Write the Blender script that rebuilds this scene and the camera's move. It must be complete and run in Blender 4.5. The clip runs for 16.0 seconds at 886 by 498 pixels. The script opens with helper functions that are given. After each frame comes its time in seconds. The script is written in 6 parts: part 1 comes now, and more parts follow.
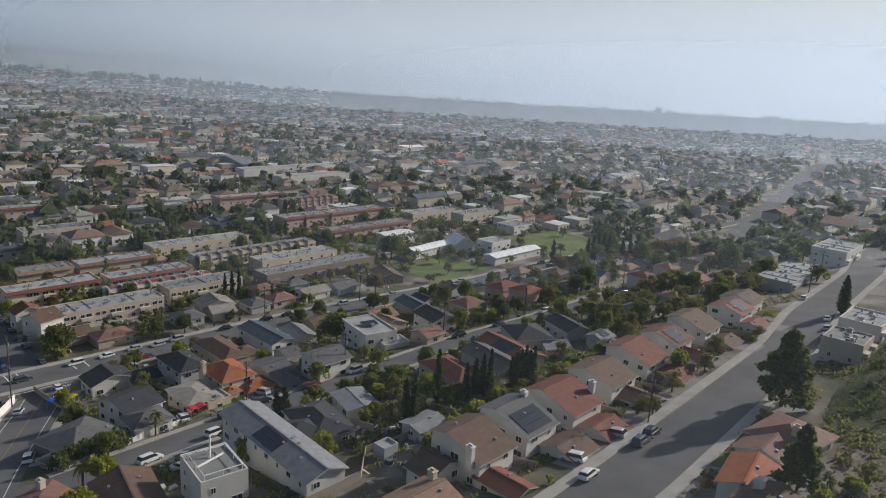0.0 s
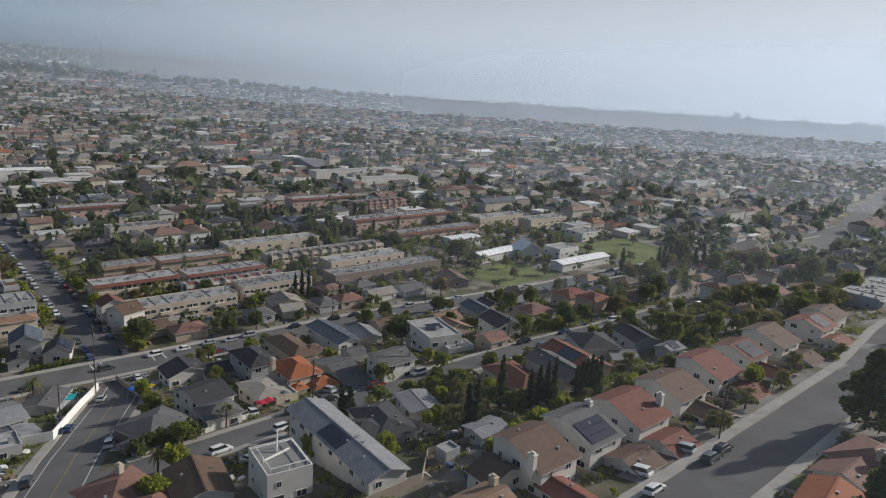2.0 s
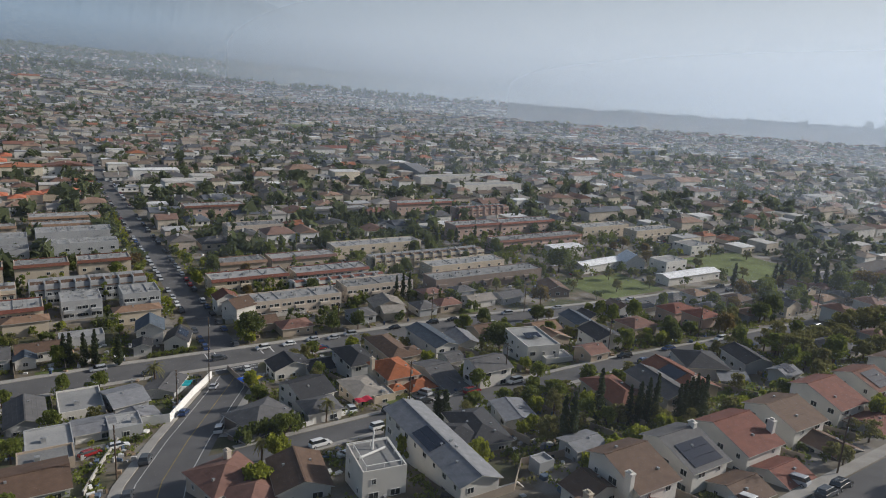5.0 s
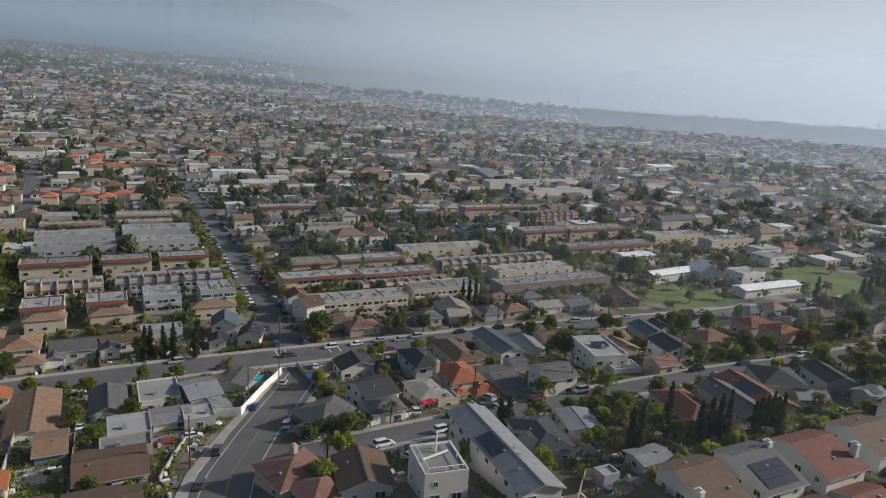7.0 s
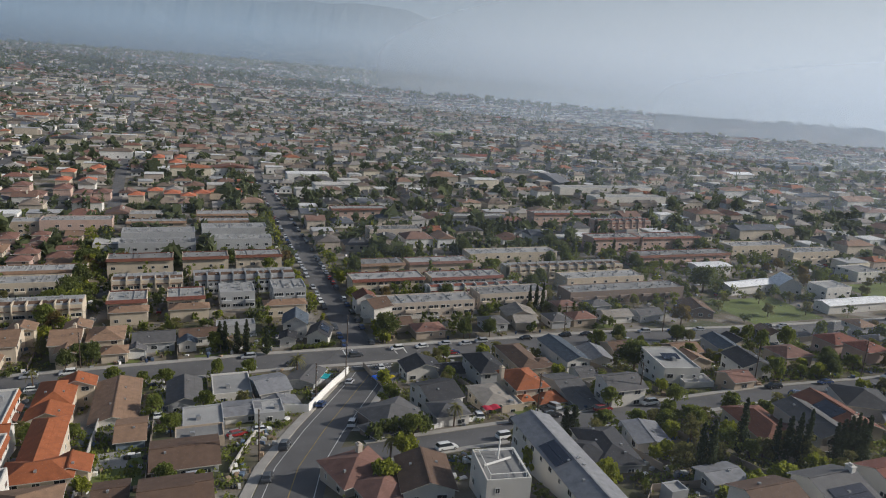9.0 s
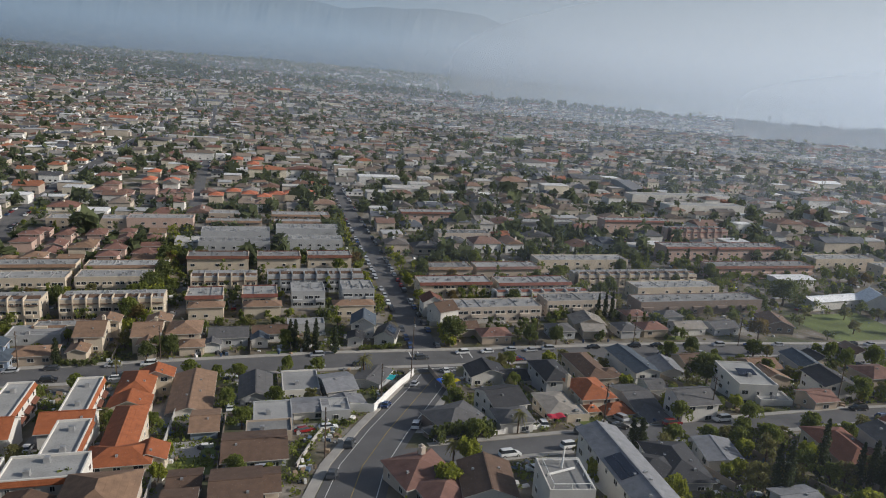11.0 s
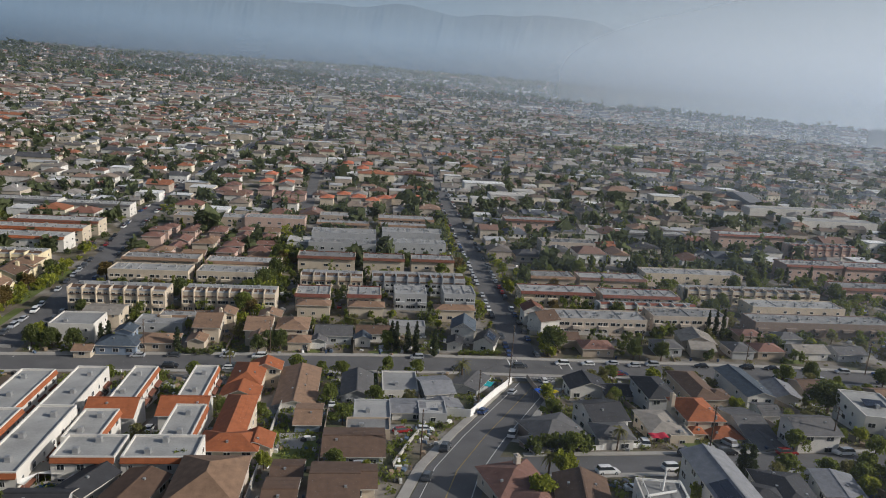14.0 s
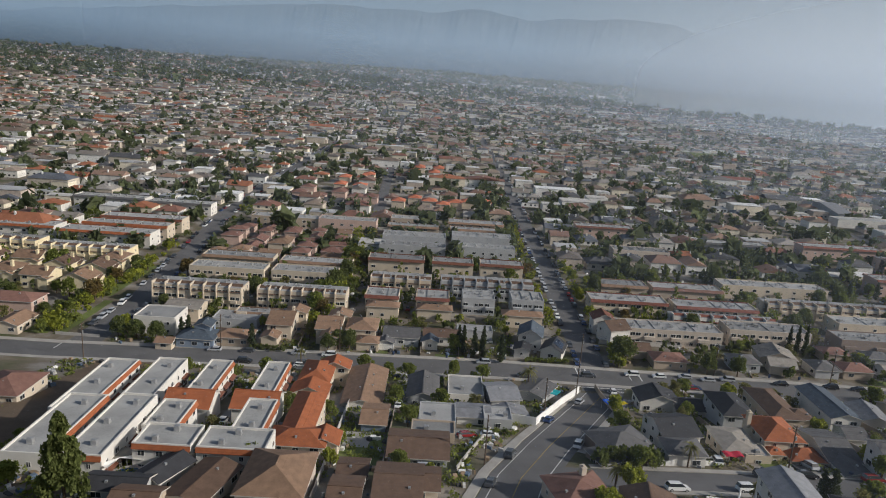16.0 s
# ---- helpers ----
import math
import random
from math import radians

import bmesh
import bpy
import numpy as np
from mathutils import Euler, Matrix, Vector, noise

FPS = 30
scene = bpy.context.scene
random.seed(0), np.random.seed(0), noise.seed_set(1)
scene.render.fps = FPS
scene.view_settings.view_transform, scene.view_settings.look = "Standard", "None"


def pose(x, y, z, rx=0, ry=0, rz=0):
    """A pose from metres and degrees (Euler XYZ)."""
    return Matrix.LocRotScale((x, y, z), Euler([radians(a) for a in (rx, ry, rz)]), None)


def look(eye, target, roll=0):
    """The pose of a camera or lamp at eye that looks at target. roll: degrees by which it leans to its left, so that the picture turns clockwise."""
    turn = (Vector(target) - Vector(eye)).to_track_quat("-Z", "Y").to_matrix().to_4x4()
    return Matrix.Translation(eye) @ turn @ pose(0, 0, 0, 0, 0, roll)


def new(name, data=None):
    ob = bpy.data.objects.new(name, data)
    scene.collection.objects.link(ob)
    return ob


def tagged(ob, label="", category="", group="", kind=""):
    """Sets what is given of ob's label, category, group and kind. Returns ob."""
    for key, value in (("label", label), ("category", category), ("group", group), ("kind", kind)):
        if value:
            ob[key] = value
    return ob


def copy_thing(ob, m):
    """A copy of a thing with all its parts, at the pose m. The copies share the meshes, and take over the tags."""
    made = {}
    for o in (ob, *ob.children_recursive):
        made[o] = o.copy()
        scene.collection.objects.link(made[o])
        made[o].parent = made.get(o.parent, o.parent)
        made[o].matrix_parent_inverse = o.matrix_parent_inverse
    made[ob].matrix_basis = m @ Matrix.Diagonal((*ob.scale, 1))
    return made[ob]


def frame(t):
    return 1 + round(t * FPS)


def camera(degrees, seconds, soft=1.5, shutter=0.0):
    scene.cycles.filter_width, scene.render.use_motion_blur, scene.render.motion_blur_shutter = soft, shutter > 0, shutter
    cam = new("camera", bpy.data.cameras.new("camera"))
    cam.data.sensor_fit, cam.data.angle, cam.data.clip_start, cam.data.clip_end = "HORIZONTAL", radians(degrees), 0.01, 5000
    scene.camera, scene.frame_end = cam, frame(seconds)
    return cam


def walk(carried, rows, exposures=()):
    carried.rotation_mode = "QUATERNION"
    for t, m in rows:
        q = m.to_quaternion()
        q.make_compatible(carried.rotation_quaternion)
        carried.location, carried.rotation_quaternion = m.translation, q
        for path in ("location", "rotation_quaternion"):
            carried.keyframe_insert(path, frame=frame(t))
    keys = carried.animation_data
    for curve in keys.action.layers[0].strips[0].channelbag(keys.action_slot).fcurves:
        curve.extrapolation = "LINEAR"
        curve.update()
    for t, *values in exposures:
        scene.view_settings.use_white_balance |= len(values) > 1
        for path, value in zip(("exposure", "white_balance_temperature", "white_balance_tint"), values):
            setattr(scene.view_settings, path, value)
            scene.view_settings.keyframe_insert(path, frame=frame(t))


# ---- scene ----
cam = camera(66.0, 16.0, soft=1.0)
EYE = Vector((0.0, 0.0, 90.0))
PITCH, ROLL = -13.75, 3.78


def heading(t):
    s = t / 8 - 1
    return -47.5 + 23.37 + 23.403 * s + 0.128 * (s * s - 1) + 0.033 * s ** 3 + 0.09 * (s ** 4 - 1) + 0.066


def aim(t):
    a, p = radians(heading(t)), radians(PITCH)
    return EYE + Vector((-math.sin(a) * math.cos(p), math.cos(a) * math.cos(p), math.sin(p))) * 100


walk(cam, [(k * 0.5, look(EYE, aim(k * 0.5), ROLL)) for k in range(33)], [(0, 0.0), (16, 0.0)])

# ---- sky and sun ----
SUN_AZ, SUN_EL = 106.0, 26.0   # compass degrees from +y towards +x, and height
world = bpy.data.worlds.new("sky")
scene.world = world
world.use_nodes = True
wn, wl = world.node_tree.nodes, world.node_tree.links
sky = wn.new("ShaderNodeTexSky")
sky.sky_type, sky.sun_disc = "NISHITA", False
sky.sun_elevation, sky.sun_rotation = radians(SUN_EL), radians(SUN_AZ)
sky.altitude, sky.air_density, sky.dust_density, sky.ozone_density = 100, 1.0, 3.2, 2.0
veil, wisps, coords, stretch = wn.new("ShaderNodeMix"), wn.new("ShaderNodeTexNoise"), wn.new("ShaderNodeTexCoord"), wn.new("ShaderNodeMapping")
stretch.inputs["Scale"].default_value = (1.0, 1.0, 7.0)
wisps.inputs["Scale"].default_value, wisps.inputs["Detail"].default_value = 1.6, 6
wl.new(coords.outputs["Generated"], stretch.inputs["Vector"]), wl.new(stretch.outputs[0], wisps.inputs["Vector"])
part_z, low = wn.new("ShaderNodeSeparateXYZ"), wn.new("ShaderNodeMapRange")
wl.new(coords.outputs["Generated"], part_z.inputs[0]), wl.new(part_z.outputs["Z"], low.inputs["Value"])
low.inputs["From Min"].default_value, low.inputs["From Max"].default_value = 0.0, 0.6
low.inputs["To Min"].default_value, low.inputs["To Max"].default_value = 0.25, 0.0
thin = wn.new("ShaderNodeMath")
thin.operation = "MULTIPLY_ADD"
wl.new(wisps.outputs["Fac"], thin.inputs[0]), wl.new(low.outputs[0], thin.inputs[2])
thin.inputs[1].default_value = 0.2
wl.new(thin.outputs[0], veil.inputs["Factor"])
veil.data_type = "RGBA"
veil.inputs["B"].default_value = (5.2, 6.2, 7.5, 1)
wl.new(sky.outputs[0], veil.inputs["A"])
wn["Background"].inputs["Strength"].default_value = 0.072
wl.new(veil.outputs["Result"], wn["Background"].inputs["Color"])
sun = new("sun", bpy.data.lights.new("sun", "SUN"))
sun.data.energy, sun.data.angle, sun.data.color = 3.6, radians(1.2), (1.0, 0.955, 0.89)
sa, se = radians(SUN_AZ), radians(SUN_EL)
sun.matrix_world = look((400 * math.sin(sa), 400 * math.cos(sa), 400 * math.tan(se)), (0, 0, 0))


# ---- materials ----
def mat(name, rgb, rough=0.85, metal=0.0, var=0.25, scale=1.2, bump=0.3, bscale=8.0, fleck=0.0, coord="Object", island=0.0, obj=0.0, spec=0.3):
    """A surface with two scales of variation (stains and grain), fine relief, and a tint of its own for each object or island."""
    m = bpy.data.materials.new(name)
    m.use_nodes = True
    n, l = m.node_tree.nodes, m.node_tree.links
    b = n["Principled BSDF"]
    b.inputs["Roughness"].default_value, b.inputs["Metallic"].default_value = rough, metal
    b.inputs["Specular IOR Level"].default_value = spec
    tc = n.new("ShaderNodeTexCoord")
    geo = n.new("ShaderNodeNewGeometry")
    vec = geo.outputs["Position"] if coord == "World" else tc.outputs[coord]
    big, fine = n.new("ShaderNodeTexNoise"), n.new("ShaderNodeTexNoise")
    big.inputs["Scale"].default_value, fine.inputs["Scale"].default_value = scale * 0.25, bscale
    big.inputs["Detail"].default_value, fine.inputs["Detail"].default_value = 6, 3
    l.new(vec, big.inputs["Vector"]), l.new(vec, fine.inputs["Vector"])
    add = n.new("ShaderNodeMath")
    add.operation = "MULTIPLY_ADD"
    l.new(fine.outputs["Fac"], add.inputs[0])
    add.inputs[1].default_value = 0.5
    l.new(big.outputs["Fac"], add.inputs[2])
    last = add.outputs[0]
    if island or obj:
        info = n.new("ShaderNodeObjectInfo")
        rnd = n.new("ShaderNodeMath")
        rnd.operation = "MULTIPLY_ADD"
        l.new(geo.outputs["Random Per Island"] if island else info.outputs["Random"], rnd.inputs[0])
        rnd.inputs[1].default_value = island or obj
        l.new(last, rnd.inputs[2])
        last = rnd.outputs[0]
    ramp = n.new("ShaderNodeMapRange")
    ramp.inputs["From Min"].default_value, ramp.inputs["From Max"].default_value = 0.4, 1.1 + (island or obj)
    ramp.inputs["To Min"].default_value, ramp.inputs["To Max"].default_value = 1 - var, 1 + var
    l.new(last, ramp.inputs["Value"])
    mul = n.new("ShaderNodeMix")
    mul.data_type, mul.blend_type = "RGBA", "MULTIPLY"
    mul.inputs["Factor"].default_value = 1
    mul.inputs["A"].default_value = (*rgb, 1)
    l.new(ramp.outputs[0], mul.inputs["B"])
    l.new(mul.outputs["Result"], b.inputs["Base Color"])
    if bump:
        bp = n.new("ShaderNodeBump")
        bp.inputs["Strength"].default_value, bp.inputs["Distance"].default_value = bump, 0.05
        l.new(fine.outputs["Fac"], bp.inputs["Height"])
        l.new(bp.outputs[0], b.inputs["Normal"])
    return m


def courses(m, size, strength=0.6, depth=0.05, axis="Z"):
    """Adds the relief of roof courses or boards, size metres apart, to a material."""
    n, l = m.node_tree.nodes, m.node_tree.links
    b = n["Principled BSDF"]
    tc, wv = n.new("ShaderNodeTexCoord"), n.new("ShaderNodeTexWave")
    wv.bands_direction, wv.wave_profile = axis, "SAW"
    wv.inputs["Scale"].default_value = 0.314 / size
    wv.inputs["Distortion"].default_value = 0.6
    wv.inputs["Detail"].default_value = 2
    l.new(tc.outputs["Object"], wv.inputs["Vector"])
    bp = n.new("ShaderNodeBump")
    bp.inputs["Strength"].default_value, bp.inputs["Distance"].default_value = strength, depth
    l.new(wv.outputs["Fac"], bp.inputs["Height"])
    old = b.inputs["Normal"].links[0].from_socket if b.inputs["Normal"].is_linked else None
    if old:
        l.new(old, bp.inputs["Normal"])
    l.new(bp.outputs[0], b.inputs["Normal"])
    return m


MATS = {}


def stucco(rgb):
    key = ("stucco", rgb)
    if key not in MATS:
        MATS[key] = mat("stucco", rgb, 0.9, var=0.12, scale=1.0, bump=0.25, bscale=14)
    return MATS[key]


def tile(rgb):
    key = ("tile", rgb)
    if key not in MATS:
        MATS[key] = courses(mat("roof_tile", rgb, 0.8, var=0.4, scale=3.0, bump=0.6, bscale=5, obj=0.3), 0.4, 0.9, 0.08)
    return MATS[key]


def paint(rgb):
    key = ("car", rgb)
    if key not in MATS:
        MATS[key] = mat("car_paint", rgb, 0.25, var=0.05, bump=0, spec=0.6)
    return MATS[key]


ASPHALT = mat("asphalt", (0.125, 0.122, 0.122), 0.9, var=0.28, scale=0.5, bump=0.2, bscale=5, coord="World")
CONCRETE = mat("concrete", (0.36, 0.34, 0.31), 0.9, var=0.22, scale=1.2, bump=0.2, bscale=6, coord="World")
DRIVE = mat("driveway_concrete", (0.24, 0.23, 0.215), 0.9, var=0.25, scale=1.0, bump=0.2, bscale=6, coord="World")
GRASS = mat("lawn", (0.125, 0.155, 0.045), 0.95, var=0.6, scale=0.3, bump=0.6, bscale=7, coord="World")
YELLOW = mat("yellow_line", (0.3, 0.22, 0.09), 0.8, var=0.5, coord="World")
WHITELINE = mat("white_line", (0.62, 0.62, 0.6), 0.8, var=0.3, coord="World")
FLATROOF = mat("flat_roof", (0.3, 0.3, 0.295), 0.85, var=0.5, scale=0.7, bump=0.2, bscale=2.5, obj=0.8)
WHITEROOF = mat("white_roof", (0.34, 0.34, 0.33), 0.8, var=0.3, scale=0.8, bump=0.2, bscale=3)
TRIM = mat("white_trim", (0.72, 0.71, 0.68), 0.6, var=0.1)
FASCIA = mat("fascia_board", (0.5, 0.47, 0.43), 0.7, var=0.25, obj=0.8)
GLASS = mat("window_glass", (0.03, 0.035, 0.04), 0.12, var=0.2, bump=0, spec=0.8)
DARK = mat("dark_metal", (0.04, 0.04, 0.045), 0.6, var=0.3)
STEEL = mat("galvanised_metal", (0.45, 0.45, 0.45), 0.45, 0.6, var=0.2)
TYRE = mat("tyre_rubber", (0.02, 0.02, 0.02), 0.85)
SOLAR = mat("solar_cells", (0.012, 0.018, 0.035), 0.15, var=0.3, bump=0, spec=0.9)
BARK = mat("bark", (0.11, 0.075, 0.05), 0.95, var=0.4, bump=0.8, bscale=4)
POLEWOOD = mat("pole_wood", (0.1, 0.07, 0.05), 0.9, var=0.3)
FENCE = mat("fence_wood", (0.3, 0.25, 0.2), 0.9, var=0.35, obj=0.6)
BLOCKWALL = mat("block_wall", (0.42, 0.4, 0.37), 0.9, var=0.2)
WHITEWALL = mat("white_wall", (0.75, 0.74, 0.71), 0.8, var=0.12)
GARAGEWOOD = mat("garage_wood", (0.09, 0.055, 0.04), 0.8, var=0.3)
PLASTIC = mat("plastic_bin", (0.03, 0.05, 0.1), 0.5, obj=0.5)


def many_colours(name, colours, var=0.3, rough=0.88):
    """A surface that takes one of several colours for each separate piece of its mesh."""
    m = mat(name, (1, 1, 1), rough, var=var, scale=0.4, bump=0, bscale=0.7, coord="World")
    n, l = m.node_tree.nodes, m.node_tree.links
    geo, r = n.new("ShaderNodeNewGeometry"), n.new("ShaderNodeValToRGB")
    r.color_ramp.interpolation = "CONSTANT"
    for i, c in enumerate(colours):
        e = r.color_ramp.elements[0] if i == 0 else r.color_ramp.elements.new(i / len(colours))
        e.position, e.color = i / len(colours), (*c, 1)
    r.color_ramp.elements.remove(r.color_ramp.elements[-1])
    l.new(geo.outputs["Random Per Island"], r.inputs["Fac"])
    l.new(r.outputs["Color"], [k for k in n if k.bl_idname == "ShaderNodeMix"][0].inputs["A"])
    return m


def leaf(name, rgb, var=0.5):
    """Leaves: a matt face that lets a part of the light through."""
    m = mat(name, rgb, 0.75, var=var, scale=2.0, bump=0, island=0.9, spec=0.2)
    n, l = m.node_tree.nodes, m.node_tree.links
    b = n["Principled BSDF"]
    thin_, both = n.new("ShaderNodeBsdfTranslucent"), n.new("ShaderNodeMixShader")
    l.new(b.inputs["Base Color"].links[0].from_socket, thin_.inputs["Color"])
    both.inputs[0].default_value = 0.5
    l.new(b.outputs[0], both.inputs[1]), l.new(thin_.outputs[0], both.inputs[2])
    l.new(both.outputs[0], n["Material Output"].inputs["Surface"])
    return m


LEAVES = [leaf("leaf_green", (0.19, 0.22, 0.05)), leaf("leaf_dark", (0.135, 0.16, 0.05)), leaf("leaf_bright", (0.29, 0.31, 0.045)),
          leaf("leaf_olive", (0.21, 0.2, 0.075)), leaf("leaf_rust", (0.2, 0.145, 0.05)), leaf("leaf_cypress", (0.07, 0.088, 0.042))]


# ---- building blocks ----
def rise(x, y):
    """Height of the ground: level town that lifts far off, and a hillside that climbs to the south."""
    s = 195 - y
    k = 12.0
    up = 0.19 * (s if s > k else (0 if s < -k else (s + k) ** 2 / (4 * k)))
    up = min(up, 33 + 0.2 * (up - 33)) if up > 33 else up
    return up * (1 - 0.9 * max(0.0, min(1.0, (x - 340) / 300))) + (0.031 + 0.021 * max(0.0, min(1.0, 1 - math.atan2(x, max(y, 1.0)) / 0.6))) * max(0.0, min(math.hypot(x, y), 4400) - 1500)


def mesh_of(bm, name, material):
    me = bpy.data.meshes.new(name)
    bm.normal_update()
    bm.to_mesh(me)
    bm.free()
    for m in material if isinstance(material, (list, tuple)) else [material]:
        me.materials.append(m)
    return me


def part(name, bm, material, parent, label=""):
    ob = new(name, bm if isinstance(bm, bpy.types.Mesh) else mesh_of(bm, name, material))
    ob.parent = parent
    return tagged(ob, label)


def thing(name, m, label, category, group="", kind=""):
    ob = new(name)
    ob.empty_display_size = 0.3
    ob.matrix_world = m
    return tagged(ob, label, category, group, kind)


def box(bm, x0, y0, z0, x1, y1, z1, mi=0):
    v = [bm.verts.new(p) for p in ((x0, y0, z0), (x1, y0, z0), (x1, y1, z0), (x0, y1, z0), (x0, y0, z1), (x1, y0, z1), (x1, y1, z1), (x0, y1, z1))]
    for q in ((3, 2, 1, 0), (4, 5, 6, 7), (0, 1, 5, 4), (1, 2, 6, 5), (2, 3, 7, 6), (3, 0, 4, 7)):
        bm.faces.new([v[i] for i in q]).material_index = mi
    return v


def one_box(*a):
    bm = bmesh.new()
    box(bm, *a)
    return bm


def prism(bm, ring, z0, z1):
    """An upright prism over a ring of (x, y)."""
    lo, hi = [bm.verts.new((x, y, z0)) for x, y in ring], [bm.verts.new((x, y, z1)) for x, y in ring]
    n = len(ring)
    bm.faces.new(hi), bm.faces.new(lo[::-1])
    for i in range(n):
        bm.faces.new((lo[i], lo[(i + 1) % n], hi[(i + 1) % n], hi[i]))


def tube(bm, a, b, r0, r1, n=6):
    a, b = Vector(a), Vector(b)
    q = (b - a).to_track_quat("Z", "Y")
    rings = [[bm.verts.new(p + q @ Vector((r * math.cos(6.2832 * i / n), r * math.sin(6.2832 * i / n), 0))) for i in range(n)] for p, r in ((a, r0), (b, r1))]
    for i in range(n):
        bm.faces.new((rings[0][i], rings[0][(i + 1) % n], rings[1][(i + 1) % n], rings[1][i]))
    bm.faces.new(rings[1]), bm.faces.new(rings[0][::-1])


def strip(name, pts, width, lift, material, label, category, thick=0.0, parent=None):
    """A road, kerb or line along a path of (x, y), laid on the ground; thick gives it real edges."""
    dense = []
    for (x0, y0), (x1, y1) in zip(pts, pts[1:]):
        n = max(1, int(math.hypot(x1 - x0, y1 - y0) / 6))
        dense += [(x0 + (x1 - x0) * i / n, y0 + (y1 - y0) * i / n) for i in range(n)]
    dense.append(pts[-1])
    bm, rows = bmesh.new(), []
    for i, (x, y) in enumerate(dense):
        a, b = dense[max(i - 1, 0)], dense[min(i + 1, len(dense) - 1)]
        t = Vector((b[0] - a[0], b[1] - a[1])).normalized()
        o = Vector((-t.y, t.x)) * width / 2
        row = []
        for s in (1, -1):
            px, py = x + o.x * s, y + o.y * s
            row.append(bm.verts.new((px, py, rise(px, py) + lift)))
        if thick:
            for s in (-1, 1):
                px, py = x + o.x * s, y + o.y * s
                row.append(bm.verts.new((px, py, rise(px, py) + lift - thick)))
        rows.append(row)
    k = len(rows[0])
    for r, q in zip(rows, rows[1:]):
        for j in range(k if k > 2 else 1):
            bm.faces.new((r[j], r[(j + 1) % k], q[(j + 1) % k], q[j]))
    bmesh.ops.recalc_face_normals(bm, faces=bm.faces)
    if k == 2 and bm.faces and sum(f.normal.z for f in bm.faces) < 0:
        bmesh.ops.reverse_faces(bm, faces=bm.faces)
    ob = part(name, bm, material, parent)
    if parent is None:
        tagged(ob, label, category, kind="structure")
    return ob


def offset(pts, d):
    out = []
    for i, (x, y) in enumerate(pts):
        a, b = pts[max(i - 1, 0)], pts[min(i + 1, len(pts) - 1)]
        t = Vector((b[0] - a[0], b[1] - a[1])).normalized()
        out.append((x - t.y * d, y + t.x * d))
    return out


def dashed(name, pts, width, lift, material, label, dash, gap):
    """Broken road line: short strips as parts of one marking."""
    root = thing(name, Matrix(), label, "road marking", kind="structure")
    for (x0, y0), (x1, y1) in zip(pts, pts[1:]):
        n = math.hypot(x1 - x0, y1 - y0)
        s = 0.0
        while s + dash < n:
            a, b = s / n, (s + dash) / n
            strip("dash", [(x0 + (x1 - x0) * a, y0 + (y1 - y0) * a), (x0 + (x1 - x0) * b, y0 + (y1 - y0) * b)], width, lift, material, "", "", parent=root)
            s += dash + gap


# ---- windows, doors and roof parts, shared between houses ----
def window_mesh(w, h):
    bm = bmesh.new()
    t = 0.09
    for a in ((-w / 2, -0.07, 0, -w / 2 + t, 0.02, h), (w / 2 - t, -0.07, 0, w / 2, 0.02, h), (-w / 2 + t, -0.07, 0, w / 2 - t, 0.02, t),
              (-w / 2 + t, -0.07, h - t, w / 2 - t, 0.02, h), (-t / 3, -0.06, t, t / 3, 0.02, h - t)):
        box(bm, *a)
    return mesh_of(bm, "window", TRIM)


def pane_mesh(w, h):
    return mesh_of(one_box(-w / 2 + 0.05, -0.045, 0.05, w / 2 - 0.05, 0.01, h - 0.05), "pane", GLASS)


def glazed_mesh(w, h):
    """Frame and glass in one mesh, for the windows of houses farther off."""
    bm = bmesh.new()
    box(bm, -w / 2, -0.07, 0, w / 2, 0.02, h)
    box(bm, -w / 2 + 0.09, -0.085, 0.09, -0.03, -0.05, h - 0.09, 1), box(bm, 0.03, -0.085, 0.09, w / 2 - 0.09, -0.05, h - 0.09, 1)
    return mesh_of(bm, "window", [TRIM, GLASS])


WINDOWS = {s: (window_mesh(*s), pane_mesh(*s), glazed_mesh(*s)) for s in ((1.4, 1.2), (1.9, 1.3), (0.9, 1.1), (2.4, 2.0))}


def add_window(root, size, x, y, z, rz):
    near = root.location.length < 150
    a = new("window", WINDOWS[size][0 if near else 2])
    a.parent, a.matrix_local = root, pose(x, y, z, 0, 0, rz)
    if near:
        b = new("pane", WINDOWS[size][1])
        b.parent = a
    return a


TAKEN, ROADS = [], []


def take(x, y, w, d, rz=0.0):
    c, s = abs(math.cos(radians(rz))), abs(math.sin(radians(rz)))
    TAKEN.append((x, y, (w * c + d * s) / 2, (w * s + d * c) / 2))


def is_free(x, y, r, road=True):
    for a, b, p, q in TAKEN:
        if abs(x - a) < p + r and abs(y - b) < q + r:
            return False
    if road:
        for pts, half in ROADS:
            for (x0, y0), (x1, y1) in zip(pts, pts[1:]):
                dx, dy = x1 - x0, y1 - y0
                t = max(0, min(1, ((x - x0) * dx + (y - y0) * dy) / (dx * dx + dy * dy)))
                if math.hypot(x - x0 - t * dx, y - y0 - t * dy) < half + r:
                    return False
    return True


def garage_mesh(w):
    bm = bmesh.new()
    for k in range(4):
        box(bm, -w / 2, -0.06, 0.02 + k * 0.54, w / 2, 0.02, 0.02 + k * 0.54 + 0.51)
    return mesh_of(bm, "garage_door", TRIM)


GARAGE = garage_mesh(4.8)
VENT = mesh_of(one_box(-0.22, -0.22, -0.3, 0.22, 0.22, 0.35), "roof_vent", STEEL)


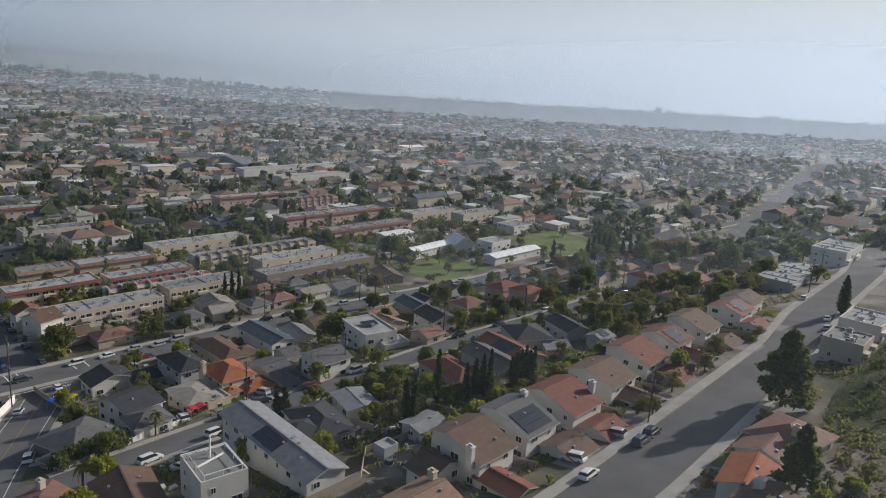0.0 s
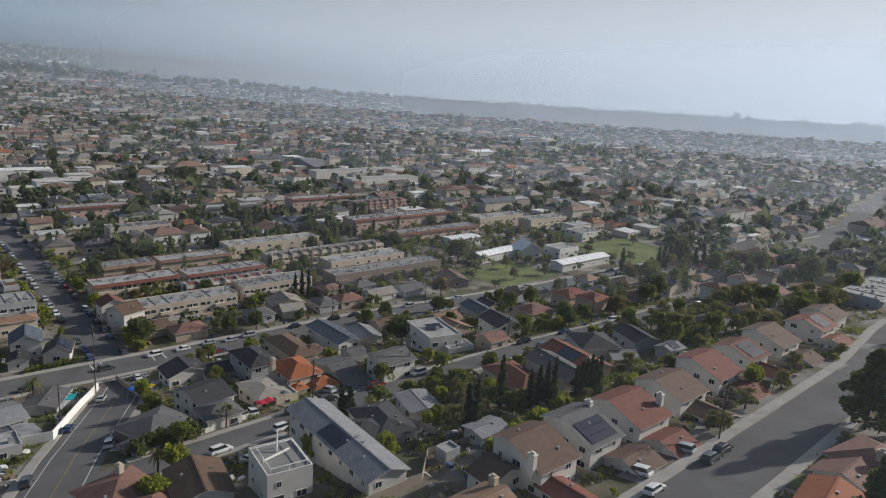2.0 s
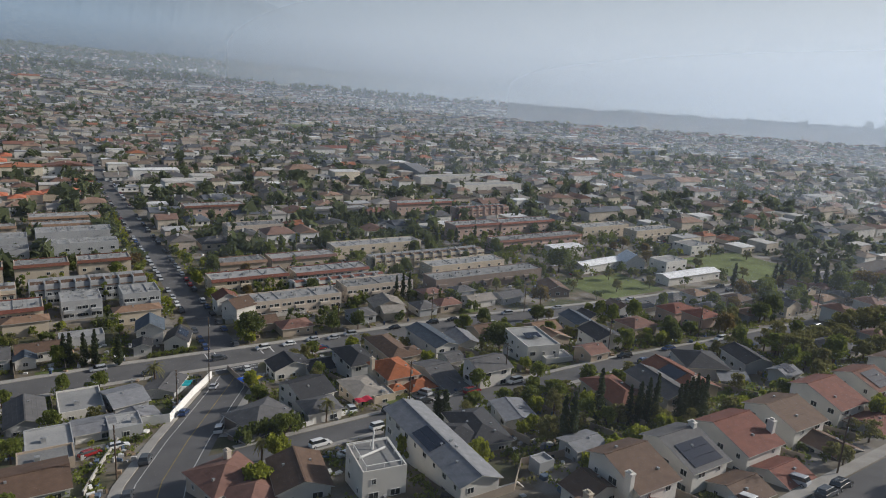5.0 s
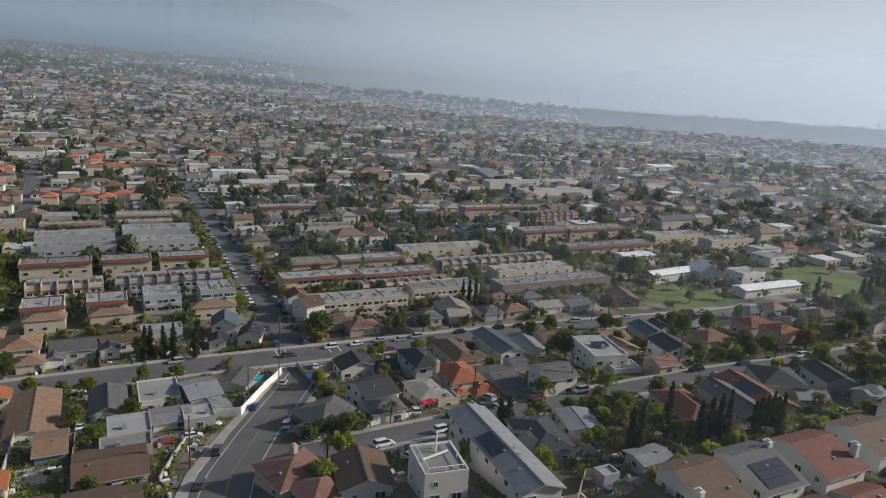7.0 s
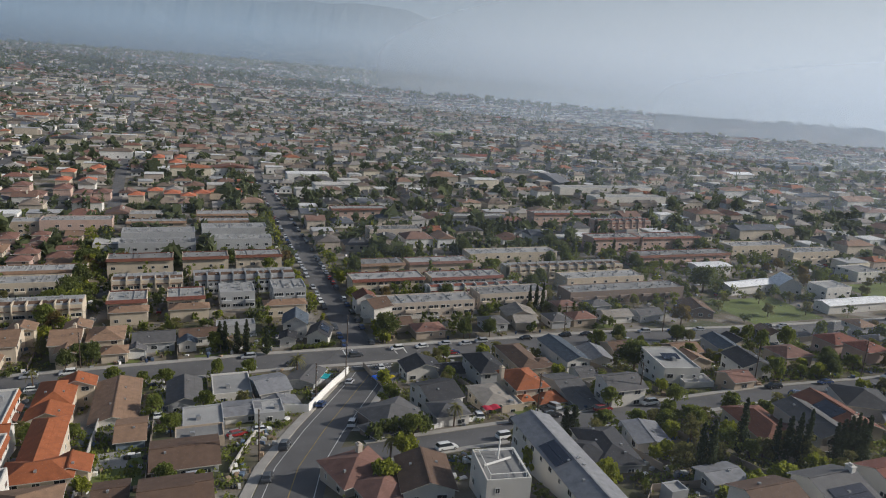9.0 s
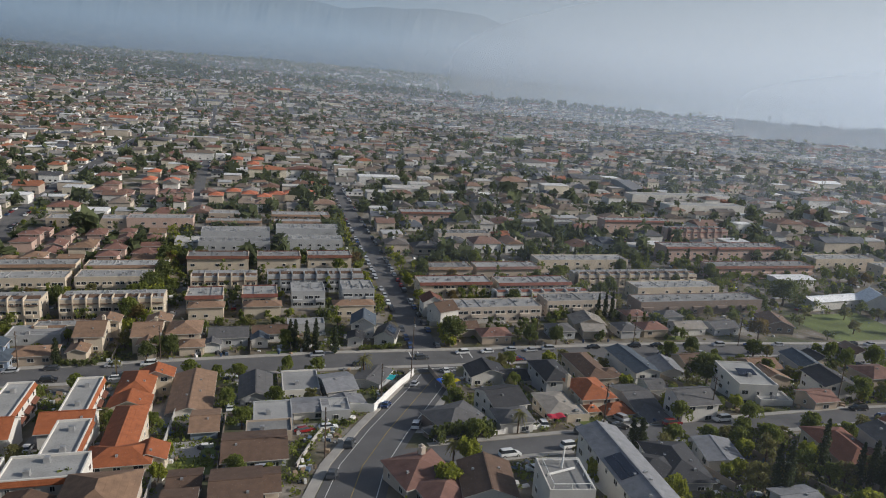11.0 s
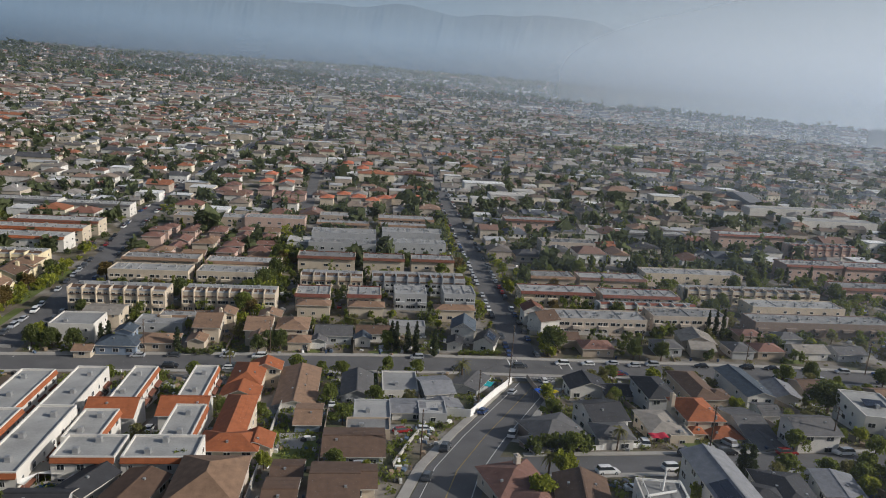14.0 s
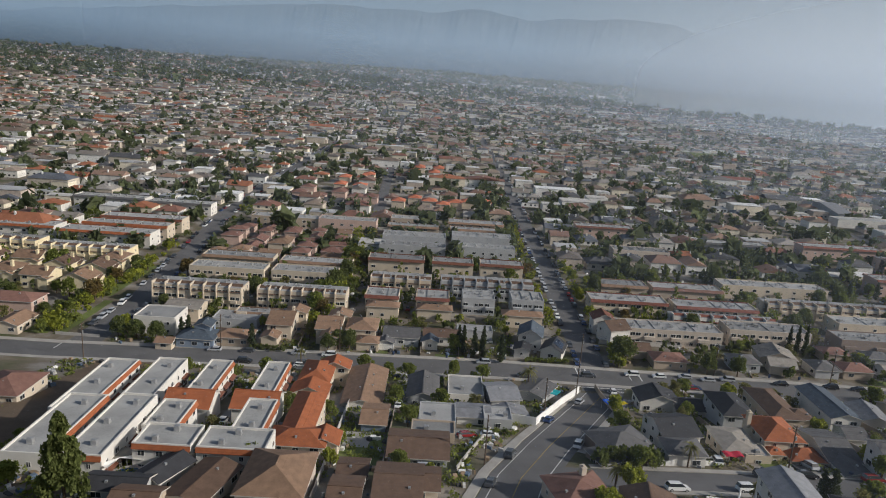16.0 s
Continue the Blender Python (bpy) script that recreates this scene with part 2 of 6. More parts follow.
def chimney_bm():
    bm = bmesh.new()
    box(bm, -0.45, -0.65, -2.5, 0.45, 0.65, 1.3)
    box(bm, -0.55, -0.75, 1.3, 0.55, 0.75, 1.45)
    box(bm, -0.2, -0.35, 1.45, 0.2, 0.35, 1.8)
    return bm


CHIMNEY = {}


PANEL = mesh_of(one_box(0, 0, 0.08, 1.0, 1.64, 0.13), "solar_panel", SOLAR)
RAIL = mesh_of(one_box(0, 0.3, 0.0, 3.0, 0.36, 0.079), "rail", STEEL)


UNIT = bmesh.new()
box(UNIT, -0.6, -0.6, 0, 0.6, 0.6, 0.15), box(UNIT, -0.5, -0.5, 0.15, 0.5, 0.5, 1.0), box(UNIT, -0.3, -0.3, 1.0, 0.3, 0.3, 1.1)
UNIT = mesh_of(UNIT, "air_conditioner", STEEL)


def gable_roof(w, d, e, slope, over=0.55, th=0.2, shift=0.0):
    """Two slabs over a ridge along x, at y = shift."""
    bm = bmesh.new()
    r = e + (d / 2 + abs(shift)) * slope
    prof = [(-d / 2 - over, r - (d / 2 + over + shift) * slope), (shift, r), (d / 2 + over, r - (d / 2 + over - shift) * slope)]
    rings = []
    for x in (-w / 2 - over, w / 2 + over):
        rings.append([bm.verts.new((x, y, z + th)) for y, z in prof] + [bm.verts.new((x, y, z)) for y, z in prof[::-1]])
    for i in range(6):
        bm.faces.new((rings[0][i], rings[1][i], rings[1][(i + 1) % 6], rings[0][(i + 1) % 6]))
    for rg in rings:
        for q in ((0, 1, 4, 5), (1, 2, 3, 4)):
            bm.faces.new([rg[i] for i in q])
    # ridge tiles
    box(bm, -w / 2 - over, shift - 0.16, r + th - 0.08, w / 2 + over, shift + 0.16, r + th + 0.07)
    bmesh.ops.recalc_face_normals(bm, faces=bm.faces)
    return bm, r, prof


def hip_roof(w, d, e, slope, over=0.55, th=0.18):
    bm = bmesh.new()
    W2, D2 = w / 2 + over, d / 2 + over
    z = e - over * slope * 0.5
    m = min(W2, D2)
    r = z + th + m * slope
    lo = [bm.verts.new(p) for p in ((-W2, -D2, z), (W2, -D2, z), (W2, D2, z), (-W2, D2, z))]
    hi = [bm.verts.new((v.co.x, v.co.y, z + th)) for v in lo]
    if abs(W2 - D2) < 0.3:
        tops = [bm.verts.new((0, 0, r))]
        fs = [(hi[i], hi[(i + 1) % 4], tops[0]) for i in range(4)]
    elif W2 > D2:
        a, b = bm.verts.new((-W2 + m, 0, r)), bm.verts.new((W2 - m, 0, r))
        fs = [(hi[0], hi[1], b, a), (hi[1], hi[2], b), (hi[2], hi[3], a, b), (hi[3], hi[0], a)]
    else:
        a, b = bm.verts.new((0, -D2 + m, r)), bm.verts.new((0, D2 - m, r))
        fs = [(hi[0], hi[1], a), (hi[1], hi[2], b, a), (hi[2], hi[3], b), (hi[3], hi[0], a, b)]
    for f_ in fs:
        bm.faces.new(f_)
    for i in range(4):
        bm.faces.new((lo[i], lo[(i + 1) % 4], hi[(i + 1) % 4], hi[i]))
    bm.faces.new(lo[::-1])
    return bm, r


def wing(root, x, y, w, d, e, roof, rz, wallm, roofm, slope=0.36, base=-3.0, sides="SWE", win=True, garage="", storeys=1, shift=0.0, parapet=0.5, solar=None, solar_side=-1, vents=1, chimney=None, near=True):
    """One volume of a house: walls, roof, windows on the given sides, put at (x, y) on its thing and turned by rz."""
    m = pose(x, y, 0, 0, 0, rz)
    rnd = random.Random(int(x * 7 + y * 13 + w * 17 + d * 5 + root.location.x * 3 + root.location.y))
    bm = bmesh.new()
    top = e
    if roof == "gable":
        rbm, top, prof = gable_roof(w, d, e, slope, shift=shift)
        ring = [(-d / 2, base), (d / 2, base), (d / 2, top - (d / 2 - shift) * slope), (shift, top), (-d / 2, top - (d / 2 + shift) * slope)]
        a, b = [bm.verts.new((-w / 2, p, z)) for p, z in ring], [bm.verts.new((w / 2, p, z)) for p, z in ring]
        bm.faces.new(a[::-1]), bm.faces.new(b)
        for i in range(5):
            bm.faces.new((a[i], a[(i + 1) % 5], b[(i + 1) % 5], b[i]))
        bmesh.ops.recalc_face_normals(bm, faces=bm.faces)
    else:
        box(bm, -w / 2, -d / 2, base, w / 2, d / 2, e)
        if roof == "hip":
            rbm, top = hip_roof(w, d, e, slope)
        else:
            rbm = bmesh.new()
            p, t = parapet, 0.25
            box(rbm, -w / 2 + t, -d / 2 + t, e, w / 2 - t, d / 2 - t, e + 0.08)
            for q in ((-w / 2, -d / 2, w / 2, -d / 2 + t), (-w / 2, d / 2 - t, w / 2, d / 2), (-w / 2, -d / 2 + t, -w / 2 + t, d / 2 - t), (w / 2 - t, -d / 2 + t, w / 2, d / 2 - t)):
                box(bm, q[0], q[1], e, q[2], q[3], e + p)
    wall = part("wall", bm, wallm, root)
    wall.matrix_local = m
    if roof != "flat":
        rbm.normal_update()
        for f_ in rbm.faces:
            if abs(f_.normal.z) < 0.3 and f_.calc_center_median().z < top - 0.05:
                f_.material_index = 1
    rf = part("roof", rbm, roofm if roof == "flat" else [roofm, FASCIA], root)
    rf.matrix_local = m
    ang = math.radians(rz)
    if win:
        for side, turn, length, off in (("S", 0, w, d / 2), ("E", 90, d, w / 2), ("N", 180, w, d / 2), ("W", 270, d, w / 2)):
            if side not in sides:
                continue
            n = max(1, int(length / 3.6))
            for fl in range(storeys):
                z = fl * 2.8 + 1.0
                if z + 1.4 > e + 0.2:
                    continue
                for i in range(n):
                    if (fl == 0 and garage == side and i < 2) or rnd.random() < (0.15 if root.location.length < 230 else 0.5):
                        continue
                    s = rnd.choice(((1.4, 1.2), (1.9, 1.3), (0.9, 1.1)))
                    u = (i + 0.5) / n * length - length / 2
                    p = pose(0, 0, 0, 0, 0, turn) @ Vector((u, -off - 0.005, z))
                    q = m @ p
                    add_window(root, s, q.x, q.y, q.z, rz + turn)
        if garage:
            turn, length, off = {"S": (0, w, d / 2), "E": (90, d, w / 2), "N": (180, w, d / 2), "W": (270, d, w / 2)}[garage]
            q = m @ (pose(0, 0, 0, 0, 0, turn) @ Vector((-length / 2 + 3.0 if length > 7 else 0, -off - 0.01, 0)))
            g = new("garage_door", GARAGE)
            g.parent, g.matrix_local = root, pose(q.x, q.y, 0.05, 0, 0, rz + turn) @ Matrix.Diagonal((min(1, (length - 0.8) / 4.8), 1, 1, 1))
    for k in range(vents):
        vx, vy = rnd.uniform(-0.35, 0.35) * w, rnd.uniform(0.08, 0.3) * d * (1 if k % 2 else -1)
        if roof == "flat":
            vz, data, nm = e + 0.08, UNIT, "air_conditioner"
        else:
            run = min(abs(vy - shift), 1e9) if roof == "gable" else max(abs(vy), abs(vx) - max(0, w / 2 - d / 2))
            vz, data, nm = top - run * slope + (0.15 if roof == "gable" else 0.0), VENT, "roof_vent"
        v = new(nm, data)
        v.parent, v.matrix_local = root, m @ pose(vx, vy, vz)
    if solar:
        nx, ny = solar
        s = new("solar_array", RAIL)
        s.parent = root
        for i in range(nx):
            for j in range(ny):
                p = new("solar_panel", PANEL)
                p.parent, p.location = s, (i * 1.05, j * 1.7, 0)
        if roof == "flat":
            s.matrix_local = m @ pose(-nx * 0.52, -ny * 0.85, e + 0.45, 8)
        else:
            run = (d / 2 - 0.4) if solar_side < 0 else 0.6
            tilt = math.degrees(math.atan(slope))
            s.matrix_local = m @ (pose(-nx * 0.52, -run, top - (run + (shift if roof == "gable" else 0)) * slope + 0.22, tilt) if solar_side < 0
                                  else pose(-nx * 0.52, run, top - run * slope + 0.22, -tilt))
    if chimney:
        key = wallm.name
        if key not in CHIMNEY:
            CHIMNEY[key] = mesh_of(chimney_bm(), "chimney", wallm)
        c = new("chimney", CHIMNEY[key])
        run = abs(chimney[1])
        c.parent, c.matrix_local = root, m @ pose(chimney[0], chimney[1], max(e, top - run * slope) + 0.3)
    return top


COLOURS = {"white": (0.63, 0.605, 0.56), "yellow": (0.7, 0.6, 0.4), "cream": (0.54, 0.46, 0.36), "tan": (0.44, 0.36, 0.28), "grey": (0.38, 0.385, 0.39), "blue": (0.2, 0.25, 0.32), "pink": (0.5, 0.36, 0.3), "brownwall": (0.23, 0.18, 0.15), "beige": (0.5, 0.43, 0.36)}
ROOFS = {"red": (0.19, 0.07, 0.05), "orange": (0.31, 0.1, 0.042), "brown": (0.125, 0.08, 0.057), "dark": (0.042, 0.043, 0.048), "grey": (0.11, 0.108, 0.11), "tan": (0.235, 0.15, 0.1), "pale": (0.27, 0.245, 0.215), "slate": (0.075, 0.095, 0.12), "lightgrey": (0.22, 0.225, 0.24), "rose": (0.2, 0.108, 0.085), "rust": (0.16, 0.065, 0.042), "coral": (0.46, 0.15, 0.08), "whitemetal": (0.74, 0.75, 0.76)}
WORDS = {"red": "red clay tile", "orange": "orange clay tile", "brown": "brown shingle", "dark": "dark charcoal shingle", "grey": "grey shingle", "tan": "tan tile", "pale": "pale gravel", "slate": "slate blue shingle", "lightgrey": "light grey", "rose": "faded rose tile", "rust": "rust red tile", "coral": "bright coral tile", "whitemetal": "white metal"}


def house(x, y, w, d, e=3.0, roof="gable", wall="white", top="brown", rz=0.0, slope=0.36, group="houses of the neighbourhood", extra=(), label="", z=None, **more):
    """A detached house: main volume, and extra wings (dx, dy, w, d, e, roof, rz, top, options)."""
    storeys = 2 if e > 4.5 else 1
    if roof != "flat":
        w, d = w - 0.9, d - 0.9
    take(x, y, w, d, rz)
    for ex in extra:
        o = pose(0, 0, 0, 0, 0, rz) @ Vector((ex[0], ex[1], 0))
        take(x + o.x, y + o.y, ex[2], ex[3], rz + ex[6])
    if not label:
        label = f"{'two-storey' if storeys == 2 else 'single-storey'} {wall.replace('wall', '')} stucco house with {WORDS[top]} {roof} roof"
    root = thing("house", pose(x, y, rise(x, y) if z is None else z, 0, 0, rz), label, "house", group)
    sides = "S" + ("W" if x > 0 else "E")
    if abs(rz) > 45:
        sides = "W" + ("N" if x > 0 else "S")
    flat = WHITEROOF if top in ("pale",) else FLATROOF
    wing(root, 0, 0, w, d, e, roof, 0, stucco(COLOURS[wall]), flat if roof == "flat" else tile(ROOFS[top]), slope, sides=sides, storeys=storeys, **more)
    for dx, dy, w2, d2, e2, roof2, rz2, top2, opt in extra:
        if roof2 != "flat":
            w2, d2 = w2 - 0.7, d2 - 0.7
        wing(root, dx, dy, w2, d2, e2, roof2, rz2, stucco(COLOURS[wall]), FLATROOF if roof2 == "flat" else tile(ROOFS[top2]), slope, sides="SWE" if abs(rz2) < 45 else "SWEN", storeys=2 if e2 > 4.5 else 1, **opt)
    return root


# ---- plants ----
def clumps(bm, rng, centres, quads, size, spread):
    for c, r in centres:
        for _ in range(quads):
            p = Vector((rng.gauss(0, 1), rng.gauss(0, 1), rng.gauss(0, 1)))
            p = p.normalized() * r * spread * rng.uniform(0.55, 1.0)
            q = Euler((rng.uniform(0, 6.3), rng.uniform(0, 6.3), rng.uniform(0, 6.3))).to_matrix()
            s = size * rng.uniform(0.6, 1.3)
            o = c + p
            bm.faces.new([bm.verts.new(o + q @ Vector(v)) for v in ((-s, -s * 0.6, 0), (s, -s * 0.6, s * 0.2), (s * 0.8, s * 0.6, 0), (-s * 0.7, s * 0.7, s * 0.2))])


def broadleaf(seed, h, r, n=34, quads=62, size=0.26):
    rng = random.Random(seed)
    tb, cb = bmesh.new(), bmesh.new()
    tube(tb, (0, 0, -0.6), (0.1, 0, h * 0.4), 0.05 * r + 0.1, 0.03 * r + 0.06, 7)
    centres = []
    for i in range(n):
        a, u = rng.uniform(0, 6.283), rng.random()
        k = math.sqrt(rng.uniform(0.15, 1))
        zz = h * (0.42 + 0.5 * u)
        rad = r * k * (1 - 0.75 * max(0, u - 0.35)) * rng.uniform(0.6, 1.15) * (1 + 0.22 * math.sin(2 * a + seed) + 0.12 * math.sin(5 * a + 2 * seed))
        c = Vector((rad * 0.85 * math.cos(a), rad * 0.85 * math.sin(a), zz))
        centres.append((c, r * rng.uniform(0.17, 0.42)))
        if i % 4 == 0:
            tube(tb, (0.08, 0, h * rng.uniform(0.25, 0.4)), c, 0.03 * r, 0.012 * r, 5)
    clumps(cb, rng, centres, quads, size, 1.0)
    return tb, cb


def cypress(seed, h, r):
    rng = random.Random(seed)
    tb, cb = bmesh.new(), bmesh.new()
    tube(tb, (0, 0, -0.6), (0, 0, h * 0.5), 0.16, 0.06, 6)
    cs = []
    for i in range(34):
        u = (i + 0.5) / 34
        rad = r * (min(1, u * 6) * (1 - u) ** 0.6 + 0.06)
        a = rng.uniform(0, 6.3)
        cs.append((Vector((rad * 0.35 * math.cos(a), rad * 0.35 * math.sin(a), 0.3 + u * (h - 0.6))), rad * rng.uniform(0.75, 1.05)))
    clumps(cb, rng, cs, 54, 0.17, 0.95)
    return tb, cb


def palm(seed, h, r):
    rng = random.Random(seed)
    tb, cb = bmesh.new(), bmesh.new()
    tube(tb, (0, 0, -0.6), (0.2, 0.1, h), 0.28, 0.2, 8)
    for k in range(46):
        a, up = rng.uniform(0, 6.28), rng.uniform(-0.7, 1.0)
        prev = Vector((0.2, 0.1, h))
        for j in range(5):
            t = (j + 1) / 5
            nxt = Vector((0.2 + math.cos(a) * r * t, 0.1 + math.sin(a) * r * t, h + r * (up * t - 0.75 * t * t)))
            wv = Vector((-math.sin(a), math.cos(a), 0)) * 0.28 * (1.1 - t * 0.8)
            cb.faces.new([cb.verts.new(p) for p in (prev - wv, prev + wv, nxt + wv * 0.8, nxt - wv * 0.8)])
            prev = nxt
    return tb, cb


def pine(seed, h, r):
    rng = random.Random(seed)
    tb, cb = bmesh.new(), bmesh.new()
    tube(tb, (0, 0, -0.6), (0, 0, h * 0.95), 0.3, 0.05, 7)
    cs = []
    for i in range(90):
        u = rng.random() ** 0.8
        rad = r * (1 - u) ** 0.7 * rng.uniform(0.5, 1.1)
        a = rng.uniform(0, 6.3)
        c = Vector((rad * math.cos(a), rad * math.sin(a), h * (0.12 + 0.86 * u)))
        cs.append((c, r * 0.26 * (1.2 - 0.6 * u)))
        if i % 3 == 0:
            tube(tb, (0, 0, c.z), c, 0.08, 0.02, 4)
    clumps(cb, rng, cs, 46, 0.36, 1.0)
    return tb, cb


TREES = {}


def tree_kind(name, maker, material, category, label):
    tb, cb = maker
    root = thing("tree", pose(0, -400, -60), label, category)
    root.name = name
    part("trunk", tb, BARK, root)
    part("crown", cb, material, root)
    TREES[name] = root


tree_kind("broadleaf_tree", broadleaf(1, 7, 3.4), LEAVES[0], "tree", "green broadleaf garden tree with an uneven crown")
tree_kind("dark_tree", broadleaf(2, 8, 4.0, 44, 66), LEAVES[1], "tree", "dense dark green broadleaf tree")
tree_kind("bright_tree", broadleaf(3, 5, 2.6, 26), LEAVES[2], "tree", "bright yellow-green leafy tree")
tree_kind("olive_tree", broadleaf(4, 6, 3.0, 24, 44, 0.22), LEAVES[3], "tree", "thin olive-green tree with gaps in its crown")
tree_kind("rust_tree", broadleaf(5, 7, 3.6, 32), LEAVES[4], "tree", "broad tree with rust-tinged autumn leaves")
tree_kind("cypress_tree", cypress(6, 11, 1.3), LEAVES[5], "tree", "tall narrow dark Italian cypress")
tree_kind("palm_tree", palm(7, 7, 2.6), LEAVES[3], "palm", "fan palm with a shaggy crown")
tree_kind("pine_tree", pine(8, 14, 4.2), LEAVES[1], "tree", "tall dark conifer with layered limbs")
tree_kind("shrub", broadleaf(9, 1.9, 1.5, 9, 26, 0.2), LEAVES[0], "shrub", "rounded green garden shrub")
tree_kind("dark_shrub", broadleaf(10, 2.0, 1.6, 9, 26, 0.2), LEAVES[1], "shrub", "dark green garden shrub")
tree_kind("yellow_shrub", broadleaf(11, 2.2, 1.6, 9, 26, 0.2), LEAVES[2], "shrub", "yellow-green leafy garden shrub")


def tree(name, x, y, s=1.0, sz=None, group=""):
    ob = copy_thing(TREES[name], pose(x, y, rise(x, y), 0, 0, (x * 37 + y * 91) % 360))
    ob.scale = (s, s, sz or s)
    if group:
        ob["group"] = group
    return ob


# ---- vehicles ----
def car_kind(name, L, Wd, Hb, Hc, c0, c1, colour, label):
    root = thing(name, pose(0, -420, -60), label, "car", "cars on the streets")
    bm = bmesh.new()
    prof = [(-L / 2, 0.35), (-L / 2 + 0.05, Hb - 0.12), (-L / 2 + 0.25, Hb), (L / 2 - 1.0, Hb), (L / 2 - 0.2, Hb - 0.18), (L / 2, Hb - 0.4), (L / 2 - 0.05, 0.32)]
    a, b = [bm.verts.new((px, -Wd / 2, pz)) for px, pz in prof], [bm.verts.new((px, Wd / 2, pz)) for px, pz in prof]
    bm.faces.new(a), bm.faces.new(b[::-1])
    n = len(prof)
    for i in range(n):
        bm.faces.new((a[(i + 1) % n], a[i], b[i], b[(i + 1) % n]))
    bmesh.ops.recalc_face_normals(bm, faces=bm.faces)
    bmesh.ops.bevel(bm, geom=bm.edges[:], offset=0.07, segments=2, affect="EDGES")
    part("body", bm, paint(colour), root)

    def frustum(bm, x0, x1, t0, t1, z0, z1, w0, w1):
        lo = [bm.verts.new(p) for p in ((x0, -w0, z0), (x1, -w0, z0), (x1, w0, z0), (x0, w0, z0))]
        hi = [bm.verts.new(p) for p in ((t0, -w1, z1), (t1, -w1, z1), (t1, w1, z1), (t0, w1, z1))]
        bm.faces.new(hi), bm.faces.new(lo[::-1])
        for i in range(4):
            bm.faces.new((lo[i], lo[(i + 1) % 4], hi[(i + 1) % 4], hi[i]))
    bm = bmesh.new()
    frustum(bm, c0, c1, c0 + 0.35, c1 - 0.75, Hb - 0.03, Hc - 0.05, Wd / 2 - 0.06, Wd / 2 - 0.22)
    cab = part("cabin_glass", bm, GLASS, root)
    bm = bmesh.new()
    frustum(bm, c0 + 0.3, c1 - 0.7, c0 + 0.4, c1 - 0.85, Hc - 0.08, Hc, Wd / 2 - 0.2, Wd / 2 - 0.26)
    part("roof", bm, paint(colour), cab)
    if "wheel" not in MATS:
        wb = bmesh.new()
        tube(wb, (0, -0.11, 0), (0, 0.11, 0), 0.33, 0.33, 14)
        for f_ in wb.faces:
            f_.material_index = 0
        k = len(wb.faces)
        tube(wb, (0, -0.125, 0), (0, 0.125, 0), 0.19, 0.19, 10)
        for f_ in list(wb.faces)[k:]:
            f_.material_index = 1
        MATS["wheel"] = mesh_of(wb, "wheel", [TYRE, STEEL])
    for sx in (-L / 2 + 0.85, L / 2 - 0.9):
        for sy in (-Wd / 2 + 0.1, Wd / 2 - 0.1):
            t = new("wheel", MATS["wheel"])
            t.parent, t.location = root, (sx, sy, 0.33)
    return root


CARS = []
for nm, col in (("white", (0.75, 0.75, 0.74)), ("silver", (0.42, 0.43, 0.45)), ("black", (0.015, 0.015, 0.018)), ("dark grey", (0.07, 0.075, 0.085)), ("blue", (0.03, 0.06, 0.16)), ("red", (0.25, 0.02, 0.02))):
    CARS.append(car_kind("car", 4.6, 1.8, 0.95, 1.45, -1.9, 1.25, col, f"{nm} sedan parked at the kerb"))
    CARS.append(car_kind("car", 4.8, 1.92, 1.08, 1.75, -2.25, 1.35, col, f"{nm} sport utility car at the kerb"))


def car(k, x, y, rz=0.0):
    """k: even sedans, odd utility cars; white, silver, black, dark grey, blue, red."""
    dx, dy = math.cos(radians(rz)), math.sin(radians(rz))
    tilt = math.degrees(math.atan2(rise(x + dx, y + dy) - rise(x - dx, y - dy), 2))
    side = math.degrees(math.atan2(rise(x - dy, y + dx) - rise(x + dy, y - dx), 2))
    return copy_thing(CARS[k], pose(x, y, rise(x, y) + 0.04, 0, 0, rz) @ pose(0, 0, 0, side, -tilt, 0))


# ---- poles and fences ----
def utility_pole(x, y, h=11.0, rz=0.0):
    root = thing("utility_pole", pose(x, y, rise(x, y), 0, 0, rz), "weathered brown wooden utility pole with crossarms", "utility pole", "utility poles")
    bm = bmesh.new()
    tube(bm, (0, 0, -0.5), (0, 0, h), 0.17, 0.12, 8)
    part("pole", bm, POLEWOOD, root)
    for z, l in ((h - 0.6, 1.3), (h - 1.7, 1.1)):
        part("crossarm", one_box(-0.06, -l, z, 0.06, l, z + 0.13), POLEWOOD, root)
        for s in (-0.9, -0.4, 0.4, 0.9):
            bm = bmesh.new()
            tube(bm, (0, s * l, z + 0.13), (0, s * l, z + 0.33), 0.05, 0.035, 5)
            part("insulator", bm, STEEL, root)
    bm = bmesh.new()
    tube(bm, (0.25, 0, h - 3.4), (0.25, 0, h - 2.5), 0.24, 0.24, 8)
    part("transformer", bm, STEEL, root)
    return root


def wire(a, b, sag=0.8):
    cu = bpy.data.curves.new("wire", "CURVE")
    cu.dimensions, cu.bevel_depth, cu.bevel_resolution = "3D", 0.018, 0
    sp = cu.splines.new("POLY")
    sp.points.add(10)
    a, b = Vector(a), Vector(b)
    for i in range(11):
        t = i / 10
        sp.points[i].co = (*(a.lerp(b, t) - Vector((0, 0, sag * 4 * t * (1 - t)))), 1)
    cu.materials.append(DARK)
    return tagged(new("wire", cu), "thin sagging black overhead wire between poles", "wire", "overhead wires")


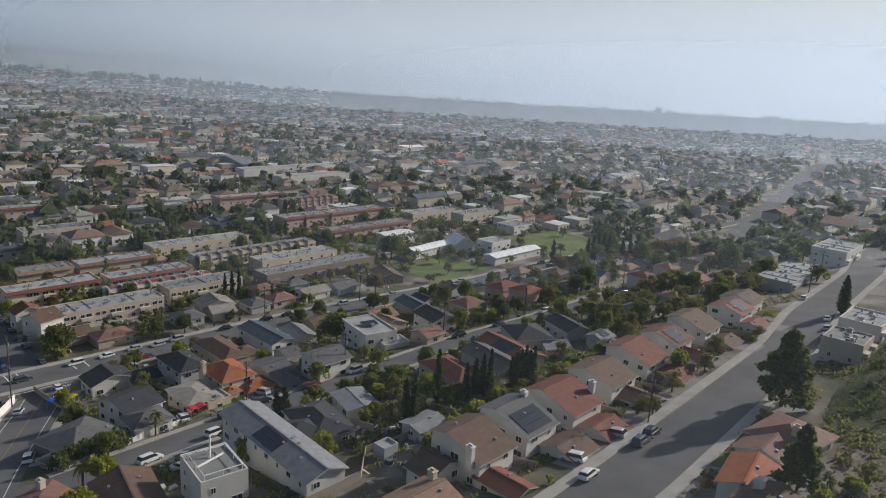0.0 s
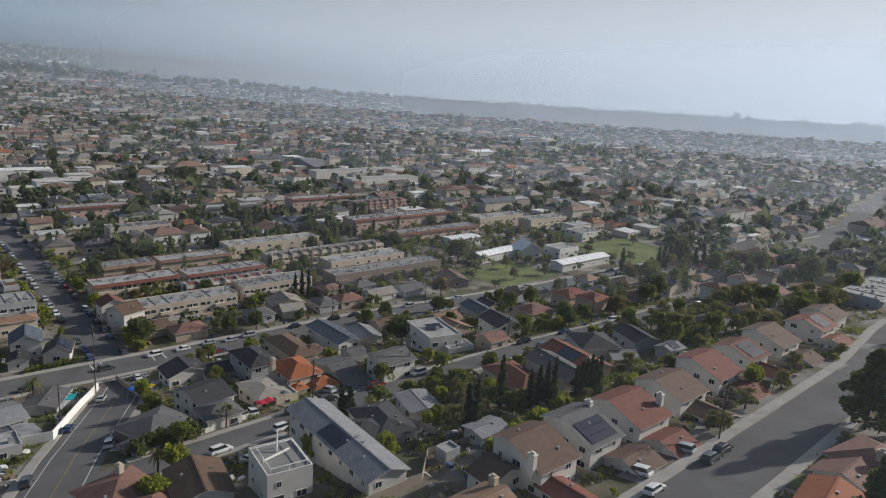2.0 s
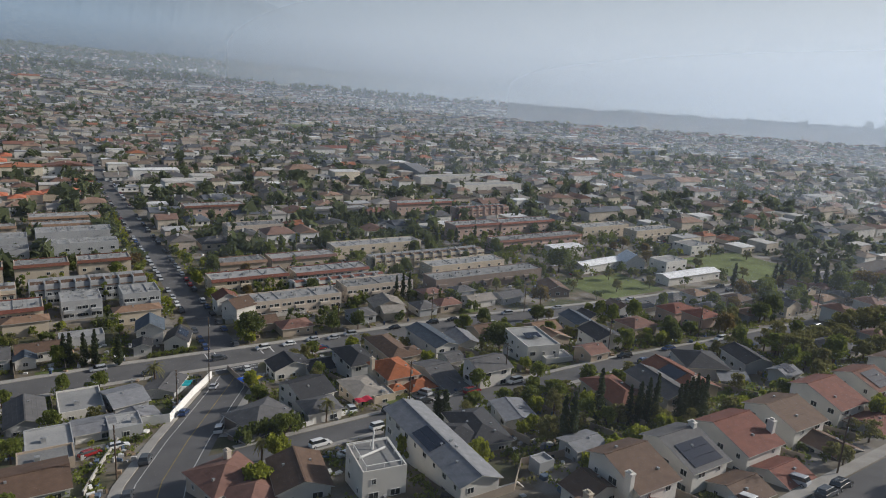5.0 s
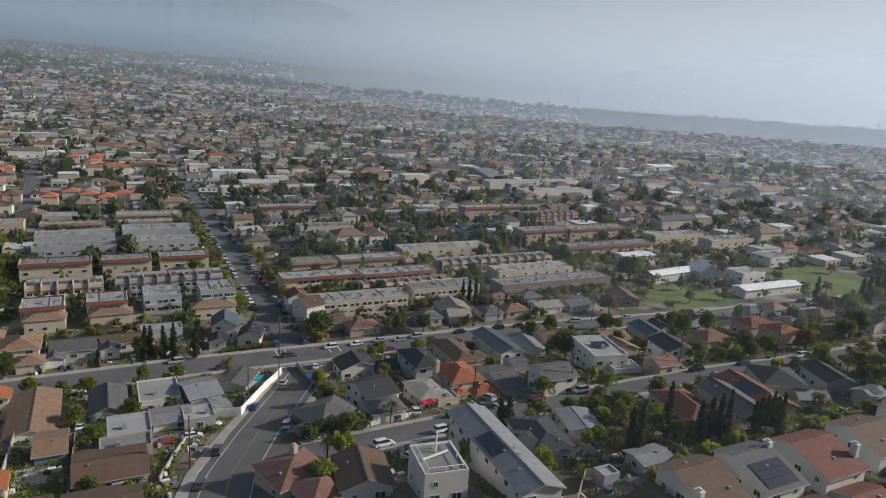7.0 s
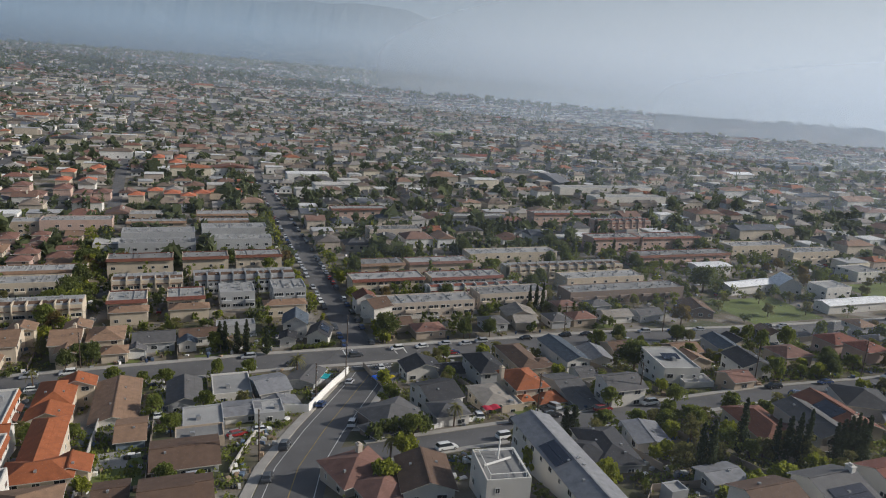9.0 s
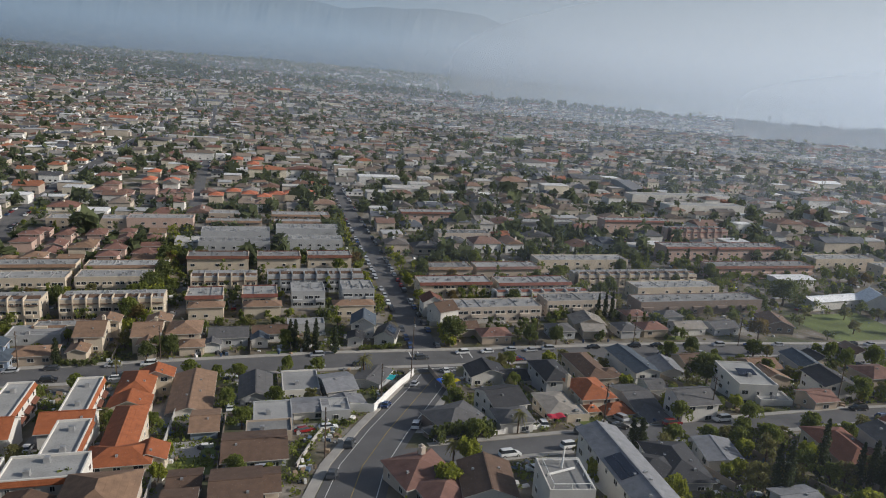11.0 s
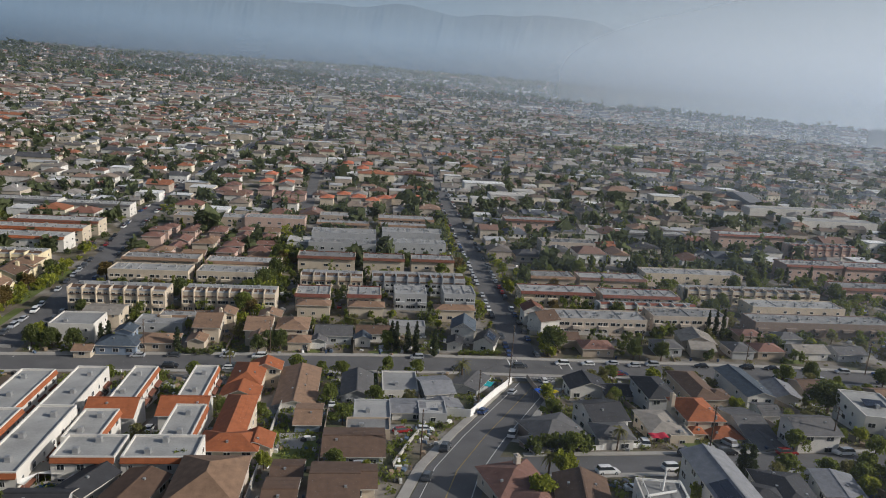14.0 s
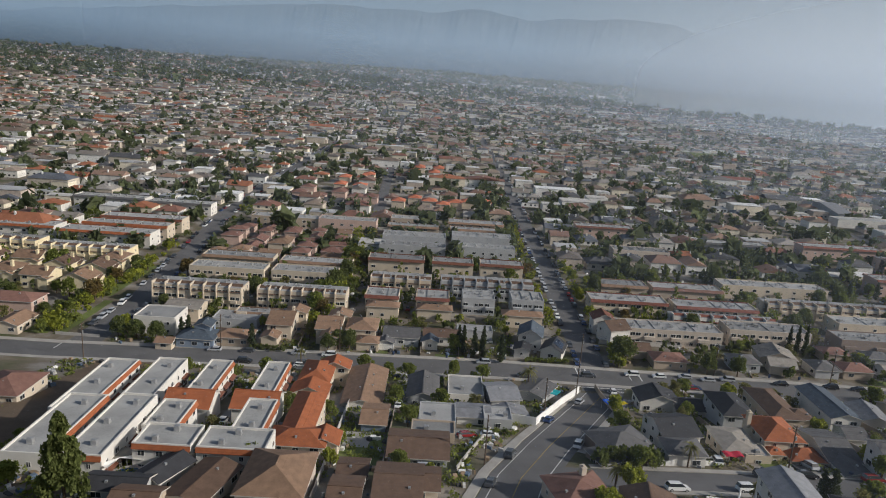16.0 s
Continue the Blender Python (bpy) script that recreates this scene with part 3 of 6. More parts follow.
def fence(pts, h=1.7, material=None, label="grey weathered board fence round a yard", th=0.12):
    ob = strip("fence", pts, th, h, material or FENCE, label, "fence", thick=h + 0.3)
    ob["kind"] = ""
    del ob["kind"]
    return tagged(ob, group="yard fences")


def patch(name, x0, y0, x1, y1, material, label, category="yard", lift=0.05):
    """A level-edged patch of lawn or paving laid on the ground."""
    bm = bmesh.new()
    ny = max(1, int((y1 - y0) / 6))
    rows = [[bm.verts.new((x, y0 + (y1 - y0) * j / ny, rise(x, y0 + (y1 - y0) * j / ny) + lift)) for x in (x0, x1)] for j in range(ny + 1)]
    for r, q in zip(rows, rows[1:]):
        bm.faces.new((r[0], r[1], q[1], q[0]))
    return tagged(part(name, bm, material, None), label, category, kind="structure")


def row_block(x, y, w, d, h, style="parapet", wall="cream", top="red", units=6, rz=0.0, label="", z=None):
    """A long block of flats: flat roof, stepped party walls or tile mansards, windows floor by floor."""
    lab = label or f"long {wall.replace('wall', '')} apartment block with {'a flat grey roof' if style == 'flat' else WORDS[top] + ' roof edges'}"
    root = thing("apartment_block", pose(x, y, rise(x, y) if z is None else z, 0, 0, rz), lab, "apartment block", "apartment blocks")
    take(x, y, w, d, rz)
    wm, rm = stucco(COLOURS[wall]), tile(ROOFS[top])
    rnd = random.Random(int(x * 3 + y))
    part("wall", one_box(-w / 2, -d / 2, -1, w / 2, d / 2, h), wm, root)
    u = w / units
    rb = one_box(-w / 2 + 0.3, -d / 2 + 0.3, h, w / 2 - 0.3, d / 2 - 0.3, h + 0.12)
    for i in range(1, units):
        box(rb, -w / 2 + i * u - 0.08, -d / 2 + 0.36, h + 0.12, -w / 2 + i * u + 0.08, d / 2 - 0.36, h + rnd.choice((0.16, 0.2, 0.4)))
    for i in range(units):
        for _ in range(3):
            gx, gy, gs = -w / 2 + (i + rnd.uniform(0.15, 0.85)) * u, rnd.uniform(-0.36, 0.36) * d, rnd.uniform(0.15, 0.45)
            box(rb, gx - gs, gy - gs, h + 0.12, gx + gs, gy + gs, h + rnd.uniform(0.35, 0.9))
    part("roof", rb, WHITEROOF if style == "white" or rnd.random() < 0.12 else FLATROOF, root)
    if style in ("parapet", "white"):
        for s in (-1, 1):
            bm = bmesh.new()
            yy = s * d / 2
            ring = [(yy - s * 0.0, h + 0.5), (yy + s * 0.9, h - 0.5), (yy + s * 0.9, h - 0.62), (yy - s * 0.35, h + 0.05), (yy - s * 0.35, h + 0.5)]
            a, b = [bm.verts.new((-w / 2 - 0.3, p, q)) for p, q in ring], [bm.verts.new((w / 2 + 0.3, p, q)) for p, q in ring]
            bm.faces.new(a), bm.faces.new(b)
            for i in range(5):
                bm.faces.new((a[i], a[(i + 1) % 5], b[(i + 1) % 5], b[i]))
            bmesh.ops.recalc_face_normals(bm, faces=bm.faces)
            part("tile_edge", bm, rm, root)
        for s in (-1, 1):
            part("parapet", one_box(s * w / 2 - 0.15, -d / 2 + 0.36, h, s * w / 2 + 0.15, d / 2 - 0.36, h + 0.5), wm, root)
    elif style == "stepped":
        for i in range(units):
            bm = bmesh.new()
            x0, x1 = -w / 2 + i * u + 0.5, -w / 2 + (i + 1) * u - 0.25
            ring = [(-d / 2 - 0.4, h - 1.6), (-d / 2 + d * 0.3, h + 0.9), (-d / 2 + d * 0.34, h + 0.9), (-d / 2 + d * 0.34, h), (-d / 2, h - 1.75)]
            a, b = [bm.verts.new((x0, p, q)) for p, q in ring], [bm.verts.new((x1, p, q)) for p, q in ring]
            bm.faces.new(a), bm.faces.new(b)
            for k in range(5):
                bm.faces.new((a[k], a[(k + 1) % 5], b[(k + 1) % 5], b[k]))
            bmesh.ops.recalc_face_normals(bm, faces=bm.faces)
            part("mansard", bm, rm, root)
            part("party_wall", one_box(-w / 2 + i * u, -d / 2 - 0.6, 0, -w / 2 + i * u + 0.35, -d / 2 + d * 0.36, h + 1.1), wm, root)
            part("balcony", one_box(x0 + 0.2, -d / 2 - 0.9, 2.7, x1 - u * 0.3, -d / 2, 3.7), wm, root)
    else:
        for q in ((-w / 2, -d / 2, w / 2, -d / 2 + 0.29), (-w / 2, d / 2 - 0.29, w / 2, d / 2), (-w / 2, -d / 2 + 0.29, -w / 2 + 0.29, d / 2 - 0.29), (w / 2 - 0.29, -d / 2 + 0.29, w / 2, d / 2 - 0.29)):
            part("parapet", one_box(q[0], q[1], h, q[2], q[3], h + 0.5), wm, root)
    if style != "stepped" and y < 300:
        for i in range(0, units, 2):
            part("balcony", one_box(-w / 2 + (i + 0.15) * u, -d / 2 - 1.2, 2.75, -w / 2 + (i + 0.95) * u, -d / 2 - 0.002, 3.75), wm, root)
    for fl in range(int(h / 2.8)):
        for i in range(units):
            for du in (0.3, 0.72) if y < 300 and abs(x) < 160 else (0.45,):
                if fl * 2.8 + 2.3 < h and rnd.random() < 0.9:
                    add_window(root, rnd.choice(((1.4, 1.2), (1.9, 1.3))), -w / 2 + (i + du) * u, -d / 2 - 0.01, fl * 2.8 + 0.95, 0)
        for j in range(max(1, int(d / 4.5))):
            s = -1 if x > 0 else 1
            add_window(root, (0.9, 1.1), s * (w / 2 + 0.01), -d / 2 + (j + 0.5) * d / max(1, int(d / 4.5)), fl * 2.8 + 0.95, 90 if s > 0 else 270)
    for i in range(units):
        if rnd.random() < 0.75:
            v = new("air_conditioner", UNIT)
            v.parent, v.matrix_local = root, pose(-w / 2 + (i + rnd.uniform(0.3, 0.7)) * u, rnd.uniform(-0.25, 0.25) * d, h + 0.12)
    return root


# ---- ground ----
def ground_material():
    m = mat("town_ground", (0.2, 0.18, 0.15), 0.95, var=0.35, scale=0.3, bump=0.4, bscale=3, coord="World")
    n, l = m.node_tree.nodes, m.node_tree.links
    geo = n.new("ShaderNodeNewGeometry")
    nz = n.new("ShaderNodeTexNoise")
    nz.inputs["Scale"].default_value, nz.inputs["Detail"].default_value = 0.06, 5
    l.new(geo.outputs["Position"], nz.inputs["Vector"])
    r = n.new("ShaderNodeValToRGB")
    r.color_ramp.elements[0].position, r.color_ramp.elements[0].color = 0.36, (0.07, 0.08, 0.035, 1)
    r.color_ramp.elements[1].position, r.color_ramp.elements[1].color = 0.62, (0.26, 0.24, 0.215, 1)
    e = r.color_ramp.elements.new(0.5)
    e.color = (0.15, 0.125, 0.09, 1)
    l.new(nz.outputs["Fac"], r.inputs["Fac"])
    mix = [k for k in n if k.bl_idname == "ShaderNodeMix"][0]
    l.new(r.outputs["Color"], mix.inputs["A"])
    return m


TOWN = ground_material()
bm = bmesh.new()
xs = list(range(-5250, -500, 250)) + [-400] + list(range(-250, 700, 30)) + [760] + list(range(1000, 5300, 250))
ys = [-1200, -500, -200] + list(range(-100, 230, 8)) + [260, 320, 420, 600] + list(range(750, 5300, 250))
grid = [[bm.verts.new((x, y, rise(x, y))) for x in xs] for y in ys]
for r, q in zip(grid, grid[1:]):
    for i in range(len(xs) - 1):
        bm.faces.new((r[i], r[i + 1], q[i + 1], q[i]))
tagged(part("ground", bm, TOWN, None), "town ground of dry soil, lawns and paved yards", "ground", kind="structure")

# ---- streets ----
MAIN = [(-900, 206.5), (-120, 201), (-60, 204.5), (20, 207), (150, 203), (230, 195), (420, 186), (900, 178)]
MID = [(22, 124.5), (60, 126), (110, 128), (150, 129), (190, 125), (240, 122)]
HILLST = [(40, 43), (100, 43.5), (150, 45), (185, 46), (230, 52), (310, 55), (420, 70)]
DIAG = [(8, 70), (12, 95), (20, 122), (29, 142), (40, 164), (53, 190), (57, 203)]
NORTH = [(55, 210), (56, 280), (57, 345), (58, 440), (62, 640), (66, 1200), (80, 3000)]
LEFT = [(-113, 203), (-113, 245), (-122, 330), (-134, 420), (-140, 530), (-142, 650), (-145, 1400), (-150, 3000)]
for nm, path, w, lab in (("road_main", MAIN, 11.5, "grey asphalt cross street with worn lane lines"), ("road_mid", MID, 9.5, "narrow grey asphalt residential street"),
                         ("road_hill", HILLST, 12.0, "wide grey asphalt street along the hillside"), ("road_curve", DIAG, 12.5, "curving asphalt street with a yellow centre line"),
                         ("road_north", NORTH, 10.5, "straight asphalt street lined with parked cars"), ("road_west", LEFT, 10.5, "straight asphalt street between apartment lawns")):
    strip(nm, path, w, {"road_main": 0.05, "road_curve": 0.043, "road_mid": 0.036, "road_north": 0.043, "road_west": 0.036}.get(nm, 0.03), ASPHALT, lab, "road")
    ROADS.append((path, w / 2 + 2.2))
for nm, path, w in (("pavement_main_north", offset(MAIN, 7.0), 2.2), ("pavement_main_south", offset(MAIN, -7.0), 2.2), ("pavement_mid_north", offset([(36, 125)] + MID[1:], 6.0), 2.0), ("pavement_mid_south", offset([(36, 125)] + MID[1:], -6.0), 2.0),
                    ("pavement_hill_north", offset(HILLST, 7.6), 2.6), ("pavement_hill_south", offset(HILLST, -7.4), 2.4), ("pavement_curve_west", offset(DIAG[:-1], 7.6), 2.2), ("pavement_curve_east", offset(DIAG[3:-1], -7.4), 2.0)):
    strip(nm, path, w, 0.16, CONCRETE, "pale concrete pavement with a raised kerb", "pavement", thick=0.3)


# lane lines, crossings
strip("centre_line", DIAG[1:-1], 0.2, 0.06, YELLOW, "worn yellow centre line on asphalt", "road marking")
strip("edge_line", offset(DIAG[1:-1], 4.6), 0.16, 0.062, WHITELINE, "worn white edge line on asphalt", "road marking")
strip("edge_line", offset(DIAG[1:-1], -4.6), 0.16, 0.062, WHITELINE, "worn white edge line on asphalt", "road marking")
dashed("centre_dashes", [(-100, 202.5), (-60, 204.5), (20, 207)], 0.2, 0.07, YELLOW, "broken yellow centre line along asphalt", 3, 5)
for x0, y0, x1, y1 in ((49, 201.5, 49, 212), (52, 201.5, 52, 212), (66, 201, 66, 212), (69.5, 201, 69.5, 212), (47, 199.5, 63, 199.5), (46, 196.6, 62, 196.6), (-106, 198, -106, 207), (-119, 197, -119, 207)):
    strip("crossing_line", [(x0, y0), (x1, y1)], 0.35, 0.075, WHITELINE, "white crossing line painted on asphalt", "road marking")
word = bpy.data.curves.new("road_word", "FONT")
word.body, word.size, word.extrude, word.align_x = "STOP", 2.3, 0.004, "CENTER"
word.materials.append(WHITELINE)
lettering = new("road_word", word)
lettering.location = (58.0, 192.6, rise(58, 193.5) + 0.12)
tagged(lettering, "white painted word on the asphalt before the crossing", "road marking", kind="structure")

# ---- houses along the hillside street ----
HILL = "houses along the hillside street"
house(84, 67, 10, 12, 5.4, "gable", "white", "brown", label="two-storey white stucco house with brown and red tile roofs", group=HILL, extra=[(-2, -9, 9, 6, 2.8, "gable", 90, "red", dict(garage="")), (-7, 2, 6, 9, 3.0, "gable", 90, "brown", {})], shift=2, chimney=(-5.4, -4), vents=2)
house(97, 67, 10, 12, 5.4, "gable", "white", "grey", group=HILL, extra=[(3, -9.5, 8, 8, 2.8, "gable", 0, "brown", dict(garage="S"))], shift=2, solar=(7, 3), chimney=(4, 2))
house(111, 66, 11, 12, 5.4, "gable", "white", "red", group=HILL, extra=[(0, -9, 8, 8, 2.8, "gable", 0, "red", dict(garage="S"))], shift=2, chimney=(5, -3))
house(129, 68, 11, 12, 5.4, "gable", "white", "brown", group=HILL, extra=[(1, -9.5, 8, 8, 2.8, "gable", 90, "brown", dict(garage="W"))], shift=1, vents=2)
house(147, 69, 11, 12, 5.4, "gable", "white", "red", group=HILL, extra=[(1, -9, 8, 8, 2.8, "gable", 0, "red", dict(garage="S"))], shift=2)
house(165, 70, 10, 11, 5.4, "gable", "white", "rust", group=HILL, extra=[(0, -9, 8, 8, 2.8, "gable", 90, "rust", dict(garage="W"))], shift=1, solar=(6, 3))
house(182, 70, 11, 12, 5.4, "gable", "white", "brown", group=HILL, extra=[(0, -9, 8, 8, 2.8, "gable", 0, "brown", dict(garage="S"))], shift=2)
house(206, 69, 11, 11, 5.2, "gable", "white", "red", group=HILL, extra=[(-2, -8, 8, 7, 2.8, "gable", 0, "red", dict(garage="S"))], solar=(5, 3))
house(224, 72, 11, 11, 4.8, "gable", "white", "brown", group=HILL)
for x in (97, 111, 129, 147, 165, 182, 206):
    patch("driveway", x - 3, 51.5, x + 4, 57, DRIVE, "pale concrete driveway in front of a garage", "driveway", 0.06)
# south side of the hillside street
house(121, 27, 13, 10.5, 3.2, "hip", "beige", "rose", rz=-8, label="beige house with a large rose tile hip roof", chimney=(-3, -2), slope=0.42)
house(113, 28, 8, 9, 2.9, "gable", "white", "rose", label="low white garage wing with rose tile roof")
house(102, 27, 11, 8, 3.0, "gable", "white", "orange", rz=8, chimney=(-3, -3))
house(94, 22, 10, 9, 3.0, "gable", "white", "brown", chimney=(2, 2))
patch("driveway", 95, 33, 108, 36, DRIVE, "pale concrete driveway in front of a garage", "driveway", 0.06)
patch("lawn", 109, 32, 115, 35.5, GRASS, "small clipped green front lawn", "lawn", 0.06)
row_block(184, 33, 11, 9, 5.2, "flat", "beige", "brown", 3, label="beige flat-roofed building with a dark parapet on the hillside")
row_block(208, 34, 15, 10, 5, "flat", "white", "brown", 3, label="white flat-roofed hillside building with large windows")
row_block(282, 74, 42, 13, 4, "flat", "grey", "brown", 6, label="long low grey building with a flat roof")
row_block(338, 72, 28, 14, 7, "flat", "white", "brown", 4, label="white two-storey building with a flat roof")

# ---- between the mid street and the hillside street ----
SLOPE = "houses on the slope"
house(65, 97.2, 31, 8.6, 5.6, "gable", "white", "lightgrey", rz=87, slope=0.33, group=SLOPE, label="long white house with light grey shingle roof and solar panels", vents=5, solar=(7, 2), solar_side=1, extra=[(-18, -4, 7, 9, 2.7, "flat", 0, "grey", {})])
house(51.4, 96.4, 8, 10, 6.0, "flat", "white", "grey", rz=-8, group=SLOPE, label="white stucco house with a railed roof terrace", vents=0)
house(40, 104, 12, 10, 3.2, "gable", "white", "brown", rz=80, group=SLOPE, vents=2)
house(29, 111, 11, 11, 3.2, "hip", "beige", "rose", rz=15, group=SLOPE, label="house with a pale rose tile roof and grey chimney", chimney=(2, 3), extra=[(1, -8, 9, 9, 3.2, "hip", 0, "rose", {})])
house(79, 104, 15, 10, 3.2, "hip", "grey", "dark", rz=80, group=SLOPE, vents=3, extra=[(-2, 5, 10, 9, 3.2, "hip", 90, "dark", {})])
house(92, 108, 10, 8, 3.0, "gable", "white", "lightgrey", rz=75, slope=0.15, group=SLOPE)
house(91, 85.5, 8, 6, 2.8, "gable", "grey", "lightgrey", slope=0.2, group=SLOPE, label="small grey shed with a pale roof among trees")
house(79.5, 84, 3.5, 3, 2.2, "flat", "grey", "grey", group=SLOPE, label="small grey garden shed in a back yard", win=False, vents=0)
house(66.3, 61.5, 9.5, 9, 3.6, "gable", "cream", "tan", group=SLOPE, chimney=(4, 2))
house(119, 103, 17, 10, 3.4, "hip", "cream", "rust", rz=80, group=SLOPE, extra=[(-3, -5, 8, 8, 3.2, "gable", 90, "rose", {})])
house(127, 97, 16, 9, 5.4, "gable", "beige", "grey", rz=80, group=SLOPE, vents=2)
house(139, 101, 18, 10, 4.4, "gable", "tan", "rust", rz=82, group=SLOPE, solar=(6, 3), solar_side=1, chimney=(-7, 2))
house(155, 107, 13, 12, 4.6, "hip", "grey", "dark", rz=60, group=SLOPE, extra=[(-6, -6, 8, 7, 2.8, "gable", 90, "lightgrey", {})])
house(170, 103, 12, 9, 4.0, "gable", "grey", "dark", rz=70, group=SLOPE)
house(167, 90, 7, 6, 2.8, "gable", "grey", "lightgrey", group=SLOPE, solar=(3, 2))

# ---- between the main and the mid street ----
BLOCK = "houses of the middle block"
house(45, 141, 13, 12, 3.0, "hip", "brownwall", "grey", group=BLOCK, rz=20, extra=[(-6, -4, 8, 7, 2.6, "hip", 0, "grey", {})])
house(59, 149, 10, 12, 5.0, "gable", "white", "dark", group=BLOCK, rz=10)
house(58, 138, 9, 8, 3.4, "hip", "white", "grey", group=BLOCK, label="white house with grey hip roof and a bay of tall windows")
house(66, 181, 9, 12, 3.6, "gable", "white", "dark", group=BLOCK, rz=90, extra=[(-3, -8, 9, 9, 3.0, "gable", 90, "dark", {})])
house(73, 146, 9, 12, 3.2, "hip", "cream", "pale", group=BLOCK, slope=0.2, extra=[(3, -4, 6, 6, 2.8, "flat", 0, "pale", {})])
house(84, 150, 10, 13, 5.4, "hip", "cream", "orange", group=BLOCK, chimney=(-5.3, 2), extra=[(4, -7, 8, 7, 2.9, "hip", 0, "orange", dict(garage="S")), (-3, -7, 4, 4, 3.4, "hip", 0, "orange", {})], slope=0.42)
house(82, 170, 9, 15, 5.6, "hip", "grey", "dark", group=BLOCK, slope=0.4)
house(98, 178, 9, 20, 4.4, "hip", "tan", "brown", group=BLOCK, extra=[(4, -6, 7, 7, 4.4, "hip", 0, "brown", {})])
house(96, 147, 8, 16, 2.9, "gable", "grey", "grey", group=BLOCK, rz=0, slope=0.25, extra=[(0, -9, 9, 7, 2.8, "gable", 90, "grey", {})])
house(109, 159, 6, 8, 2.8, "gable", "white", "grey", group=BLOCK, rz=0, extra=[])
house(113, 177, 20, 9, 5.8, "gable", "white", "slate", group=BLOCK, rz=90, slope=0.3)
house(126, 178, 12, 9, 3.0, "gable", "white", "lightgrey", group=BLOCK, rz=80)
house(106, 137, 11, 9, 5.4, "gable", "white", "grey", group=BLOCK, shift=1)
root = house(134, 152, 11, 16, 6.4, "flat", "white", "pale", group=BLOCK, rz=-12, solar=(5, 2), label="modern white house with flat roof, solar panels and balconies", extra=[(4, -8, 9, 6, 3.4, "flat", 0, "pale", {})])
house(149, 160, 8, 12, 3.2, "gable", "tan", "tan", group=BLOCK, rz=90)
house(158, 174, 11, 10, 3.2, "gable", "tan", "tan", group=BLOCK)
house(172, 171, 13, 9, 4.6, "gable", "grey", "slate", group=BLOCK, rz=80)
house(159, 147, 12, 11, 5.0, "gable", "white", "dark", group=BLOCK, rz=80)
house(181, 152, 12, 10, 4.8, "hip", "tan", "rose", group=BLOCK)
house(214, 161, 14, 10, 4.8, "hip", "pink", "red", group=BLOCK)
house(211, 148, 11, 10, 4.8, "hip", "pink", "red", group=BLOCK)
house(146, 138, 8, 8, 3.2, "gable", "tan", "rose", group=BLOCK)
house(140, 184, 11, 10, 3.2, "gable", "tan", "brown", group=BLOCK)

# ---- north side of the main street ----
FRONT = "houses along the cross street"
house(-24, 228, 11, 13, 5.2, "hip", "cream", "tan", group=FRONT, extra=[(3, -9, 8, 7, 3.0, "hip", 0, "tan", {})])
house(-10, 227, 13, 11, 3.4, "gable", "grey", "grey", group=FRONT, extra=[(-5, -7, 5, 6, 2.8, "gable", 90, "grey", dict(garage="W"))])
house(4, 229, 13, 9, 3.2, "gable", "white", "brown", group=FRONT, extra=[(-4, -6, 6, 6, 3.0, "gable", 90, "slate", {})])
house(16, 236, 13, 6, 3.0, "flat", "grey", "grey", group=FRONT)
house(36, 231, 11, 9, 5.2, "gable", "white", "slate", group=FRONT, rz=80, slope=0.6)
house(43, 222, 10, 8, 3.4, "gable", "white", "dark", group=FRONT, rz=70, slope=0.6, solar=(5, 2))
house(32, 221, 7, 6, 3.0, "gable", "white", "dark", group=FRONT, rz=80)
house(-52, 228, 9, 15, 5.6, "gable", "cream", "tan", group=FRONT, rz=0, chimney=(3, 2), extra=[(-2, -9, 9, 6, 3.0, "gable", 90, "tan", {}), (3, 9, 7, 8, 5.6, "gable", 90, "tan", {})])
house(-35, 226, 9, 14, 5.6, "gable", "cream", "tan", group=FRONT, chimney=(2, 3), extra=[(1, -9, 7, 6, 5.0, "gable", 90, "tan", {}), (2, 10, 7, 8, 5.6, "gable", 90, "tan", {})])
house(-66, 217, 13, 9, 3.0, "hip", "tan", "tan", group=FRONT)
house(-77, 214, 13, 10, 3.2, "hip", "blue", "slate", group=FRONT, label="blue-grey clapboard house with an upper gable storey", extra=[(1, 3, 6, 6, 6.0, "gable", 90, "slate", {})])
house(-86, 209, 6, 6, 2.5, "gable", "cream", "tan", group=FRONT, label="small cream garage with a tan roof")
house(-90, 238, 13, 11, 5.0, "gable", "cream", "pale", group=FRONT, slope=0.22)
house(-94, 225, 14, 12, 6, "flat", "white", "grey", group=FRONT)
house(-70, 234, 16, 9, 3.0, "flat", "grey", "grey", group=FRONT)
house(123, 228, 11, 13, 3.6, "gable", "cream", "pale", group=FRONT, rz=80, extra=[(-7, 0, 9, 9, 3.2, "gable", 90, "pale", {})])
house(109, 222, 10, 9, 3.2, "hip", "grey", "grey", group=FRONT)
house(82, 220, 12, 9, 3.0, "hip", "tan", "rose", group=FRONT)
house(72, 228, 12, 9, 3.0, "gable", "tan", "brown", group=FRONT)
house(136, 221, 9, 10, 3.0, "hip", "grey", "grey", group=FRONT)
house(147, 221, 11, 9, 3.0, "hip", "tan", "rose", group=FRONT)
house(163, 221, 13, 9, 3.0, "gable", "white", "pale", group=FRONT)
house(178, 220, 12, 9, 3.0, "gable", "grey", "grey", group=FRONT)
house(148, 236, 10, 8, 3.0, "hip", "tan", "rose", group=FRONT)
house(163, 234, 10, 8, 3.0, "hip", "grey", "grey", group=FRONT)
house(205, 222, 14, 12, 3.2, "gable", "brownwall", "brown", group=FRONT, rz=70)
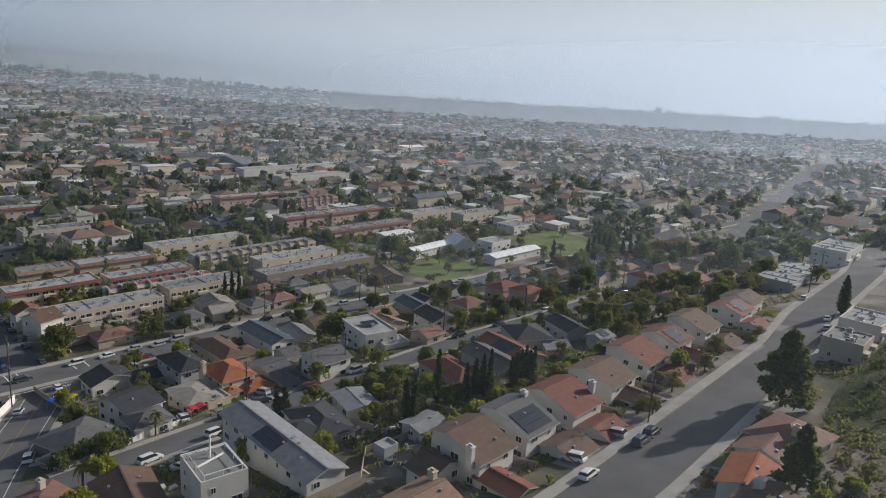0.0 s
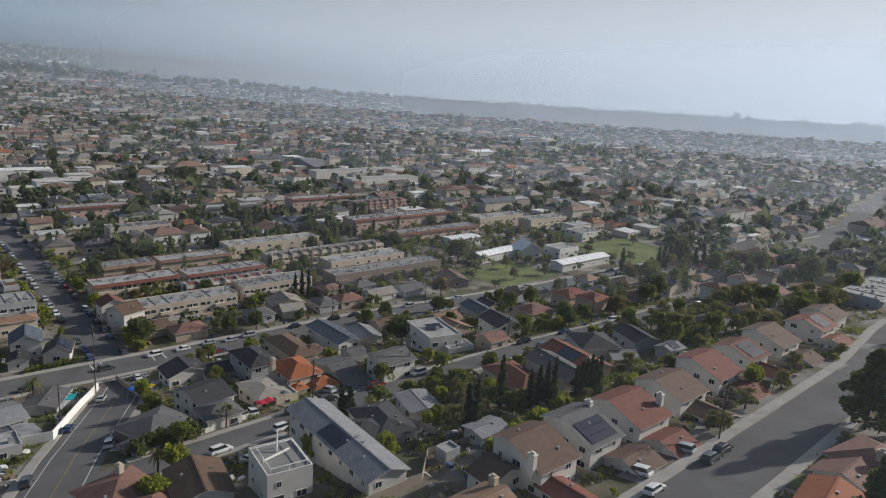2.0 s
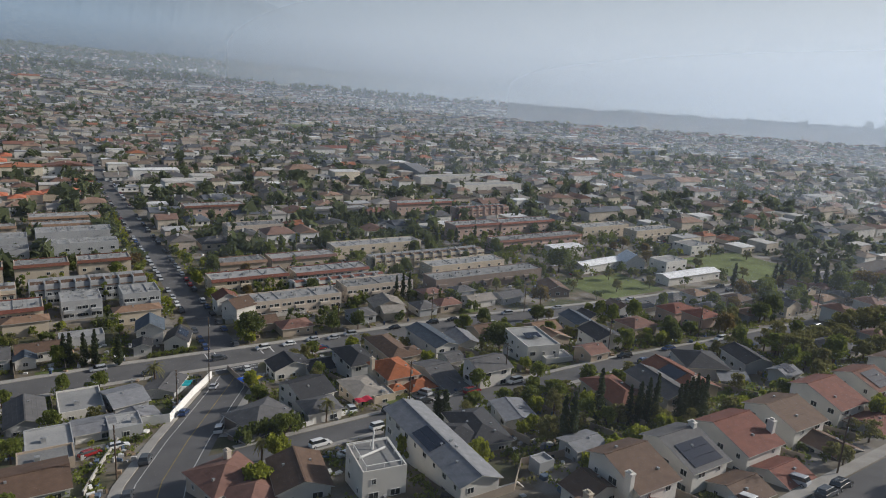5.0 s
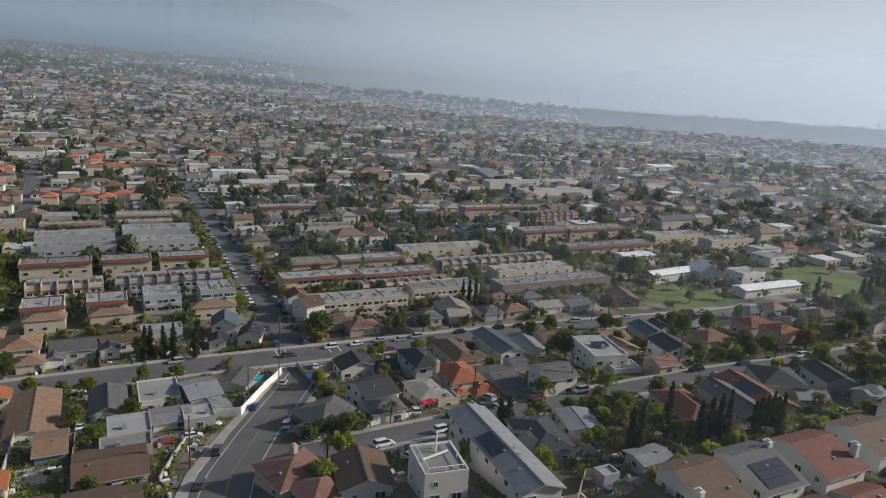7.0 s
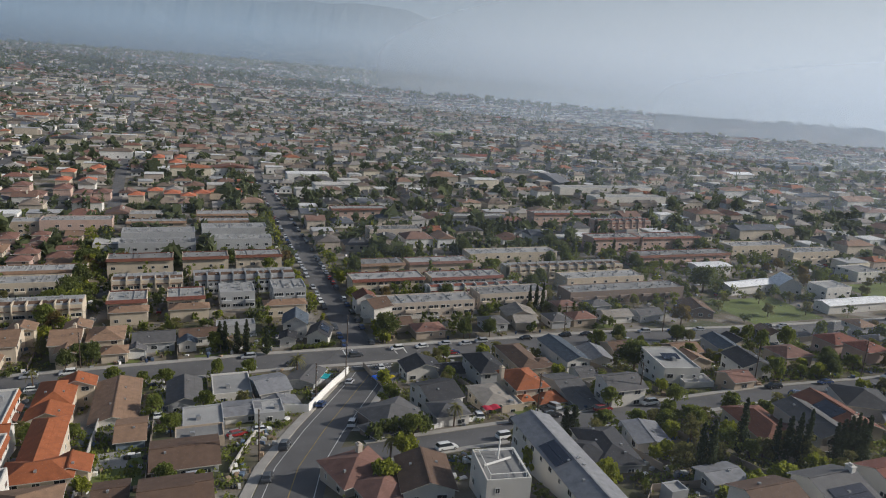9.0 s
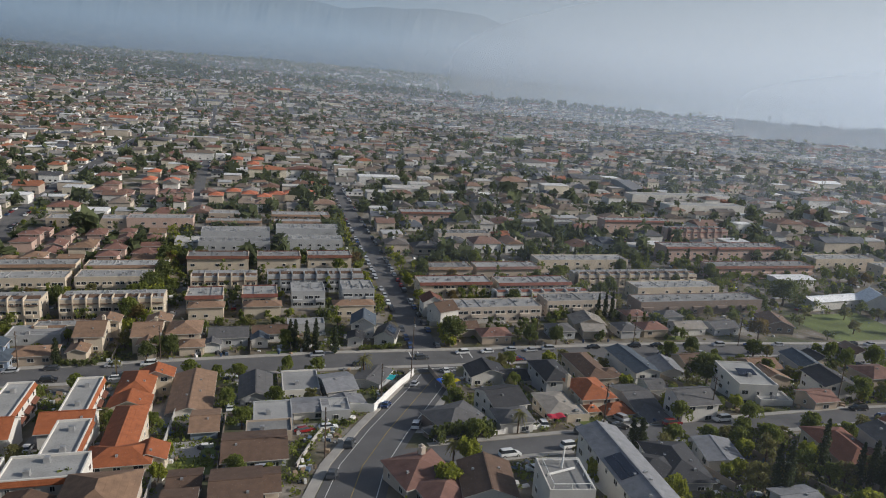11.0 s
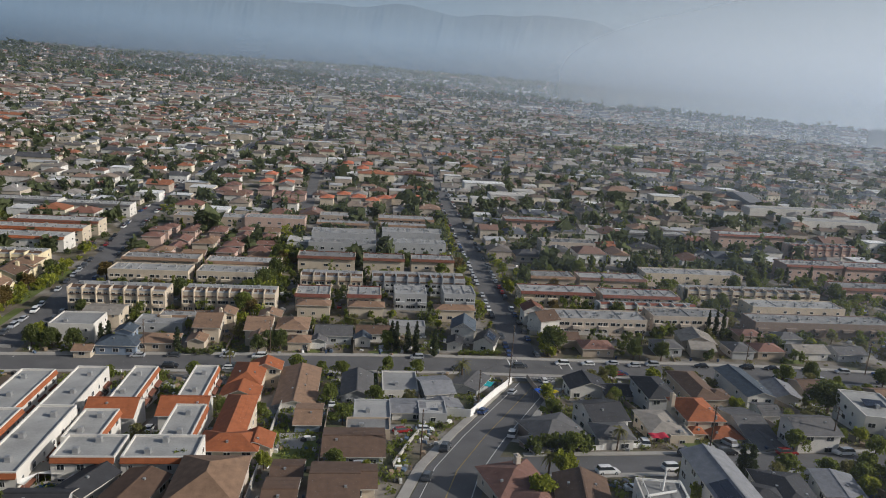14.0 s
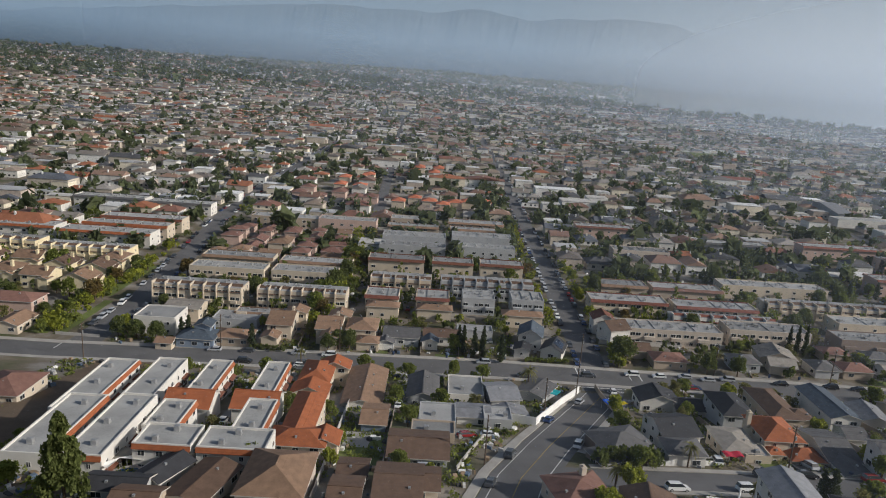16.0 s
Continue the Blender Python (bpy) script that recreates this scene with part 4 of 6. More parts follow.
house(-104, 157, 12, 14, 3.0, "hip", "cream", "rose", group=FRONT)

# ---- south side of the main street, west of the curve ----
WEST = "houses west of the curve"
house(-17, 175, 24, 11, 3.0, "gable", "white", "tan", rz=90, group=WEST, label="white bungalow with a wide tan shingle roof", vents=3, slope=0.28)
house(-12, 150, 6.5, 11, 2.9, "gable", "blue", "tan", group=WEST, slope=0.22, label="small blue back house with a tan roof")
house(-1, 131, 13, 12, 2.9, "gable", "grey", "brown", group=WEST, slope=0.25, label="long grey bungalow with a faded brown roof")
house(2, 143, 10, 6, 2.6, "flat", "tan", "tan", group=WEST)
house(-1, 177, 15, 9, 3.2, "gable", "grey", "grey", rz=90, group=WEST, slope=0.4)
house(3, 154, 9, 10, 2.8, "flat", "grey", "grey", group=WEST)
house(11, 181, 10, 13, 3.0, "flat", "white", "grey", group=WEST)
house(12, 158, 9, 8, 2.8, "gable", "white", "lightgrey", group=WEST, slope=0.15)
house(21, 178, 9, 12, 3.0, "gable", "grey", "lightgrey", rz=10, group=WEST, slope=0.25, extra=[(-1, -12, 6, 10, 2.8, "gable", 90, "lightgrey", {})])
house(32, 184, 11, 9, 3.0, "gable", "grey", "grey", rz=60, group=WEST, slope=0.2)
house(18, 156, 7, 7, 2.8, "flat", "grey", "grey", group=WEST)
house(-31, 179, 9, 15, 5.4, "hip", "cream", "orange", group=WEST, extra=[(4, 6, 6, 9, 5.2, "gable", 90, "orange", {}), (0, -11, 7, 10, 5.2, "gable", 90, "orange", {})], slope=0.42, vents=3, label="two-storey cream townhouse with bright orange tile roof")
house(-27, 138, 7, 24, 5.4, "hip", "cream", "orange", group=WEST, extra=[(1, -9, 12, 8, 5.4, "hip", 0, "orange", {}), (6, -8, 6, 7, 5.0, "gable", 90, "orange", {})], slope=0.42, vents=3, label="two-storey cream townhouse with orange tile hip roofs")
house(-25.5, 108, 12, 15, 4.4, "hip", "beige", "tan", group=WEST, slope=0.4, label="large house with a broad brown tile hip roof", vents=2)
house(-13, 116, 6, 7, 2.8, "gable", "tan", "brown", group=WEST, slope=0.2)
house(-13, 105, 6, 10, 2.8, "gable", "tan", "brown", group=WEST, slope=0.2)
house(-4, 110, 9, 13, 3.0, "gable", "cream", "brown", group=WEST, slope=0.25, extra=[(4, 2, 7, 8, 2.8, "gable", 0, "brown", {})])
house(-38, 106, 13, 8, 2.8, "gable", "cream", "brown", rz=75, group=WEST, slope=0.25)
house(-46.5, 110.5, 9, 6.5, 3.0, "gable", "grey", "dark", rz=65, group=WEST)
house(-52, 104, 11, 6, 2.6, "gable", "grey", "dark", group=WEST)
house(-46, 98, 8, 7, 2.8, "gable", "tan", "brown", group=WEST)
patch("driveway", -24, 150, -19, 198, DRIVE, "long pale concrete driveway beside townhouses", "driveway", 0.055)
patch("driveway", -9, 165, -5, 198, DRIVE, "pale concrete driveway with parked cars", "driveway", 0.055)
patch("driveway", -49, 130, -45, 196, DRIVE, "concrete court between townhouses", "driveway", 0.055)
patch("driveway", 5, 143, 16, 151, DRIVE, "paved yard beside the curve", "driveway", 0.055)
patch("lawn", -18, 124, -9, 142, GRASS, "patchy green back yard lawn", "lawn", 0.055)
patch("terrace", -18, 134, -12, 144, CONCRETE, "square pink paved terrace in a yard", "terrace", 0.07)
patch("lawn", 76, 133.5, 80, 140, GRASS, "green front lawn beside a driveway", "lawn", 0.06)
patch("lawn", 79, 134, 84, 142, GRASS, "green front lawn beside a driveway", "lawn", 0.06)
patch("driveway", 86, 133, 92, 142, DRIVE, "pale concrete driveway in front of a garage", "driveway", 0.06)
patch("lawn", 140, 80, 158, 94, GRASS, "green back yard lawn on the slope", "lawn", 0.06)


def townhouse(x, y, w, d, h, edge, label):
    """Flat white-roofed townhouse range with parapets, and a clay tile mansard along one side or end."""
    root = thing("townhouse", pose(x, y, rise(x, y)), label, "townhouse", "white townhouses of the court")
    take(x, y, w, d)
    wm, rm = stucco(COLOURS["white"]), tile(ROOFS["orange"])
    part("wall", one_box(-w / 2, -d / 2, -3, w / 2, d / 2, h), wm, root)
    part("roof", one_box(-w / 2 + 0.3, -d / 2 + 0.3, h, w / 2 - 0.3, d / 2 - 0.3, h + 0.1), WHITEROOF, root)
    for q in ((-w / 2, -d / 2, w / 2, -d / 2 + 0.29), (-w / 2, d / 2 - 0.29, w / 2, d / 2), (-w / 2, -d / 2 + 0.29, -w / 2 + 0.29, d / 2 - 0.29), (w / 2 - 0.29, -d / 2 + 0.29, w / 2, d / 2 - 0.29)):
        part("parapet", one_box(q[0], q[1], h, q[2], q[3], h + 0.55), wm, root)
    for side in edge:
        bm = bmesh.new()
        n = d if side in "EW" else w
        ring = [(0.0, h + 0.3), (0.5, h - 0.55), (0.5, h - 0.65), (0.02, h - 0.4)]
        a, b = [], []
        for p, z in ring:
            for lst, u in ((a, -n / 2), (b, n / 2)):
                lst.append(bm.verts.new({"E": (w / 2 + p, u, z), "W": (-w / 2 - p, u, z), "S": (u, -d / 2 - p, z)}[side]))
        bm.faces.new(a), bm.faces.new(b)
        for i in range(4):
            bm.faces.new((a[i], a[(i + 1) % 4], b[(i + 1) % 4], b[i]))
        bmesh.ops.recalc_face_normals(bm, faces=bm.faces)
        part("tile_edge", bm, rm, root, "orange clay tile mansard edge")
    if d > 18:
        for k in range(int(d / 5)):
            u = -d / 2 + (k + 0.5) * d / int(d / 5)
            part("garage_door", one_box(w / 2 - 0.05, u - 1.6, 0.05, w / 2 + 0.06, u + 1.6, 2.3), GARAGEWOOD, root, "dark brown garage door")
            bm = bmesh.new()
            v = box(bm, w / 2 + 0.005, u - 1.9, 2.5, w / 2 + 1.0, u + 1.9, 2.62)
            for q in (v[0], v[3], v[4], v[7]):
                q.co.z += 0.6
            part("awning", bm, tile(ROOFS["rust"]), root, "rust red tile awning over a garage door")
    rnd = random.Random(int(x * 5 + y))
    for fl in (0.9, 3.8):
        for i in range(int(d / 4)):
            add_window(root, rnd.choice(((1.4, 1.2), (0.9, 1.1))), w / 2 + 0.01, -d / 2 + (i + 0.5) * 4, fl, 90)
        for i in range(int(w / 3.4)):
            add_window(root, rnd.choice(((1.4, 1.2), (0.9, 1.1))), -w / 2 + (i + 0.5) * 3.4, -d / 2 - 0.01, fl, 0)
    for k in range(max(2, int(d / 8))):
        v = new("air_conditioner", UNIT)
        v.parent, v.matrix_local = root, pose(rnd.uniform(-0.2, 0.2) * w, -d / 2 + (k + 0.5) * d / max(2, int(d / 8)), h + 0.1)
    return root


RANGE = "white flat-roofed townhouse range with orange tile edges"
SOIL = mat("bare_soil", (0.13, 0.095, 0.065), 0.95, var=0.4, scale=0.4, bump=0.6, bscale=2.5, coord="World")
patch("vacant_lot", -101, 112, -84.5, 196, SOIL, "vacant lot of bare brown soil beside townhouses", "lot", 0.05)
take(-92.5, 154, 14, 80)
townhouse(-79, 151, 8, 28, 6.2, "E", RANGE)
townhouse(-67.5, 154, 7.5, 29, 6.2, "", "white flat-roofed townhouse range with low parapets")
townhouse(-72, 122, 8, 24, 6.2, "E", RANGE)
townhouse(-62, 123.5, 7.5, 25, 6.2, "S", RANGE)
townhouse(-56, 163, 6, 20, 6.2, "E", RANGE)
townhouse(-41, 165, 6, 20, 6.2, "E", RANGE)
townhouse(-54, 132, 7, 12, 6.0, "E", RANGE)
townhouse(-36.5, 133, 6.5, 16, 6.0, "E", RANGE)
townhouse(-49, 119, 11, 8, 6.0, "S", RANGE)
townhouse(-36, 119, 13, 8, 6.0, "S", RANGE)
for x, y in ((-55, 147.5), (-40, 149.5)):
    house(x, y, 11, 10, 4.9, "gable", "white", "orange", group="white townhouses of the court", label="townhouse wing with a bright orange clay tile roof", slope=0.5, win=False, vents=1)

# ---- apartment blocks to the north ----
for args in ((-20, 262, 13, 12, 6.5, "white", "cream", "red", 3), (0, 263, 13, 12, 6.5, "white", "cream", "red", 3), (18.5, 266, 13, 12, 6.5, "flat", "grey", "brown", 3), (38.5, 268, 13, 12, 6.5, "flat", "grey", "brown", 3),
             (-18, 313, 26, 10, 8, "parapet", "cream", "rust", 5), (8.5, 313, 19, 10, 8, "parapet", "cream", "rust", 4), (31.5, 314, 20, 10, 8, "parapet", "cream", "rust", 4),
             (-12, 364, 34, 12, 8, "flat", "grey", "brown", 7), (25, 372, 33, 12, 8, "flat", "grey", "brown", 7), (-12, 345, 34, 10, 7, "flat", "grey", "brown", 7), (25, 350, 33, 10, 7, "flat", "grey", "brown", 7),
             (-15, 420, 28, 12, 6, "flat", "tan", "brown", 6), (24, 419, 34, 12, 6, "parapet", "tan", "tan", 6), (-14, 398, 30, 9, 6, "parapet", "tan", "tan", 6), (24, 398, 32, 9, 6, "parapet", "tan", "tan", 6),
             (23, 285, 40, 11, 7.5, "stepped", "grey", "brown", 8), (-14, 285, 26, 11, 7, "stepped", "cream", "brown", 5),
             (-90, 254, 34, 11, 8.5, "stepped", "cream", "brown", 7), (-50.5, 256, 34, 11, 8, "stepped", "cream", "brown", 8), (-89, 287, 32, 11, 6.5, "flat", "cream", "rose", 6), (-56, 288, 28, 11, 6.5, "flat", "cream", "orange", 6), (-90, 306, 32, 10, 6.5, "parapet", "cream", "tan", 6), (-54, 304, 32, 10, 6.5, "parapet", "cream", "tan", 6),
             (-90, 402, 40, 12, 6, "flat", "tan", "brown", 7), (-53, 400, 34, 12, 7, "flat", "pink", "rust", 6), (-60, 240, 24, 6, 3.2, "parapet", "cream", "tan", 5),
             (82, 276, 32, 11, 6, "parapet", "cream", "red", 6), (118, 274, 34, 11, 6, "parapet", "cream", "red", 6), (88, 243, 40, 11, 6, "flat", "beige", "tan", 8), (128, 248, 31, 11, 6.2, "flat", "beige", "red", 6), (116, 259, 42, 7, 6.0, "stepped", "white", "red", 8),
             (184, 264, 42, 11, 6, "flat", "cream", "brown", 7), (184, 246, 60, 11, 5.5, "flat", "brownwall", "brown", 10), (160, 285, 32, 10, 6, "stepped", "cream", "brown", 6), (192, 285, 32, 10, 6, "stepped", "cream", "brown", 6), (160, 312, 50, 11, 6, "flat", "cream", "brown", 8), (116, 303, 32, 10, 5, "parapet", "tan", "rose", 5), (87, 303, 21, 10, 5, "parapet", "tan", "tan", 4),
             (106, 428, 36, 11, 7, "parapet", "pink", "rust", 6), (113, 369, 31, 11, 6.5, "flat", "beige", "brown", 6), (180, 410, 43, 10, 5, "white", "grey", "grey", 6), (244, 404, 48, 11, 8, "parapet", "pink", "red", 9), (274, 378, 42, 11, 8, "stepped", "pink", "red", 8), (236, 332, 32, 12, 8, "parapet", "pink", "red", 6), (274, 331, 42, 12, 8, "parapet", "pink", "red", 8), (256, 296, 62, 11, 6.5, "parapet", "pink", "rust", 9), (320, 308, 40, 11, 7, "flat", "cream", "tan", 7), (346, 290, 36, 11, 7, "flat", "cream", "tan", 6),
             (-160, 306, 40, 12, 6.5, "stepped", "yellow", "brown", 7), (-205, 312, 40, 12, 6.5, "stepped", "yellow", "brown", 7), (-165, 336, 46, 13, 7, "white", "white", "orange", 8), (-215, 340, 46, 13, 7, "white", "white", "orange", 8), (-163, 354, 44, 11, 7, "white", "cream", "orange", 8), (-162, 372, 44, 12, 7, "parapet", "cream", "rust", 8), (-160, 420, 40, 12, 7, "white", "white", "grey", 8), (-205, 425, 44, 12, 7, "white", "white", "grey", 8)):
    row_block(*args)
house(68, 240, 9, 10, 6, "gable", "white", "brown", rz=20, group="gabled end flats", slope=0.5)
house(66, 250, 8, 9, 6, "gable", "white", "rust", rz=90, group="gabled end flats", slope=0.5)
# units with red tiled mansards in front of the blocks
for x, y, w in ((-19, 252, 13), (1, 252, 14), (35, 251, 16)):
    house(x, y, w, 7, 4.8, "hip", "cream", "tan", group="tiled front units")

# ---- the school ----
SCHOOL = "school buildings"
house(262, 278, 22, 10, 4.5, "gable", "white", "whitemetal", slope=0.12, group=SCHOOL, label="white school hall with a low pale roof")
house(258, 246, 34, 9, 4, "gable", "white", "whitemetal", slope=0.25, group=SCHOOL, label="long school wing with a white sloped roof", rz=6)
house(277, 242, 12, 12, 4.5, "gable", "white", "whitemetal", slope=0.7, rz=70, group=SCHOOL, label="school pavilion with a steep white gable roof")
house(290, 228, 16, 11, 7, "flat", "white", "pale", group=SCHOOL, label="two-storey white school block with a flat roof")
house(288, 213, 40, 9, 4, "gable", "white", "whitemetal", slope=0.25, group=SCHOOL, label="long white school wing beside the street")
house(345, 256, 18, 14, 5, "flat", "white", "grey", group=SCHOOL, label="large shelter roof beside the school field")
patch("field", 318, 196, 372, 246, GRASS, "wide green school playing field", "field", 0.05)
patch("field", 222, 205, 262, 236, GRASS, "green school lawn with young trees", "field", 0.05)
take(345, 221, 50, 46)
take(240, 222, 32, 26)
patch("car_park", 322, 262, 378, 282, ASPHALT, "asphalt car park full of cars", "car park", 0.05)

# ---- infill of the streets farther off ----
rng = random.Random(11)


def infill(x0, x1, y0, y1, sx, sy, walls, tops, group):
    y = y0
    while y < y1:
        x = x0
        while x < x1:
            px, py = x + rng.uniform(-1.5, 1.5), y + rng.uniform(-2, 2)
            w, d = rng.uniform(9, 12.5), rng.uniform(8, 11)
            if is_free(px, py, 6.3):
                w, d = w * 0.92, d * 0.92
                house(px, py, w, d, rng.choice((3.0, 3.2, 5.0)), rng.choice(("gable", "hip", "hip")), rng.choice(walls), rng.choice(tops), rz=rng.choice((0, 90, 0, 90)), group=group, vents=1)
            x += sx
        y += sy


infill(186, 330, 142, 185, 16, 19, ("tan", "grey", "white", "cream"), ("grey", "brown", "dark", "rose", "tan"), "houses beside the school")
infill(180, 330, 98, 122, 24, 22, ("tan", "grey", "white"), ("grey", "brown", "rose"), "houses beside the wood")
infill(-108, -45, 325, 395, 14, 14, ("pink", "cream"), ("rose", "tan", "rose"), "pink tiled houses")
YELLOW = "pale yellow houses along the avenue"
for x, y, w, d, e, form, top, rz in ((-141, 262, 11, 12, 5.6, "gable", "tan", 90), (-142, 278, 11, 12, 5.6, "gable", "brown", 90), (-142, 294, 11, 11, 5.6, "hip", "tan", 0), (-158, 264, 12, 11, 5.6, "gable", "tan", 0), (-158, 280, 12, 11, 5.6, "gable", "brown", 90),
                                     (-174, 268, 12, 12, 5.6, "hip", "tan", 0), (-175, 287, 12, 11, 5.6, "gable", "tan", 0), (-192, 284, 12, 12, 5.6, "gable", "brown", 90), (-191, 268, 11, 11, 5.6, "hip", "tan", 0)):
    house(x, y, w, d, e, form, "yellow", top, rz=rz, group=YELLOW, label="pale yellow two-storey house with a tiled roof", slope=0.42, chimney=(w * 0.3, -d * 0.2), extra=((w * 0.32, -d * 0.42, 4.2, 4.5, 4.6, "gable", 90, top, {}),))
house(-150, 233, 19, 11, 5.6, "hip", "pink", "rose", group=YELLOW, label="wide pink two-storey house with a rose tile roof", slope=0.35)
house(-140, 207 + 10, 12, 9, 3.2, "gable", "cream", "tan", rz=90, group=YELLOW, label="cream bungalow with a tan roof beside the avenue")
infill(-240, -128, 222, 295, 16, 17, ("cream", "tan", "pink"), ("tan", "rose", "brown", "orange"), "houses west of the avenue")

for x0, y0, x1, y1 in ((-126, 214, -122.5, 250), (-131, 255, -126, 300), (-104, 214, -100, 232), (-128, 214, -140, 226), (330, 210, 332, 212), (2, 214.5, 12, 217), (150, 213, 158, 217), (-23, 214.5, -14, 217)):
    patch("lawn", min(x0, x1), y0, max(x0, x1), y1, GRASS, "green strip of lawn beside the pavement", "lawn", 0.06)

# ---- walls and fences ----
tagged(fence([(46, 191), (38, 177), (28, 157), (22, 158.5)], 2.3, WHITEWALL, "long white masonry wall beside the curving road", 0.25), category="wall")
fence([(16, 151), (11, 137), (7, 124)], 1.0, BLOCKWALL, "low block wall with planting beside the road", 0.3)
fence([(-20.5, 196), (-20, 150), (-19, 104)], 1.8, BLOCKWALL, "pale block wall between two properties", 0.2)
fence([(52, 134), (66, 136.2)], 1.2, WHITEWALL, "low white front fence along the pavement")
fence([(56, 80), (70, 80), (78, 88), (100, 84)], 1.6, None, "grey board fence along the slope")
fence([(-110, 213.5), (-125, 214)], 1.0, BLOCKWALL, "low wall at the street corner", 0.25)
fence([(-85, 210.5), (-70, 210.8)], 1.1, WHITEWALL, "white picket fence before a blue house")
fence([(62, 236), (140, 240)], 1.7, BLOCKWALL, "pale block wall behind a row of flats", 0.2)
for x in (90, 104, 120, 138, 156, 173.5, 193):
    fence([(x, 58), (x, 84)], 1.7, None)
for x, y0, y1 in ((70, 84, 118), (86, 95, 117), (102, 84, 117), (112, 88, 118), (132, 108, 119), (148, 85, 118), (52, 160, 196), (74, 160, 196), (90, 160, 196), (106, 140, 196), (121, 140, 196), (150, 165, 194), (165, 140, 190), (-8, 120, 160), (5, 160, 198), (16, 165, 198), (-18, 214, 238), (-3, 214, 238), (10, 214, 238), (-44, 214, 240)):
    fence([(x, y0), (x, y1)], 1.7, None)


# ---- trees ----
def bunch(name, pts, s=1.0, sz=None, group=""):
    for k, (x, y) in enumerate(pts):
        tree(name, x, y, s * (0.9 + 0.2 * ((k * 37) % 10) / 10), (sz or s) * (0.9 + 0.2 * ((k * 53) % 10) / 10), group)


bunch("cypress_tree", [(133, 238), (135.5, 237), (138, 236)], 1.0, 1.15, "trio of cypresses")
bunch("cypress_tree", [(90, 90), (91.5, 89), (106, 96)], 1.1, 1.2, "cypresses on the slope")
bunch("cypress_tree", [(110, 91), (112, 90), (114, 89.5), (116, 89)], 0.95, 1.0, "cypresses on the slope")
bunch("cypress_tree", [(120, 86), (121.4, 85.8), (122.8, 85.5), (124.2, 85.2), (125.6, 85), (127, 84.8)], 1.0, 0.95, "row of cypresses")
bunch("cypress_tree", [(76, 115), (77.5, 114)], 1.3, 0.9, "cypresses by the mid street")
bunch("cypress_tree", [(10, 221), (11.5, 219), (15, 216), (18, 216), (24, 213)], 1.2, 1.0, "cypresses by the cross street")
bunch("cypress_tree", [(321, 187), (322, 184.5), (323, 182), (324, 179.5), (325, 177), (312, 162), (316, 160), (318, 157), (298, 194)], 1.5, 1.2, "far cypresses")
bunch("cypress_tree", [(-84, 217), (-82, 218), (-59, 212.5)], 1.3, 0.8, "cypresses by the blue house")
bunch("cypress_tree", [(230, 44), (232, 45)], 1.5, 1.2, "cypresses by the hillside street")
bunch("cypress_tree", [(142 + 3.6 * k, 372 + 0.25 * k) for k in range(19)], 1.8, 0.85, "row of dark trees along a lane")
bunch("cypress_tree", [(118 + 14 * k, 318 + (k % 3)) for k in range(9)], 1.2, 0.9, "scattered cypresses")
tree("dark_tree", 131, 164, 1.55, 1.15)
tree("dark_tree", 66, 219, 1.4, 1.15)
tree("dark_tree", 232, 248, 1.9, 1.5)
tree("rust_tree", 188, 210, 1.3, 1.2)
tree("palm_tree", 30, 187, 1.1)
bunch("palm_tree", [(31, 117), (38, 119), (58, 134), (-40, 200), (-44, 307), (150, 292), (12, 301)], 0.75)
tree("pine_tree", -59, 100, 0.9, 1.15)
tree("pine_tree", 142, 34.5, 1.4, 1.15)
tree("pine_tree", 104, 21, 0.8, 0.85)
bunch("dark_tree", [(-34, 213.5), (-31, 216), (-27, 215.5), (-104, 214), (-98, 214), (-91, 213), (148, 196), (172, 193), (104, 213.5), (94, 214)], 0.85)
bunch("bright_tree", [(52, 172), (33, 107), (41, 118), (129, 78), (100, 80), (92, 78), (-104, 220), (92, 193), (128, 74), (153, 61), (62, 104)], 1.1)
bunch("broadleaf_tree", [(-12, 194), (-6, 194), (-20, 198), (8, 197), (96, 116), (101, 113), (106, 118), (110, 115), (88, 118), (49, 156), (47, 131), (118, 130), (100, 133), (-33, 118), (-8, 168), (-4, 150), (4, 166), (17, 197)], 0.8)
bunch("olive_tree", [(228, 230), (236, 212), (247, 228), (256, 210), (322, 205), (330, 238), (346, 243), (362, 230), (365, 204)], 1.0, 1.0, "young trees on the school lawns")
bunch("dark_shrub", [(38 + 1.6 * k, 132.5 + 0.35 * k) for k in range(9)], 1.7, 1.8, "dark hedge at the street corner")
bunch("shrub", [(33 + 1.7 * k, 215.2 + 0.1 * k) for k in range(9)], 1.0, 0.9, "clipped hedge by the pavement")
bunch("dark_shrub", [(-59 + 1.7 * k, 211.5) for k in range(7)], 1.0, 0.9, "clipped hedge by the pavement")
trng = random.Random(21)


def scatter(x0, x1, y0, y1, n, kinds, lo=0.6, hi=1.1, r=1.6):
    """Garden trees and shrubs where no house or road stands."""
    put = 0
    for _ in range(n * 6):
        if put >= n:
            break
        x, y = trng.uniform(x0, x1), trng.uniform(y0, y1)
        if is_free(x, y, r):
            s = trng.uniform(lo, hi)
            tree(trng.choice(kinds), x, y, s, s * trng.uniform(0.85, 1.2))
            put += 1


